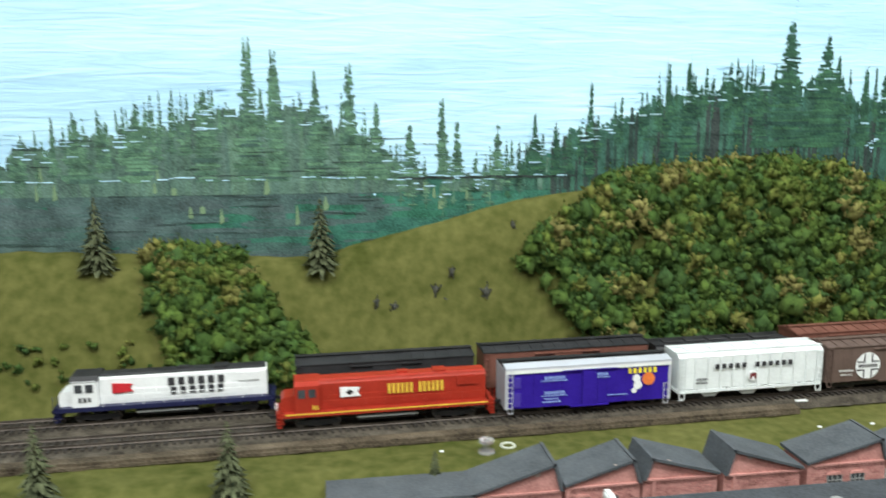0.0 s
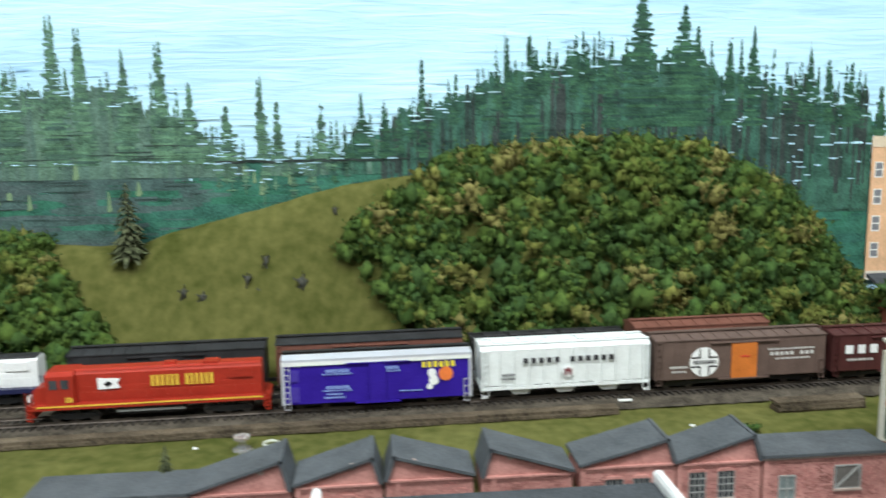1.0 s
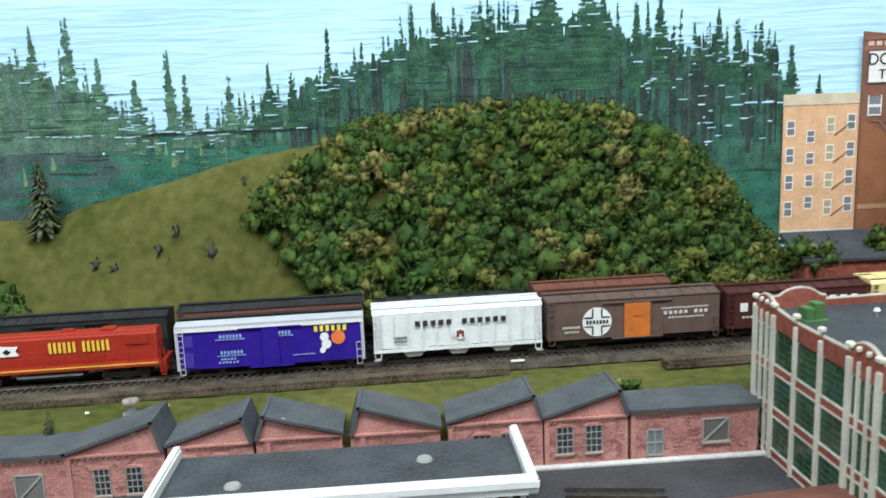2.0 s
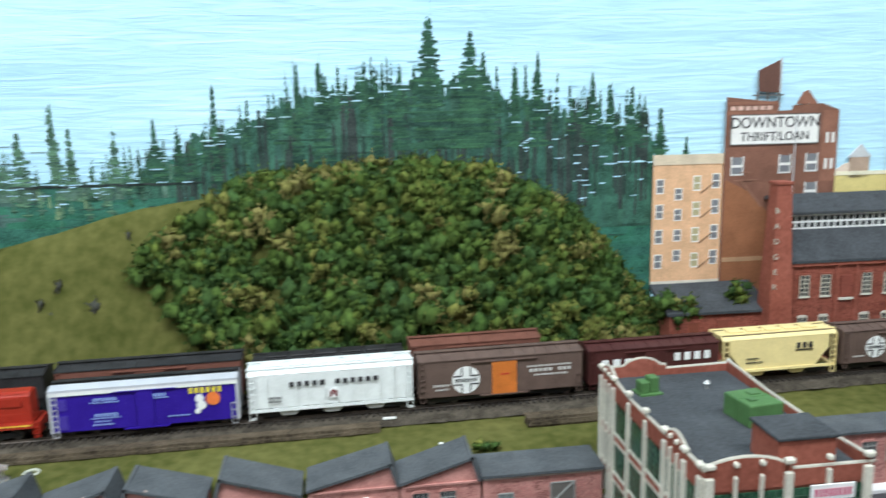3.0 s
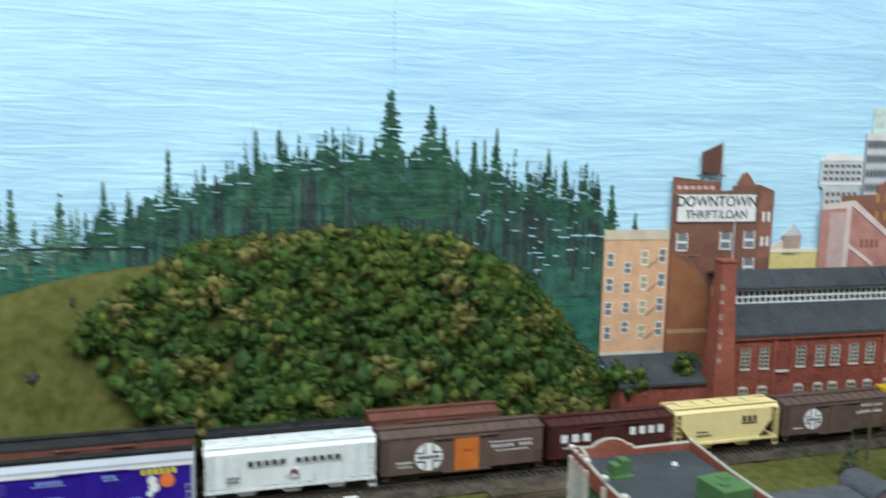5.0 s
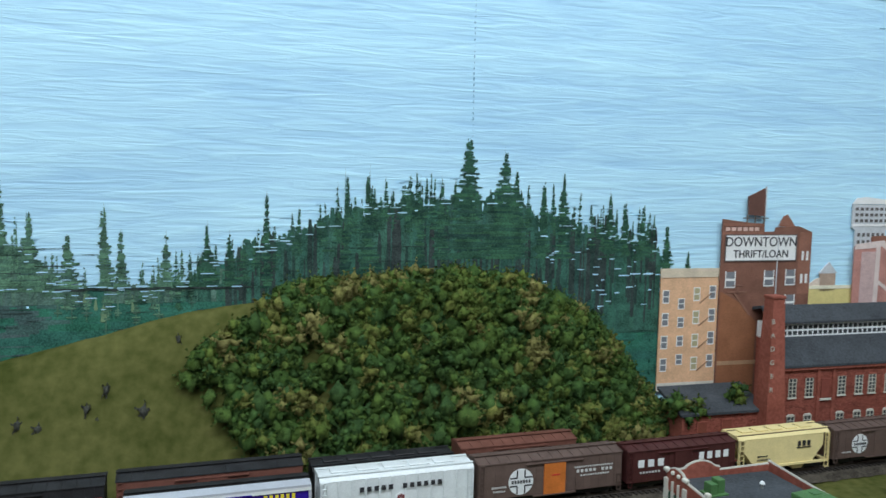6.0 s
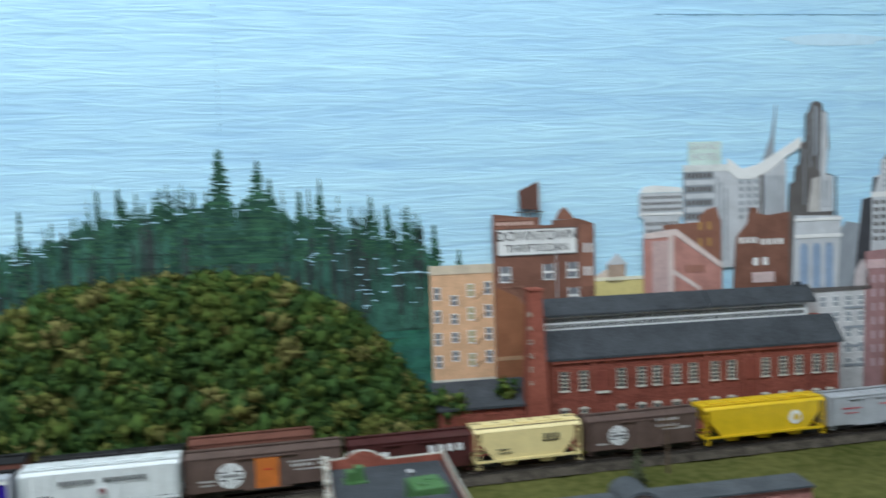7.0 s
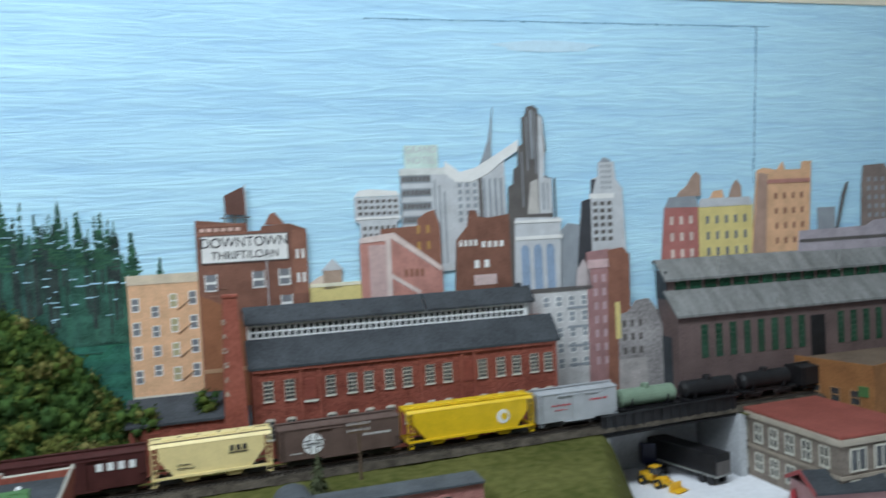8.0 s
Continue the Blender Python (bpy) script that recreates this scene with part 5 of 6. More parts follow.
for k, ch in enumerate("BADGER"):
    z = 0.176 - k * 0.0165
    lettering(ch, chim, -0.0085, -0.0158 + 0.0073 * z / 0.205 - 0.0006, z, 0.0085, CREAMFRAME, "white painted letter")
annex = thing("brick_annex", pose(0.441, 0.088, 0, 0, 0, -0.8), "low red brick annex with dark roof", "building")
part("wall", B((0, 0.112, 0, 0.05, -0.013, 0.052)), REDBRICK, annex)
brick_courses(annex, 0.001, 0.111, 0.0, 0.050, -0.0002, BRICKRED, 5)
part("roof", P([(-0.003, 0.051), (-0.003, 0.054), (0.052, 0.074), (0.052, 0.070)], -0.004, 0.116, "x"), CHARCOAL, annex, "dark felt roof")
part("door", B((0.021, 0.033, -0.001, 0.0002, -0.004, 0.042)), mat("brown_door", (0.22, 0.06, 0.035), 0.7), annex)
part("door", B((0.055, 0.067, -0.001, 0.0002, 0.012, 0.043)), mat("brown_door_b", (0.22, 0.06, 0.035), 0.7), annex)
part("door_frame", B((0.0195, 0.021, -0.0016, 0.0002, -0.004, 0.0435), (0.033, 0.0345, -0.0016, 0.0002, -0.004, 0.0435), (0.0195, 0.0345, -0.0016, 0.0002, 0.042, 0.0435), (0.0535, 0.055, -0.0016, 0.0002, 0.012, 0.0445), (0.067, 0.0685, -0.0016, 0.0002, 0.012, 0.0445), (0.0535, 0.0685, -0.0016, 0.0002, 0.043, 0.0445)), REDBRICK, annex)
bush = [(rng.choice(CLUMPS), (0.528 + rng.uniform(-0.010, 0.010), 0.105 + rng.uniform(-0.01, 0.01), 0.066 + rng.uniform(-0.006, 0.016)), (0.007, 0.006, 0.006), rng.uniform(0, 6)) for _ in range(12)]
tagged(joined("bush", bush, LEAF), "dark green bush behind the annex roof", "bush")
side = [(rng.choice(CLUMPS), (0.452 + rng.uniform(-0.02, 0.016), 0.098 + rng.uniform(-0.012, 0.02), 0.056 + rng.uniform(-0.012, 0.012)), (0.0085, 0.008, 0.007), rng.uniform(0, 6)) for _ in range(22)]
tagged(joined("bush", side, LEAF), "olive bush at the end of the hill", "bush")


# ---- printed building cut-outs standing against the backdrop ----
PRINTWIN = mat("printed_window_dark", (0.19, 0.20, 0.22), 0.5)
PRINTWHITE = mat("printed_white", (0.80, 0.80, 0.78), 0.6, 0, 0.05)
PRINTGREY = mat("printed_grey", (0.30, 0.33, 0.36), 0.6, 0, 0.10)
PRINTLIGHT = mat("printed_light_grey", (0.56, 0.58, 0.60), 0.6, 0, 0.10)
PRINTDARK = mat("printed_charcoal", (0.120, 0.110, 0.105), 0.6, 0, 0.12)
PRINTBROWN = mat("printed_brown", (0.205, 0.092, 0.062), 0.6, 0, 0.16)
PRINTRUST = mat("printed_rust", (0.27, 0.120, 0.080), 0.6, 0, 0.14)
PRINTPINK = mat("printed_pink", (0.50, 0.24, 0.20), 0.6, 0, 0.16)
PRINTPEACH = mat("printed_peach", (0.72, 0.44, 0.26), 0.6, 0, 0.12)
PRINTYELLOW = mat("printed_yellow", (0.70, 0.59, 0.24), 0.6, 0, 0.08)
PRINTRED = mat("printed_red", (0.44, 0.17, 0.15), 0.6, 0, 0.12)
PRINTMAUVE = mat("printed_mauve", (0.36, 0.20, 0.20), 0.6, 0, 0.15)
BLUEGLASS = mat("printed_blue_glass", (0.30, 0.40, 0.55), 0.4, 0, 0.15)


def cutout(name, outline, off, material, label, thick=0.002):
    ob = thing(name, pose(0, 0.17, 0, 0, 0, BA), label, "building cut-out", "printed skyline buildings")
    body = part("facade", P(outline, -off, -off + thick), material, ob)
    return ob, body, -off


def rect(x0, x1, z0, z1):
    return [(x0, z0), (x1, z0), (x1, z1), (x0, z1)]


def grid_windows(ob, y, x0, x1, z0, z1, nx, nz, pane_m, fill=(0.5, 0.6), trim_m=None, skip=()):
    """Windows of a printed facade, each its own thin part."""
    dx, dz = (x1 - x0) / nx, (z1 - z0) / nz
    for j in range(nz):
        for i in range(nx):
            if (i, j) in skip:
                continue
            cx, cz = x0 + (i + 0.5) * dx, z0 + (j + 0.5) * dz
            w, h = dx * fill[0] / 2, dz * fill[1] / 2
            p = part("window", B((cx - w, cx + w, y - 0.0004, y + 0.0002, cz - h, cz + h)), pane_m, ob)
            if trim_m:
                part("sash", B((cx - w * 1.25, cx + w * 1.25, y - 0.0003, y + 0.0001, cz - h * 1.2, cz - h), (cx - w * 1.25, cx + w * 1.25, y - 0.0003, y + 0.0001, cz + h, cz + h * 1.15),
                               (cx - w * 1.25, cx - w, y - 0.0003, y + 0.0001, cz - h, cz + h), (cx + w, cx + w * 1.25, y - 0.0003, y + 0.0001, cz - h, cz + h), (cx - w, cx + w, y - 0.0007, y - 0.0004, cz - h * 0.08, cz + h * 0.08)), trim_m, p)


ob, _, y = cutout("apartment_block", rect(0.4445, 0.5265, 0.064, 0.219), 0.004, PRINTPEACH, "peach brick apartment block cut-out with fire escape")
part("cornice", B((0.4435, 0.5265, y - 0.0006, y + 0.0002, 0.2085, 0.220)), mat("printed_buff", (0.66, 0.56, 0.42), 0.6), ob)
part("plinth", B((0.4445, 0.5265, y - 0.0004, y + 0.0002, 0.064, 0.074)), mat("printed_stone", (0.66, 0.62, 0.55), 0.6), ob)
grid_windows(ob, y, 0.4465, 0.4585, 0.083, 0.199, 1, 4, PRINTWIN, (0.62, 0.5), PRINTWHITE)
grid_windows(ob, y, 0.4685, 0.4805, 0.092, 0.187, 1, 4, PRINTWIN, (0.62, 0.5), PRINTWHITE)
grid_windows(ob, y, 0.4900, 0.5020, 0.083, 0.202, 1, 4, mat("printed_lit", (0.42, 0.38, 0.22), 0.5), (0.62, 0.5), PRINTWHITE)
grid_windows(ob, y, 0.5125, 0.5245, 0.086, 0.204, 1, 4, PRINTWIN, (0.62, 0.5), PRINTWHITE)
for k in range(4):
    z = 0.088 + k * 0.029
    part("fire_escape", P([(0.500, z), (0.5012, z), (0.5165, z + 0.012), (0.5165, z + 0.0132), (0.500, z + 0.0012)], y - 0.0008, y), mat("iron_brown", (0.28, 0.16, 0.09), 0.6), ob)

tower_out = [(0.5265, 0.05), (0.660, 0.05), (0.660, 0.266), (0.640, 0.2735), (0.6055, 0.272), (0.604, 0.2665), (0.588, 0.266), (0.588, 0.2755), (0.5265, 0.2825)]
ob, _, y = cutout("loan_office_tower", tower_out, 0.0065, PRINTBROWN, "tall brown brick tower cut-out with white sign")
part("side_face", B((0.641, 0.660, y - 0.0003, y + 0.0002, 0.185, 0.2655)), PRINTRUST, ob)
part("parapet", B((0.5265, 0.586, y - 0.0004, y + 0.0002, 0.262, 0.2665), (0.5265, 0.586, y - 0.0006, y + 0.0002, 0.2735, 0.277)), PRINTRUST, ob)
PINKISH = mat("printed_pinkish", (0.66, 0.45, 0.38), 0.6)
for k in range(6):
    part("parapet_light", B((0.531 + k * 0.0085, 0.537 + k * 0.0085, y - 0.0006, y + 0.0002, 0.2675, 0.272)), PINKISH, ob)
sign = part("sign_board", B((0.5315, 0.6365, y - 0.0010, y + 0.0002, 0.229, 0.2625)), PRINTWHITE, ob, "white sign board with black letters")
part("sign_border", B((0.5315, 0.6365, y - 0.0013, y - 0.0008, 0.2285, 0.2297), (0.5315, 0.6365, y - 0.0013, y - 0.0008, 0.2618, 0.263), (0.531, 0.5322, y - 0.0013, y - 0.0008, 0.2285, 0.263), (0.6358, 0.637, y - 0.0013, y - 0.0008, 0.2285, 0.263)), PRINTDARK, sign)
lettering("DOWNTOWN", ob, 0.584, y - 0.0013, 0.2530, 0.0172, DARKINK, "black sign letters", squeeze=0.93)
lettering("THRIFT/LOAN", ob, 0.584, y - 0.0013, 0.2375, 0.0140, DARKINK, "black sign letters", squeeze=0.93)
part("tank_legs", B((0.561, 0.563, y + 0.0002, y + 0.0012, 0.278, 0.288), (0.586, 0.588, y + 0.0002, y + 0.0012, 0.276, 0.288), (0.573, 0.5745, y + 0.0002, y + 0.0012, 0.278, 0.288), (0.556, 0.593, y + 0.0002, y + 0.0012, 0.283, 0.2845)), PRINTDARK, ob)
part("roof_tank", P([(0.563, 0.288), (0.587, 0.286), (0.587, 0.312), (0.586, 0.322), (0.562, 0.311)], y, y + 0.002), mat("printed_dark_rust", (0.13, 0.06, 0.045), 0.6), ob, "dark rooftop tank")
part("tank_edge", B((0.587, 0.5885, y - 0.0002, y + 0.002, 0.286, 0.324)), PRINTLIGHT, ob)
part("roof_hood", P([(0.609, 0.273), (0.634, 0.273), (0.622, 0.2885), (0.616, 0.286)], y, y + 0.002), PRINTRUST, ob)
for x, z in ((0.535, 0.196), (0.592, 0.197), (0.624, 0.198), (0.625, 0.165)):
    p = part("window", B((x, x + 0.0125, y - 0.0004, y + 0.0002, z, z + 0.019)), PRINTWIN, ob)
    part("sash", B((x - 0.001, x + 0.0135, y - 0.0006, y + 0.0001, z + 0.0075, z + 0.0105), (x - 0.0012, x, y - 0.0006, y, z - 0.001, z + 0.02), (x + 0.0125, x + 0.0137, y - 0.0006, y, z - 0.001, z + 0.02), (x - 0.0012, x + 0.0137, y - 0.0006, y, z - 0.0015, z)), PRINTWHITE, p)
grid_windows(ob, y, 0.644, 0.658, 0.190, 0.250, 2, 2, PRINTWHITE, (0.5, 0.4))
IRON = mat("iron_brown_b", (0.26, 0.13, 0.09), 0.6)
part("fire_escape", B((0.538, 0.566, y - 0.0008, y, 0.188, 0.1895), (0.545, 0.560, y - 0.0008, y, 0.197, 0.198), (0.5525, 0.5535, y - 0.0008, y, 0.188, 0.198)), IRON, ob)
part("fire_stair", P([(0.546, 0.188), (0.549, 0.188), (0.574, 0.158), (0.571, 0.158)], y - 0.0008, y), IRON, ob)
part("lower_panel", P([(0.528, 0.05), (0.582, 0.05), (0.582, 0.150), (0.556, 0.176), (0.528, 0.190)], y - 0.0003, y + 0.0002), mat("printed_brown_light", (0.28, 0.115, 0.055), 0.6, 0, 0.12), ob)
part("ledge", B((0.528, 0.60, y - 0.0008, y + 0.0002, 0.0945, 0.0995)), mat("printed_tan", (0.42, 0.26, 0.15), 0.6), ob)
part("drain_pipe", B((0.6085, 0.6095, y - 0.0014, y, 0.16, 0.262)), PRINTLIGHT, ob)

ob, _, y = cutout("yellow_warehouse", [(0.645, 0.15), (0.765, 0.15), (0.765, 0.193), (0.645, 0.190)], 0.004, PRINTYELLOW, "low yellow warehouse cut-out with rooftop tanks")
part("parapet", B((0.645, 0.765, y - 0.0005, y + 0.0002, 0.1905, 0.1950)), mat("printed_cream", (0.80, 0.76, 0.58), 0.6), ob)
grid_windows(ob, y, 0.652, 0.758, 0.150, 0.172, 6, 1, mat("printed_olive", (0.45, 0.38, 0.16), 0.6), (0.4, 0.8))
part("roof_shed", P([(0.645, 0.186), (0.685, 0.188), (0.685, 0.206), (0.674, 0.204)], y + 0.0005, y + 0.002), mat("printed_sand", (0.70, 0.58, 0.48), 0.6), ob)
part("water_tank", P([(0.679, 0.187), (0.703, 0.187), (0.703, 0.212), (0.679, 0.212)], y, y + 0.002), mat("printed_tank", (0.45, 0.33, 0.25), 0.6), ob, "round wooden water tank")
part("tank_roof", P([(0.6765, 0.211), (0.7055, 0.211), (0.692, 0.226)], y - 0.0004, y + 0.002), PRINTLIGHT, ob)

ob, _, y = cutout("office_block", [(0.730, 0.235), (0.779, 0.235), (0.779, 0.268), (0.784, 0.272), (0.784, 0.3025), (0.724, 0.3025), (0.724, 0.272), (0.730, 0.268)], 0.0035, PRINTLIGHT, "grey gridded office block cut-out")
part("parapet", P([(0.7235, 0.303), (0.7845, 0.303), (0.781, 0.309), (0.745, 0.3125), (0.730, 0.311)], y - 0.0005, y + 0.0015), PRINTWHITE, ob)
grid_windows(ob, y, 0.727, 0.782, 0.277, 0.3005, 7, 3, PRINTDARK, (0.62, 0.5))
grid_windows(ob, y, 0.732, 0.778, 0.238, 0.267, 6, 3, PRINTDARK, (0.55, 0.5))
part("floor_band", B((0.724, 0.784, y - 0.0007, y, 0.2735, 0.2765)), PRINTWHITE, ob)
ob, _, y = cutout("grand_hotel", rect(0.786, 0.846, 0.20, 0.3365), 0.003, PRINTGREY, "grey hotel tower cut-out with rooftop sign")
for k in range(5):
    z = 0.240 + k * 0.0178
    part("floor_band", B((0.787, 0.828, y - 0.0004, y + 0.0002, z, z + 0.0065)), PRINTLIGHT, ob)
    for j in range(7):
        part("window", B((0.789 + j * 0.0055, 0.7925 + j * 0.0055, y - 0.0005, y + 0.0002, z + 0.009, z + 0.0155)), PRINTDARK, ob)
part("side_face", P([(0.828, 0.20), (0.852, 0.20), (0.852, 0.318), (0.840, 0.3365), (0.828, 0.3365)], y - 0.0003, y + 0.0002), PRINTLIGHT, ob)
for k in range(3):
    part("side_pier", B((0.831 + k * 0.0065, 0.8335 + k * 0.0065, y - 0.0006, y, 0.21, 0.322 - k * 0.008)), PRINTGREY, ob)
part("cornice", B((0.785, 0.847, y - 0.0006, y + 0.0002, 0.3285, 0.3375)), mat("printed_pale", (0.68, 0.70, 0.68), 0.6), ob)
part("roof_sign", B((0.793, 0.839, y + 0.0002, y + 0.0016, 0.3375, 0.368)), mat("printed_mint", (0.62, 0.76, 0.70), 0.6), ob, "pale mint rooftop sign")
lettering("GRAND", ob, 0.816, y, 0.3615, 0.0125, PRINTLIGHT, "pale sign letters", squeeze=1.0)
lettering("HOTEL", ob, 0.816, y, 0.3475, 0.0125, PRINTLIGHT, "pale sign letters", squeeze=1.0)
ob, _, y = cutout("grey_offices", [(0.842, 0.20), (0.932, 0.20), (0.932, 0.345), (0.905, 0.335), (0.885, 0.325), (0.862, 0.329), (0.846, 0.338)], 0.0025, PRINTLIGHT, "hazy grey office cut-outs with torn pale edge")
grid_windows(ob, y, 0.862, 0.894, 0.262, 0.318, 3, 6, PRINTGREY, (0.5, 0.6))
grid_windows(ob, y, 0.898, 0.930, 0.262, 0.324, 4, 1, PRINTGREY, (0.5, 0.9))
part("shaded_bay", P([(0.894, 0.25), (0.899, 0.25), (0.899, 0.326), (0.894, 0.322)], y - 0.0004, y), PRINTDARK, ob)
part("torn_edge", P([(0.846, 0.330), (0.862, 0.318), (0.884, 0.317), (0.908, 0.327), (0.930, 0.344), (0.954, 0.358), (0.953, 0.372), (0.936, 0.362), (0.912, 0.348), (0.890, 0.336), (0.868, 0.331), (0.848, 0.346)], y - 0.0008, y - 0.0001), PRINTWHITE, ob, "torn white paper edge")
part("spire", P([(0.896, 0.335), (0.914, 0.338), (0.9150, 0.372), (0.9185, 0.416), (0.9105, 0.372)], y + 0.0002, y + 0.0015), PRINTGREY, ob, "thin grey spire")
ob, _, y = cutout("pink_block", [(0.727, 0.15), (0.836, 0.15), (0.836, 0.206), (0.772, 0.252), (0.727, 0.247)], 0.0085, PRINTPINK, "pink brick block cut-out with pale corner quoins")
part("blank_bay", B((0.738, 0.762, y - 0.0004, y + 0.0002, 0.15, 0.240)), mat("printed_pale_pink", (0.56, 0.40, 0.38), 0.6, 0, 0.12), ob)
part("quoin", P([(0.760, 0.15), (0.767, 0.15), (0.768, 0.248), (0.834, 0.201), (0.836, 0.207), (0.772, 0.255), (0.727, 0.250), (0.727, 0.243), (0.761, 0.245)], y - 0.0008, y - 0.0002), mat("printed_quoin", (0.70, 0.58, 0.54), 0.6), ob)
part("ledge", P([(0.767, 0.196), (0.805, 0.171), (0.805, 0.177), (0.767, 0.202)], y - 0.0007, y - 0.0002), mat("printed_quoin_b", (0.70, 0.58, 0.54), 0.6), ob)
bars(ob, 0.783, 0.812, 0.196, 0.206, 4, PRINTRUST, y - 0.0005)
ob, _, y = cutout("rust_block", [(0.756, 0.15), (0.836, 0.15), (0.836, 0.262), (0.829, 0.282), (0.818, 0.279), (0.806, 0.27), (0.806, 0.262), (0.756, 0.260)], 0.0060, PRINTRUST, "rust red block cut-out")
grid_windows(ob, y, 0.800, 0.826, 0.225, 0.268, 2, 2, mat("printed_ochre", (0.45, 0.25, 0.08), 0.6), (0.35, 0.5))
ob, _, y = cutout("iron_bull_block", [(0.852, 0.15), (0.934, 0.15), (0.934, 0.272), (0.905, 0.268), (0.890, 0.270), (0.886, 0.279), (0.878, 0.279), (0.874, 0.258), (0.858, 0.240)], 0.0070, PRINTBROWN, "brown tavern block cut-out with pale lettering")
bars(ob, 0.860, 0.888, 0.2315, 0.2395, 4, PRINTWHITE, y - 0.0005, "pale lettering bars")
bars(ob, 0.891, 0.926, 0.2285, 0.2365, 4, PRINTWHITE, y - 0.0005, "pale lettering bars")
grid_windows(ob, y, 0.878, 0.906, 0.199, 0.214, 2, 1, PRINTWHITE, (0.5, 0.7))
part("poster", B((0.880, 0.912, y - 0.0004, y, 0.178, 0.192)), mat("printed_poster", (0.62, 0.48, 0.46), 0.6), ob)
ob, _, y = cutout("skyscraper", [(0.930, 0.15), (0.999, 0.15), (1.000, 0.318), (0.989, 0.322), (0.991, 0.352), (0.993, 0.356), (0.990, 0.402), (0.984, 0.407), (0.983, 0.414), (0.976, 0.4185), (0.968, 0.416), (0.964, 0.404), (0.960, 0.402), (0.9595, 0.366), (0.953, 0.362), (0.951, 0.336), (0.945, 0.332), (0.943, 0.312), (0.936, 0.308), (0.934, 0.27)], 0.0055, PRINTDARK, "dark stepped skyscraper cut-out")
part("pale_side", P([(0.980, 0.27), (0.999, 0.27), (0.9995, 0.317), (0.9885, 0.320), (0.9905, 0.353), (0.989, 0.401), (0.983, 0.405), (0.981, 0.33)], y - 0.0004, y), PRINTLIGHT, ob)
part("shaded_bay", B((0.985, 0.988, y - 0.0006, y, 0.275, 0.312), (0.992, 0.994, y - 0.0006, y, 0.275, 0.312)), PRINTGREY, ob)
part("pale_bay", P([(0.962, 0.27), (0.979, 0.27), (0.979, 0.318), (0.968, 0.314)], y - 0.0004, y), mat("printed_warm_grey", (0.52, 0.50, 0.47), 0.6), ob)
part("stripe", B((0.9705, 0.9745, y - 0.0004, y, 0.345, 0.412), (0.9650, 0.9665, y - 0.0004, y, 0.33, 0.402), (0.9770, 0.9785, y - 0.0004, y, 0.325, 0.41), (0.956, 0.9575, y - 0.0004, y, 0.28, 0.355)), PRINTGREY, ob)
part("mast", B((1.0035, 1.0050, y, y + 0.001, 0.262, 0.318)), PRINTDARK, ob)
ob, _, y = cutout("column_bank", [(0.936, 0.12), (1.003, 0.12), (1.010, 0.258), (1.008, 0.264), (0.944, 0.266), (0.942, 0.26)], 0.0080, PRINTLIGHT, "pale bank front cut-out with tall arched windows")
for k in range(3):
    x = 0.949 + k * 0.0185
    part("window", P([(x, 0.165), (x + 0.012, 0.165), (x + 0.012, 0.222), (x + 0.009, 0.228), (x + 0.003, 0.228), (x, 0.222)], y - 0.0004, y), BLUEGLASS, ob)
part("cornice", B((0.941, 1.011, y - 0.0008, y, 0.235, 0.240), (0.941, 1.011, y - 0.0008, y, 0.258, 0.262)), PRINTWHITE, ob)
ob, _, y = cutout("slate_tower", [(1.000, 0.12), (1.050, 0.12), (1.050, 0.25), (1.022, 0.255), (1.012, 0.245), (1.000, 0.252)], 0.0045, PRINTGREY, "slate grey low towers cut-out")
ob, _, y = cutout("stepped_tower", [(1.030, 0.15), (1.112, 0.15), (1.108, 0.30), (1.098, 0.314), (1.096, 0.338), (1.0725, 0.338), (1.071, 0.318), (1.060, 0.314), (1.058, 0.288), (1.044, 0.284), (1.036, 0.22)], 0.0050, PRINTLIGHT, "stepped grey tower cut-out with ribbon windows")
part("dark_side", P([(1.030, 0.15), (1.0555, 0.15), (1.0575, 0.284), (1.067, 0.314), (1.060, 0.314), (1.058, 0.288), (1.044, 0.284), (1.036, 0.22)], y - 0.0004, y), mat("printed_blue_black", (0.050, 0.052, 0.060), 0.6), ob)
grid_windows(ob, y, 1.059, 1.092, 0.225, 0.285, 3, 6, PRINTDARK, (0.6, 0.55))
grid_windows(ob, y, 1.074, 1.092, 0.298, 0.336, 3, 5, PRINTGREY, (0.5, 0.5))
part("ledge", B((1.056, 1.094, y - 0.0006, y, 0.287, 0.294)), PRINTWHITE, ob)
part("roof_hump", P([(1.074, 0.3375), (1.093, 0.3375), (1.087, 0.343), (1.080, 0.3445)], y, y + 0.0015), PRINTGREY, ob)
ob, _, y = cutout("white_tenement", [(0.955, 0.0), (1.047, 0.0), (1.047, 0.1645), (0.960, 0.1655)], 0.0100, mat("printed_offwhite", (0.60, 0.60, 0.60), 0.6, 0, 0.14), "white tenement cut-out with fire escapes")
grid_windows(ob, y, 0.972, 1.048, 0.05, 0.158, 4, 5, PRINTGREY, (0.42, 0.6), PRINTWHITE)
part("cornice", B((0.955, 1.053, y - 0.0010, y, 0.1615, 0.167)), PRINTDARK, ob)
for k in range(4):
    part("balcony", B((1.012, 1.046, y - 0.0008, y - 0.0003, 0.056 + k * 0.0265, 0.0595 + k * 0.0265)), PRINTGREY, ob)
ob, _, y = cutout("red_tenement", [(1.042, 0.0), (1.082, 0.0), (1.080, 0.216), (1.045, 0.213)], 0.0110, PRINTMAUVE, "narrow red tenement cut-out")
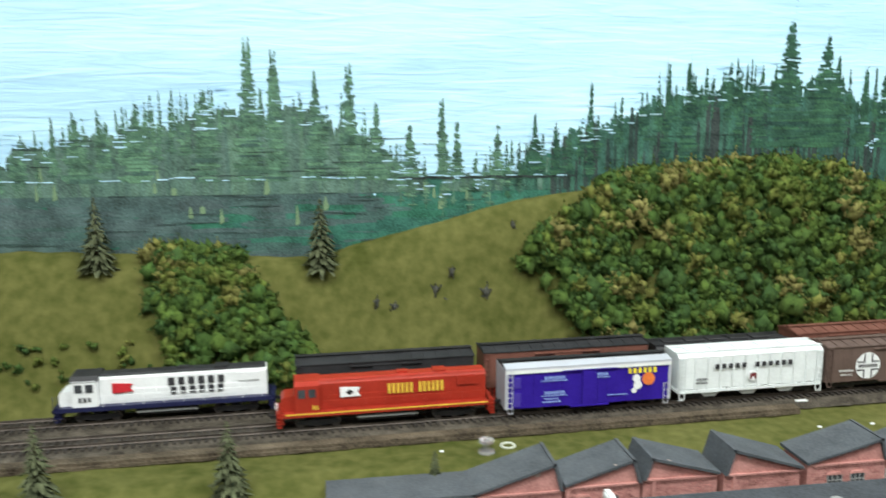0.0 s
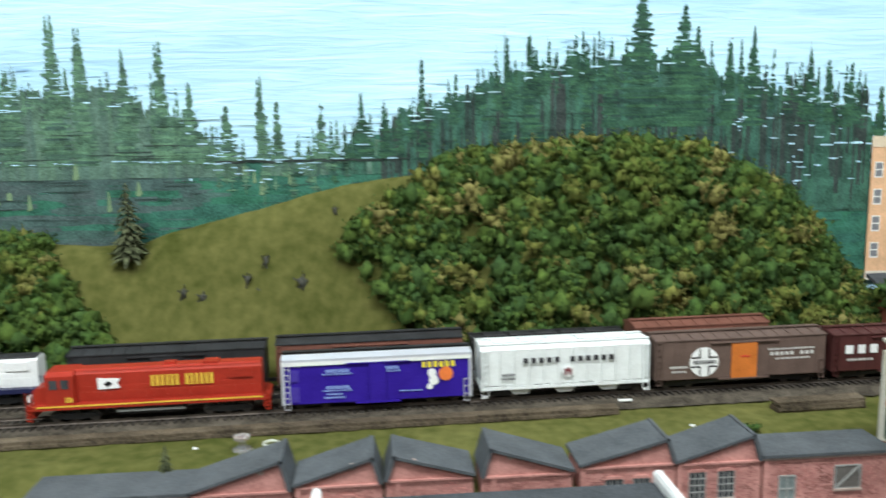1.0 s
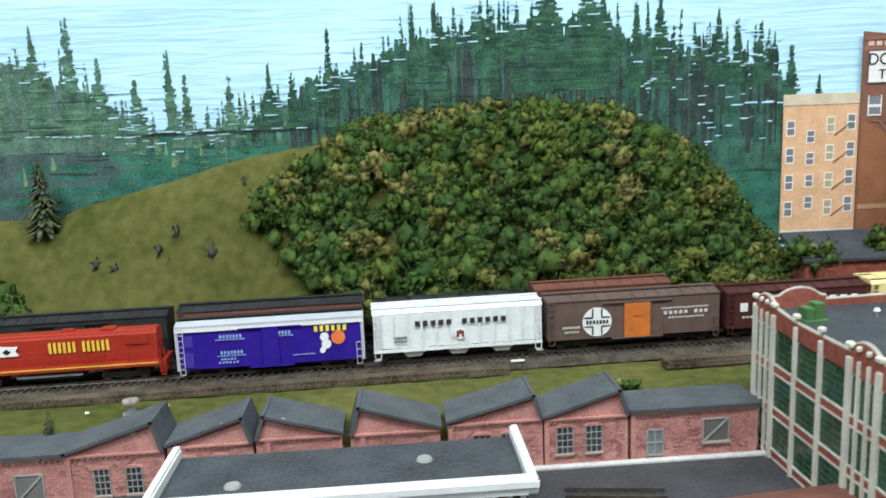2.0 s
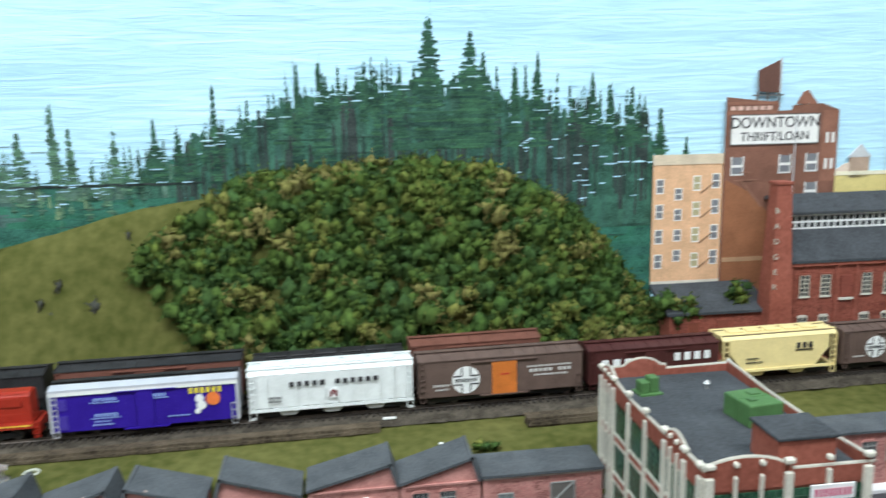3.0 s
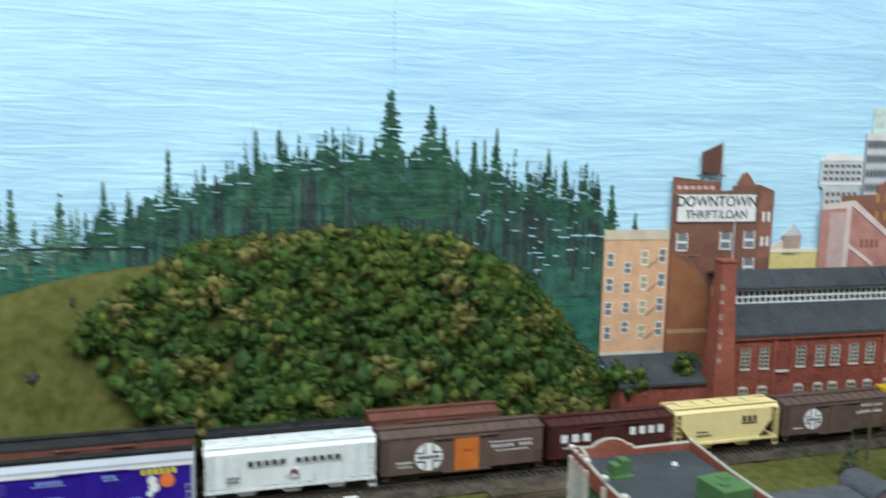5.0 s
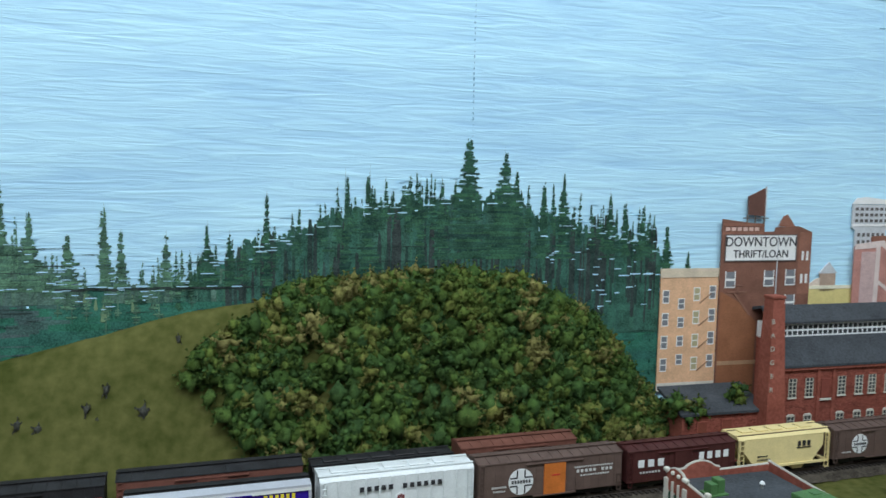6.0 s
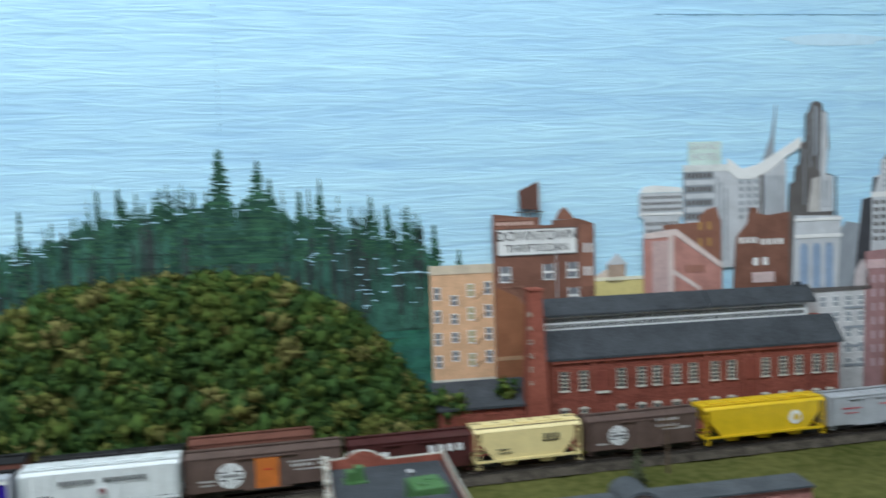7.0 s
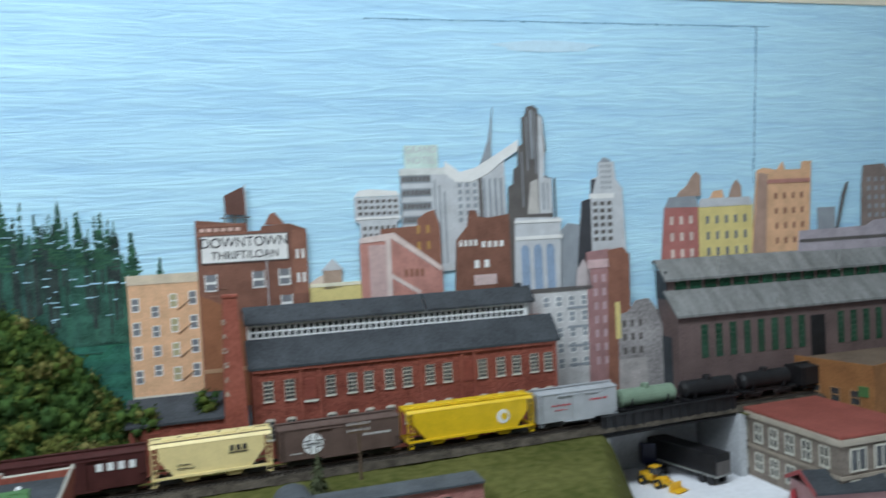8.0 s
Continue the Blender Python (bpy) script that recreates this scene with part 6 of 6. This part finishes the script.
grid_windows(ob, y, 1.050, 1.076, 0.05, 0.185, 2, 7, mat("printed_dusk", (0.50, 0.36, 0.38), 0.5), (0.42, 0.55))
part("cornice", B((1.046, 1.078, y - 0.0008, y, 0.190, 0.202)), mat("printed_rose", (0.62, 0.44, 0.44), 0.6), ob)
part("turret", P([(1.028, 0.165), (1.050, 0.165), (1.049, 0.190), (1.040, 0.204), (1.030, 0.188)], y, y + 0.0015), mat("printed_taupe", (0.50, 0.44, 0.44), 0.6), ob)
ob, _, y = cutout("rust_tenement", [(1.070, 0.0), (1.106, 0.0), (1.111, 0.206), (1.101, 0.217), (1.078, 0.214)], 0.0118, PRINTRUST, "rust tenement cut-out with yellow sign")
part("blade_sign", B((1.085, 1.093, y - 0.0008, y, 0.088, 0.140)), PRINTYELLOW, ob)
ob, _, y = cutout("grey_houses", [(1.086, 0.0), (1.160, 0.0), (1.160, 0.10), (1.150, 0.128), (1.138, 0.142), (1.118, 0.140), (1.105, 0.125), (1.090, 0.122)], 0.0125, mat("printed_grey_houses", (0.36, 0.34, 0.34), 0.6, 0, 0.3, 60.0), "cluster of small grey houses cut-out")
grid_windows(ob, y, 1.092, 1.130, 0.06, 0.118, 3, 3, PRINTDARK, (0.4, 0.5))
part("low_wall", B((1.088, 1.132, y - 0.0006, y, 0.0, 0.058)), mat("printed_low_wall", (0.46, 0.43, 0.42), 0.6, 0, 0.2), ob)

ob, _, y = cutout("red_rowhouse", [(1.160, 0.12), (1.228, 0.12), (1.231, 0.268), (1.176, 0.270)], 0.004, PRINTRED, "red row house cut-out with chimneys")
grid_windows(ob, y, 1.178, 1.226, 0.19, 0.262, 3, 3, mat("printed_pale_win", (0.68, 0.56, 0.50), 0.5), (0.36, 0.5))
part("roof", P([(1.176, 0.268), (1.231, 0.268), (1.228, 0.285), (1.184, 0.284)], y, y + 0.0016), PRINTGREY, ob)
part("chimney", P([(1.196, 0.284), (1.236, 0.284), (1.237, 0.314), (1.230, 0.320), (1.222, 0.312), (1.214, 0.300), (1.200, 0.290)], y, y + 0.0016), mat("printed_chimney", (0.40, 0.28, 0.22), 0.6), ob)
ob, _, y = cutout("yellow_rowhouse", [(1.229, 0.12), (1.320, 0.12), (1.325, 0.268), (1.232, 0.268)], 0.0042, PRINTYELLOW, "yellow row house cut-out with many windows")
grid_windows(ob, y, 1.238, 1.318, 0.19, 0.260, 5, 3, PRINTWIN, (0.30, 0.5))
part("roof", P([(1.232, 0.267), (1.325, 0.267), (1.320, 0.280), (1.236, 0.280)], y, y + 0.0016), PRINTLIGHT, ob)
part("chimney", P([(1.252, 0.28), (1.276, 0.28), (1.272, 0.292), (1.258, 0.290)], y, y + 0.0016), PRINTPEACH, ob)
part("chimney", P([(1.284, 0.28), (1.306, 0.28), (1.306, 0.296), (1.298, 0.306), (1.290, 0.296)], y, y + 0.0016), mat("printed_chimney_b", (0.40, 0.28, 0.22), 0.6), ob)
ob, _, y = cutout("tan_hotel", [(1.312, 0.12), (1.418, 0.12), (1.430, 0.30), (1.432, 0.330), (1.416, 0.330), (1.414, 0.318), (1.384, 0.318), (1.380, 0.330), (1.370, 0.318), (1.346, 0.322), (1.334, 0.318)], 0.005, PRINTPEACH, "tan brick hotel cut-out with stepped chimneys")
part("side_face", P([(1.312, 0.12), (1.340, 0.12), (1.352, 0.312), (1.336, 0.315)], y - 0.0004, y), mat("printed_tan_shade", (0.42, 0.28, 0.22), 0.6), ob)
part("cornice", B((1.352, 1.428, y - 0.0008, y, 0.298, 0.304)), PRINTPINK, ob)
grid_windows(ob, y, 1.358, 1.420, 0.20, 0.290, 4, 4, PRINTRUST, (0.28, 0.4))
ob, _, y = cutout("long_grey_hall", [(1.395, 0.12), (1.60, 0.12), (1.60, 0.238), (1.545, 0.234), (1.53, 0.226), (1.405, 0.224)], 0.0065, mat("printed_lilac", (0.42, 0.38, 0.42), 0.6, 0, 0.15), "long lilac grey hall cut-out")
part("band", B((1.405, 1.60, y - 0.0006, y, 0.206, 0.211)), PRINTDARK, ob)
part("crane", P([(1.474, 0.225), (1.478, 0.225), (1.492, 0.275), (1.500, 0.296), (1.494, 0.294), (1.486, 0.276)], y + 0.0002, y + 0.0014), PRINTDARK, ob)
part("tank", B((1.440, 1.472, y + 0.0002, y + 0.0016, 0.224, 0.258)), PRINTGREY, ob)
ob, _, y = cutout("brown_tower", [(1.518, 0.12), (1.575, 0.12), (1.578, 0.312), (1.570, 0.322), (1.530, 0.320), (1.526, 0.29)], 0.0055, mat("printed_brown_grey", (0.24, 0.19, 0.17), 0.6, 0, 0.15), "brown grey tower cut-out with ribbed front")
grid_windows(ob, y, 1.532, 1.572, 0.235, 0.305, 3, 5, PRINTGREY, (0.4, 0.5))
cloud = part("cloud", P([(1.005 + 0.075 * math.cos(a) * (1 + 0.15 * math.sin(5 * a)), 0.5 + 0.008 * math.sin(a)) for a in [6.283 * k / 24 for k in range(24)]], -0.0005, -0.0001), mat("cloud_paint", (0.56, 0.76, 0.88), 0.7, 0, 0.05), backdrop, "faint white painted cloud")

# ---- engine shed beyond the bridge ----
shed = thing("engine_shed", pose(1.158, 0.083, 0.011, 0, 0, -1.2), "grey shed with green windows and monitor roof", "building")
part("plinth", B((0.0, 0.62, 0.0, 0.05, -0.024, 0.002)), CHARCOAL, shed)
SHEDW = mat("shed_wall", (0.15, 0.105, 0.10), 0.85, 0, 0.2, 90.0)
SHEDROOF = mat("shed_roof", (0.22, 0.225, 0.22), 0.8, 0, 0.25, 60.0, 0.5, streak=(4, 0.6, 1))
SL = 0.62
part("wall", P([(0, -0.013), (0.052, -0.013), (0.052, 0.165), (0.027, 0.160), (0.027, 0.137), (0.0, 0.105)], 0.0, SL, "x"), SHEDW, shed, "dull brown shed walls")
part("lower_roof", P([(-0.006, 0.1045), (-0.006, 0.108), (0.0275, 0.141), (0.0275, 0.137)], -0.005, SL, "x"), SHEDROOF, shed, "grey weathered sheet roof")
part("upper_roof", P([(0.0195, 0.1535), (0.0195, 0.157), (0.046, 0.184), (0.058, 0.180), (0.058, 0.176), (0.046, 0.1805)], -0.006, SL, "x"), SHEDROOF, shed, "grey weathered sheet roof")
part("end_boards", B((-0.001, 0.0005, 0.026, 0.052, 0.128, 0.168)), CHARCOAL, shed)
part("end_door", B((-0.0012, 0.0004, 0.018, 0.040, -0.013, 0.075)), CHARCOAL, shed, "dark sliding door")
for k in range(24):
    x = 0.014 + k * 0.0246
    part("window", B((x, x + 0.019, 0.0258, 0.0272, 0.1405, 0.1545)), GLASSGREEN, shed, "green clerestory pane")
for k in range(22):
    x = 0.036 + k * 0.0235
    if 0.212 < x < 0.25:
        continue
    p = part("window", B((x, x + 0.0105, -0.0008, 0.0004, 0.045, 0.092)), GLASSGREEN, shed, "tall green window")
    part("glazing_bar", B((x + 0.005, x + 0.0056, -0.0012, 0, 0.045, 0.092), *[(x, x + 0.0105, -0.0012, 0, z, z + 0.0006) for z in (0.053, 0.061, 0.069, 0.077, 0.085)]), mat_bar, p)
# no opening here: a black panel paints the dark interior
part("door", B((0.222, 0.247, -0.0010, 0.0004, 0.025, 0.090)), BLACK, shed, "black panel as the unlit inside of a doorway")
for x in (0.085, 0.30):
    part("roof_pipe", tube(bmesh.new(), (x, 0.024, 0.15), (x, 0.024, 0.182), 0.0013), FRAMEGREY, shed)
    part("roof_pipe", tube(bmesh.new(), (x + 0.08, -0.001, 0.104), (x + 0.08, -0.001, 0.128), 0.0013), FRAMEGREY, shed)

# ---- plate girder bridge, abutments, street below ----
bridge = thing("girder_bridge", pose(1.000, track_y(1.000) - 0.0035, 0, 0, -0.8, TA), "black plate girder railway bridge", "bridge")
part("girder", B((0.0, 0.208, -0.003, 0.0, -0.016, 0.0085), (0.0, 0.208, -0.0055, 0.0, 0.0085, 0.010), (0.0, 0.208, -0.0055, 0.0, -0.0175, -0.016)), BLACK, bridge)
for k in range(15):
    part("stiffener", B((0.004 + k * 0.0140, 0.0052 + k * 0.0140, -0.0052, -0.0028, -0.016, 0.0085)), BLACK, bridge)
part("deck", B((0.0, 0.208, 0.0, 0.095, -0.0165, -0.0128)), BLACK, bridge)
ABUT = mat("grey_abutment", (0.48, 0.50, 0.52), 0.85, 0, 0.12, 60.0)
slab("retaining_wall", B((1.003, 1.011, 0.024, 0.15, -0.097, -0.0175)), ABUT, "pale grey concrete bridge abutment", "wall")
slab("retaining_wall", B((1.206, 1.216, 0.022, 0.15, -0.097, -0.0125)), ABUT, "pale grey ribbed concrete abutment", "wall")
slab("retaining_wall", B((1.011, 1.206, 0.118, 0.13, -0.097, -0.012)), ABUT, "pale grey wall under the bridge", "wall")
for k in range(12):
    slab("trim", B((1.2045, 1.2062, 0.026 + k * 0.008, 0.029 + k * 0.008, -0.097, -0.015)), ABUT, "upright rib of the concrete abutment", "rib")

trailer = thing("truck_trailer", pose(1.164, 0.004, -0.097, 0, 0, 103), "black semi trailer parked under the bridge", "trailer")
part("box", B((0, 0.135, -0.0145, 0.0145, 0.012, 0.042), bevel=0.0008), BLACK, trailer)
part("rail_trim", B((0, 0.135, -0.0150, -0.0144, 0.0122, 0.0145), (0, 0.135, 0.0144, 0.0150, 0.0122, 0.0145), (-0.0006, 0.0, -0.0145, 0.0145, 0.012, 0.0145)), FRAMEGREY, trailer)
part("rear_door", B((-0.0008, 0.0, -0.013, -0.0005, 0.015, 0.032), (-0.0008, 0.0, 0.0005, 0.013, 0.015, 0.032)), PRINTDARK, trailer)
for x in (0.012, 0.026):
    for y in (-0.0135, 0.0085):
        part("wheel", disc(bmesh.new(), x, y, 0.0058, 0.0058, 0.005, 14), BLACK, trailer)
part("landing_leg", B((0.10, 0.103, -0.010, -0.007, 0.0, 0.013), (0.10, 0.103, 0.007, 0.010, 0.0, 0.013)), STEEL, trailer)
rig = thing("truck_tractor", pose(1.120, 0.104, -0.097, 0, 0, 75), "dark blue truck tractor in shade under the bridge", "truck")
part("cab", P([(0.0, 0.008), (0.03, 0.008), (0.03, 0.020), (0.022, 0.021), (0.018, 0.034), (0.0, 0.036)], -0.013, 0.013), NAVY, rig)
part("chassis", B((-0.03, 0.03, -0.006, 0.006, 0.005, 0.009)), BLACK, rig)
for x in (-0.022, 0.022):
    for y in (-0.0135, 0.0085):
        part("wheel", disc(bmesh.new(), x, y, 0.0056, 0.0056, 0.005, 14), BLACK, rig)

load = thing("wheel_loader", pose(1.088, 0.042, -0.097, 0, 0, -70) @ Matrix.Scale(0.8, 4), "bright yellow toy wheel loader on white ground", "loader")
CATY = mat("loader_yellow", (0.80, 0.46, 0.02), 0.4)
part("engine_body", B((-0.030, -0.004, -0.009, 0.009, 0.008, 0.020), bevel=0.0012), CATY, load)
part("front_frame", B((0.0, 0.018, -0.008, 0.008, 0.007, 0.015), bevel=0.001), CATY, load)
part("cab", B((-0.010, 0.002, -0.007, 0.007, 0.019, 0.031), bevel=0.0008), GLASSDARK, load)
part("cab_roof", B((-0.011, 0.003, -0.008, 0.008, 0.031, 0.0328)), CATY, load)
part("lift_arm", P([(0.006, 0.013), (0.012, 0.018), (0.036, 0.008), (0.034, 0.0055)], -0.007, -0.0045), CATY, load)
part("lift_arm", P([(0.006, 0.013), (0.012, 0.018), (0.036, 0.008), (0.034, 0.0055)], 0.0045, 0.007), CATY, load)
part("bucket", P([(0.034, 0.0005), (0.050, 0.0005), (0.052, 0.002), (0.038, 0.003), (0.037, 0.013), (0.034, 0.013)], -0.014, 0.014), CATY, load)
for x in (-0.022, 0.010):
    for y in (-0.0145, 0.009):
        w = part("wheel", disc(bmesh.new(), x, y, 0.0075, 0.0075, 0.0055, 16), BLACK, load)
        part("hub", disc(bmesh.new(), x, y - 0.0003, 0.0075, 0.0035, 0.0061, 12), CATY, w)

stone = thing("stone_office", pose(1.222, 0.085, -0.097, 0, 0, -90.5), "grey brown stone office with red flat roof", "building")
STW = mat("stone_blocks", (0.24, 0.20, 0.165), 0.85, 0, 0.25, 70.0, 0.5)
part("wall", B((0, 0.222, 0, 0.12, 0, 0.088)), STW, stone, "rough stone walls")
part("roof", B((-0.003, 0.225, -0.003, 0.123, 0.088, 0.092), bevel=0.0008), mat("red_roof", (0.27, 0.070, 0.052), 0.85, 0, 0.14, 60.0), stone, "flat dull red roof")
part("cornice", B((-0.004, 0.226, -0.004, 0.124, 0.080, 0.088), bevel=0.0006), mat("pale_stone_trim", (0.42, 0.37, 0.30), 0.8), stone)
part("string_course", B((-0.002, 0.224, -0.002, 0.122, 0.040, 0.044)), mat("pale_stone_trim_b", (0.36, 0.31, 0.25), 0.8), stone)
for k in range(7):
    x = 0.016 + k * 0.029
    window(stone, x, x + 0.014, 0.050, 0.074, -0.0002, 2, 2, STONE, GLASSDARK, 0.0018, STONE, 0.0012)
    window(stone, x, x + 0.014, 0.012, 0.034, -0.0002, 2, 2, STONE, GLASSDARK, 0.0018, STONE, 0.0012)
for k in range(3):
    y0 = 0.014 + k * 0.036
    for z0 in (0.012, 0.050):
        part("window", B((0.2218, 0.2232, y0, y0 + 0.020, z0, z0 + 0.024)), GLASSDARK, stone)
        part("window_frame", B((0.2222, 0.2238, y0 - 0.002, y0, z0, z0 + 0.024), (0.2222, 0.2238, y0 + 0.02, y0 + 0.022, z0, z0 + 0.024), (0.2222, 0.2238, y0 + 0.009, y0 + 0.011, z0, z0 + 0.024), (0.2222, 0.2240, y0 - 0.002, y0 + 0.022, z0 + 0.024, z0 + 0.0265), (0.2222, 0.2240, y0 - 0.002, y0 + 0.022, z0 - 0.002, z0)), STONE, stone)

brown = thing("brown_store", pose(1.345, 0.098, -0.097, 0, 0, -78), "tan brown brick store with flat roof", "building")
TANB = mat("tan_brick", (0.30, 0.135, 0.045), 0.85, 0, 0.22, 100.0)
part("wall", B((0, 0.14, 0, 0.22, 0, 0.136)), TANB, brown, "tan brown brick walls")
part("roof", B((0.003, 0.137, 0.003, 0.217, 0.136, 0.1385)), mat("brown_felt", (0.16, 0.115, 0.08), 0.9, 0, 0.2, 60.0), brown)
part("parapet", B((0, 0.14, 0, 0.003, 0.136, 0.142), (0, 0.003, 0, 0.22, 0.136, 0.142), (0.137, 0.14, 0, 0.22, 0.136, 0.142), (0, 0.14, 0.217, 0.22, 0.136, 0.142)), TANB, brown)
for k in range(4):
    window(brown, 0.016 + k * 0.03, 0.030 + k * 0.03, 0.085, 0.105, -0.0002, 1, 2, mat("tan_frame", (0.36, 0.20, 0.09), 0.7), GLASSDARK, 0.0012, None, 0.0012)
part("sign_panel", B((0.118, 0.132, -0.002, 0.0002, 0.098, 0.112)), BOXGREEN, brown, "small green panel")
annexe = thing("dark_roof_shed", pose(1.185, -0.135, -0.097, 0, 0, -14), "low shed with dark roof and dull red trim", "building")
part("wall", B((0, 0.09, 0, 0.06, 0, 0.030)), PRINTMAUVE, annexe)
part("roof", P([(-0.004, 0.028), (0.03, 0.044), (0.064, 0.028), (0.064, 0.031), (0.03, 0.0475), (-0.004, 0.031)], -0.003, 0.093, "x"), CHARCOAL, annexe)
part("barge_board", P([(-0.005, 0.027), (0.03, 0.043), (0.065, 0.027), (0.065, 0.032), (0.03, 0.0485), (-0.005, 0.032)], -0.0045, -0.003, "x"), mat("dull_red_trim", (0.30, 0.06, 0.06), 0.7), annexe)

# ---- small things on the grass ----
cup = thing("clear_plastic_piece", pose(-0.197, -0.052, -0.013), "small clear plastic pedestal on the grass", "plastic piece")
CLEAR = bpy.data.materials.new("clear_plastic")
CLEAR.use_nodes = True
cb = CLEAR.node_tree.nodes["Principled BSDF"]
cb.inputs["Transmission Weight"].default_value, cb.inputs["Roughness"].default_value, cb.inputs["IOR"].default_value = 0.75, 0.12, 1.45
part("foot", tube(bmesh.new(), (0, 0, 0), (0, 0, 0.0022), 0.0080, 0.0070, 20), CLEAR, cup)
part("stem", tube(bmesh.new(), (0, 0, 0.0022), (0, 0, 0.010), 0.0035, 0.0030, 12), CLEAR, cup)
part("rim", tube(bmesh.new(), (0, 0, 0.010), (0, 0, 0.0125), 0.0062, 0.0066, 20), CLEAR, cup)
ring = thing("plastic_ring", pose(-0.176, -0.043, -0.0125), "small pale plastic ring on the grass", "plastic ring")
bm = bmesh.new()
for k in range(18):
    a, b = 6.283 * k / 18, 6.283 * (k + 1) / 18
    tube(bm, (0.0058 * math.cos(a), 0.0058 * math.sin(a), 0.001), (0.0058 * math.cos(b), 0.0058 * math.sin(b), 0.001), 0.0012, n=6)
part("ring", bm, mat("pale_plastic", (0.55, 0.58, 0.50), 0.3), ring)
corks = thing("cork_slab", pose(0.295, track_y(0.295) - 0.030, -0.0125, 0, 0, 2), "loose slab of layered brown cork bark", "cork slab")
bm = bmesh.new()
for k in range(4):
    box(bm, -0.043 + rng.uniform(0, 0.004), 0.043 - rng.uniform(0, 0.004), -0.008 + rng.uniform(-0.001, 0.001), 0.006, 0.0026 * k, 0.0026 * k + 0.0022)
part("layers", bm, CORK, corks)
for xa, xb in ((-0.70, -0.42), (-0.42, -0.16), (-0.16, 0.118)):
    rim = thing("cork_strip", pose(0, 0, 0, 0, 0, TA), "ragged strip of brown cork along the track", "cork strip", "cork strips by the track")
    for layer in range(2):
        bm = bmesh.new()
        ring = []
        for x in steps(xa, xb, 0.006):
            ring.append((x, -0.0175 + 0.0006 * layer - 0.0030 * abs(noise.noise((x * 40, layer * 4.0, 2))) - 0.0012 * (2 - layer)))
        top, foot = -0.0028 - 0.0028 * (2 - layer), -0.0056 - 0.0028 * (2 - layer)
        for (x0, y0), (x1, y1) in zip(ring, ring[1:]):
            a = [bm.verts.new(q) for q in ((x0, y0, foot), (x1, y1, foot), (x1, y1, top), (x0, y0, top), (x1, -0.0075, top), (x0, -0.0075, top))]
            bm.faces.new((a[0], a[1], a[2], a[3]))
            bm.faces.new((a[3], a[2], a[4], a[5]))
        bmesh.ops.remove_doubles(bm, verts=bm.verts[:], dist=0.00005)
        part("layer", bm, CORK, rim)
plate = thing("white_plate", pose(0.128, track_y(0.128) - 0.006, -0.0044), "thin white strip lying by the rail", "strip")
part("strip", B((-0.006, 0.006, -0.0016, 0.0016, 0, 0.0012)), WHITE, plate)
for x, y in ((-0.235, -0.045), (0.118, -0.048), (0.17, -0.05)):
    chip = thing("pale_chip", pose(x, y, ground_z(x, y)), "tiny pale chip on the grass", "chip", "chips")
    part("flake", B((-0.0018, 0.0018, -0.0012, 0.0012, -0.0005, 0.0012), bevel=0.0004), WHITE, chip)
pole = thing("utility_pole", pose(0.682, -0.012, -0.013), "brown wooden utility pole with crossarms", "utility pole")
part("post", tube(bmesh.new(), (0, 0, 0), (0, 0, 0.066), 0.0017, 0.0012, 8), BARK, pole)
for z in (0.060, 0.053):
    arm = part("crossarm", B((-0.0125, 0.0125, -0.0010, 0.0010, z, z + 0.0020)), BARK, pole)
    for k in range(6):
        part("insulator", tube(bmesh.new(), (-0.0115 + k * 0.0046, 0, z + 0.0018), (-0.0115 + k * 0.0046, 0, z + 0.0046), 0.0009, 0.0007, 6), CONCRETE, arm)
tuft = [(rng.choice(CLUMPS), (0.208 + rng.uniform(-0.008, 0.008), -0.066 + rng.uniform(-0.004, 0.004), -0.013 + rng.uniform(0, 0.006)), (0.0045, 0.004, 0.004), rng.uniform(0, 6)) for _ in range(9)]
tagged(joined("bush", tuft, LEAF), "small rust and green tuft on the grass", "bush")
ROCK = mat("grey_rock", (0.050, 0.052, 0.040), 0.9, 0, 0.3, 150.0, 0.6)
for x, z, r in ((-0.277, 0.078, 0.008), (-0.258, 0.074, 0.006), (-0.215, 0.090, 0.0085), (-0.196, 0.108, 0.0095), (-0.160, 0.085, 0.009), (-0.205, 0.080, 0.004), (-0.128, 0.155, 0.006)):
    y = track_y(x) + 0.094
    while ground_z(x, y) < z and y < 0.17:
        y += 0.001
    rock = joined("grey_shrub", [(rng.choice(CLUMPS), (0, 0, 0), (r * 0.95, r * 0.4, r * 1.0), rng.uniform(0, 6))], ROCK)
    rock.location = (x, y, z)
    tagged(rock, "dull grey dried shrub on the slope", "shrub", "grey shrubs")
fig = thing("figurine", pose(1.192, -0.090, -0.097), "plain dark red painted figurine", "figurine")
part("body", tube(tube(bmesh.new(), (0, 0, 0), (0, 0, 0.010), 0.0030, 0.0036, 10), (0, 0, 0.010), (0, 0, 0.020), 0.0042, 0.0024, 10), mat("figurine_red", (0.32, 0.03, 0.04), 0.5), fig)
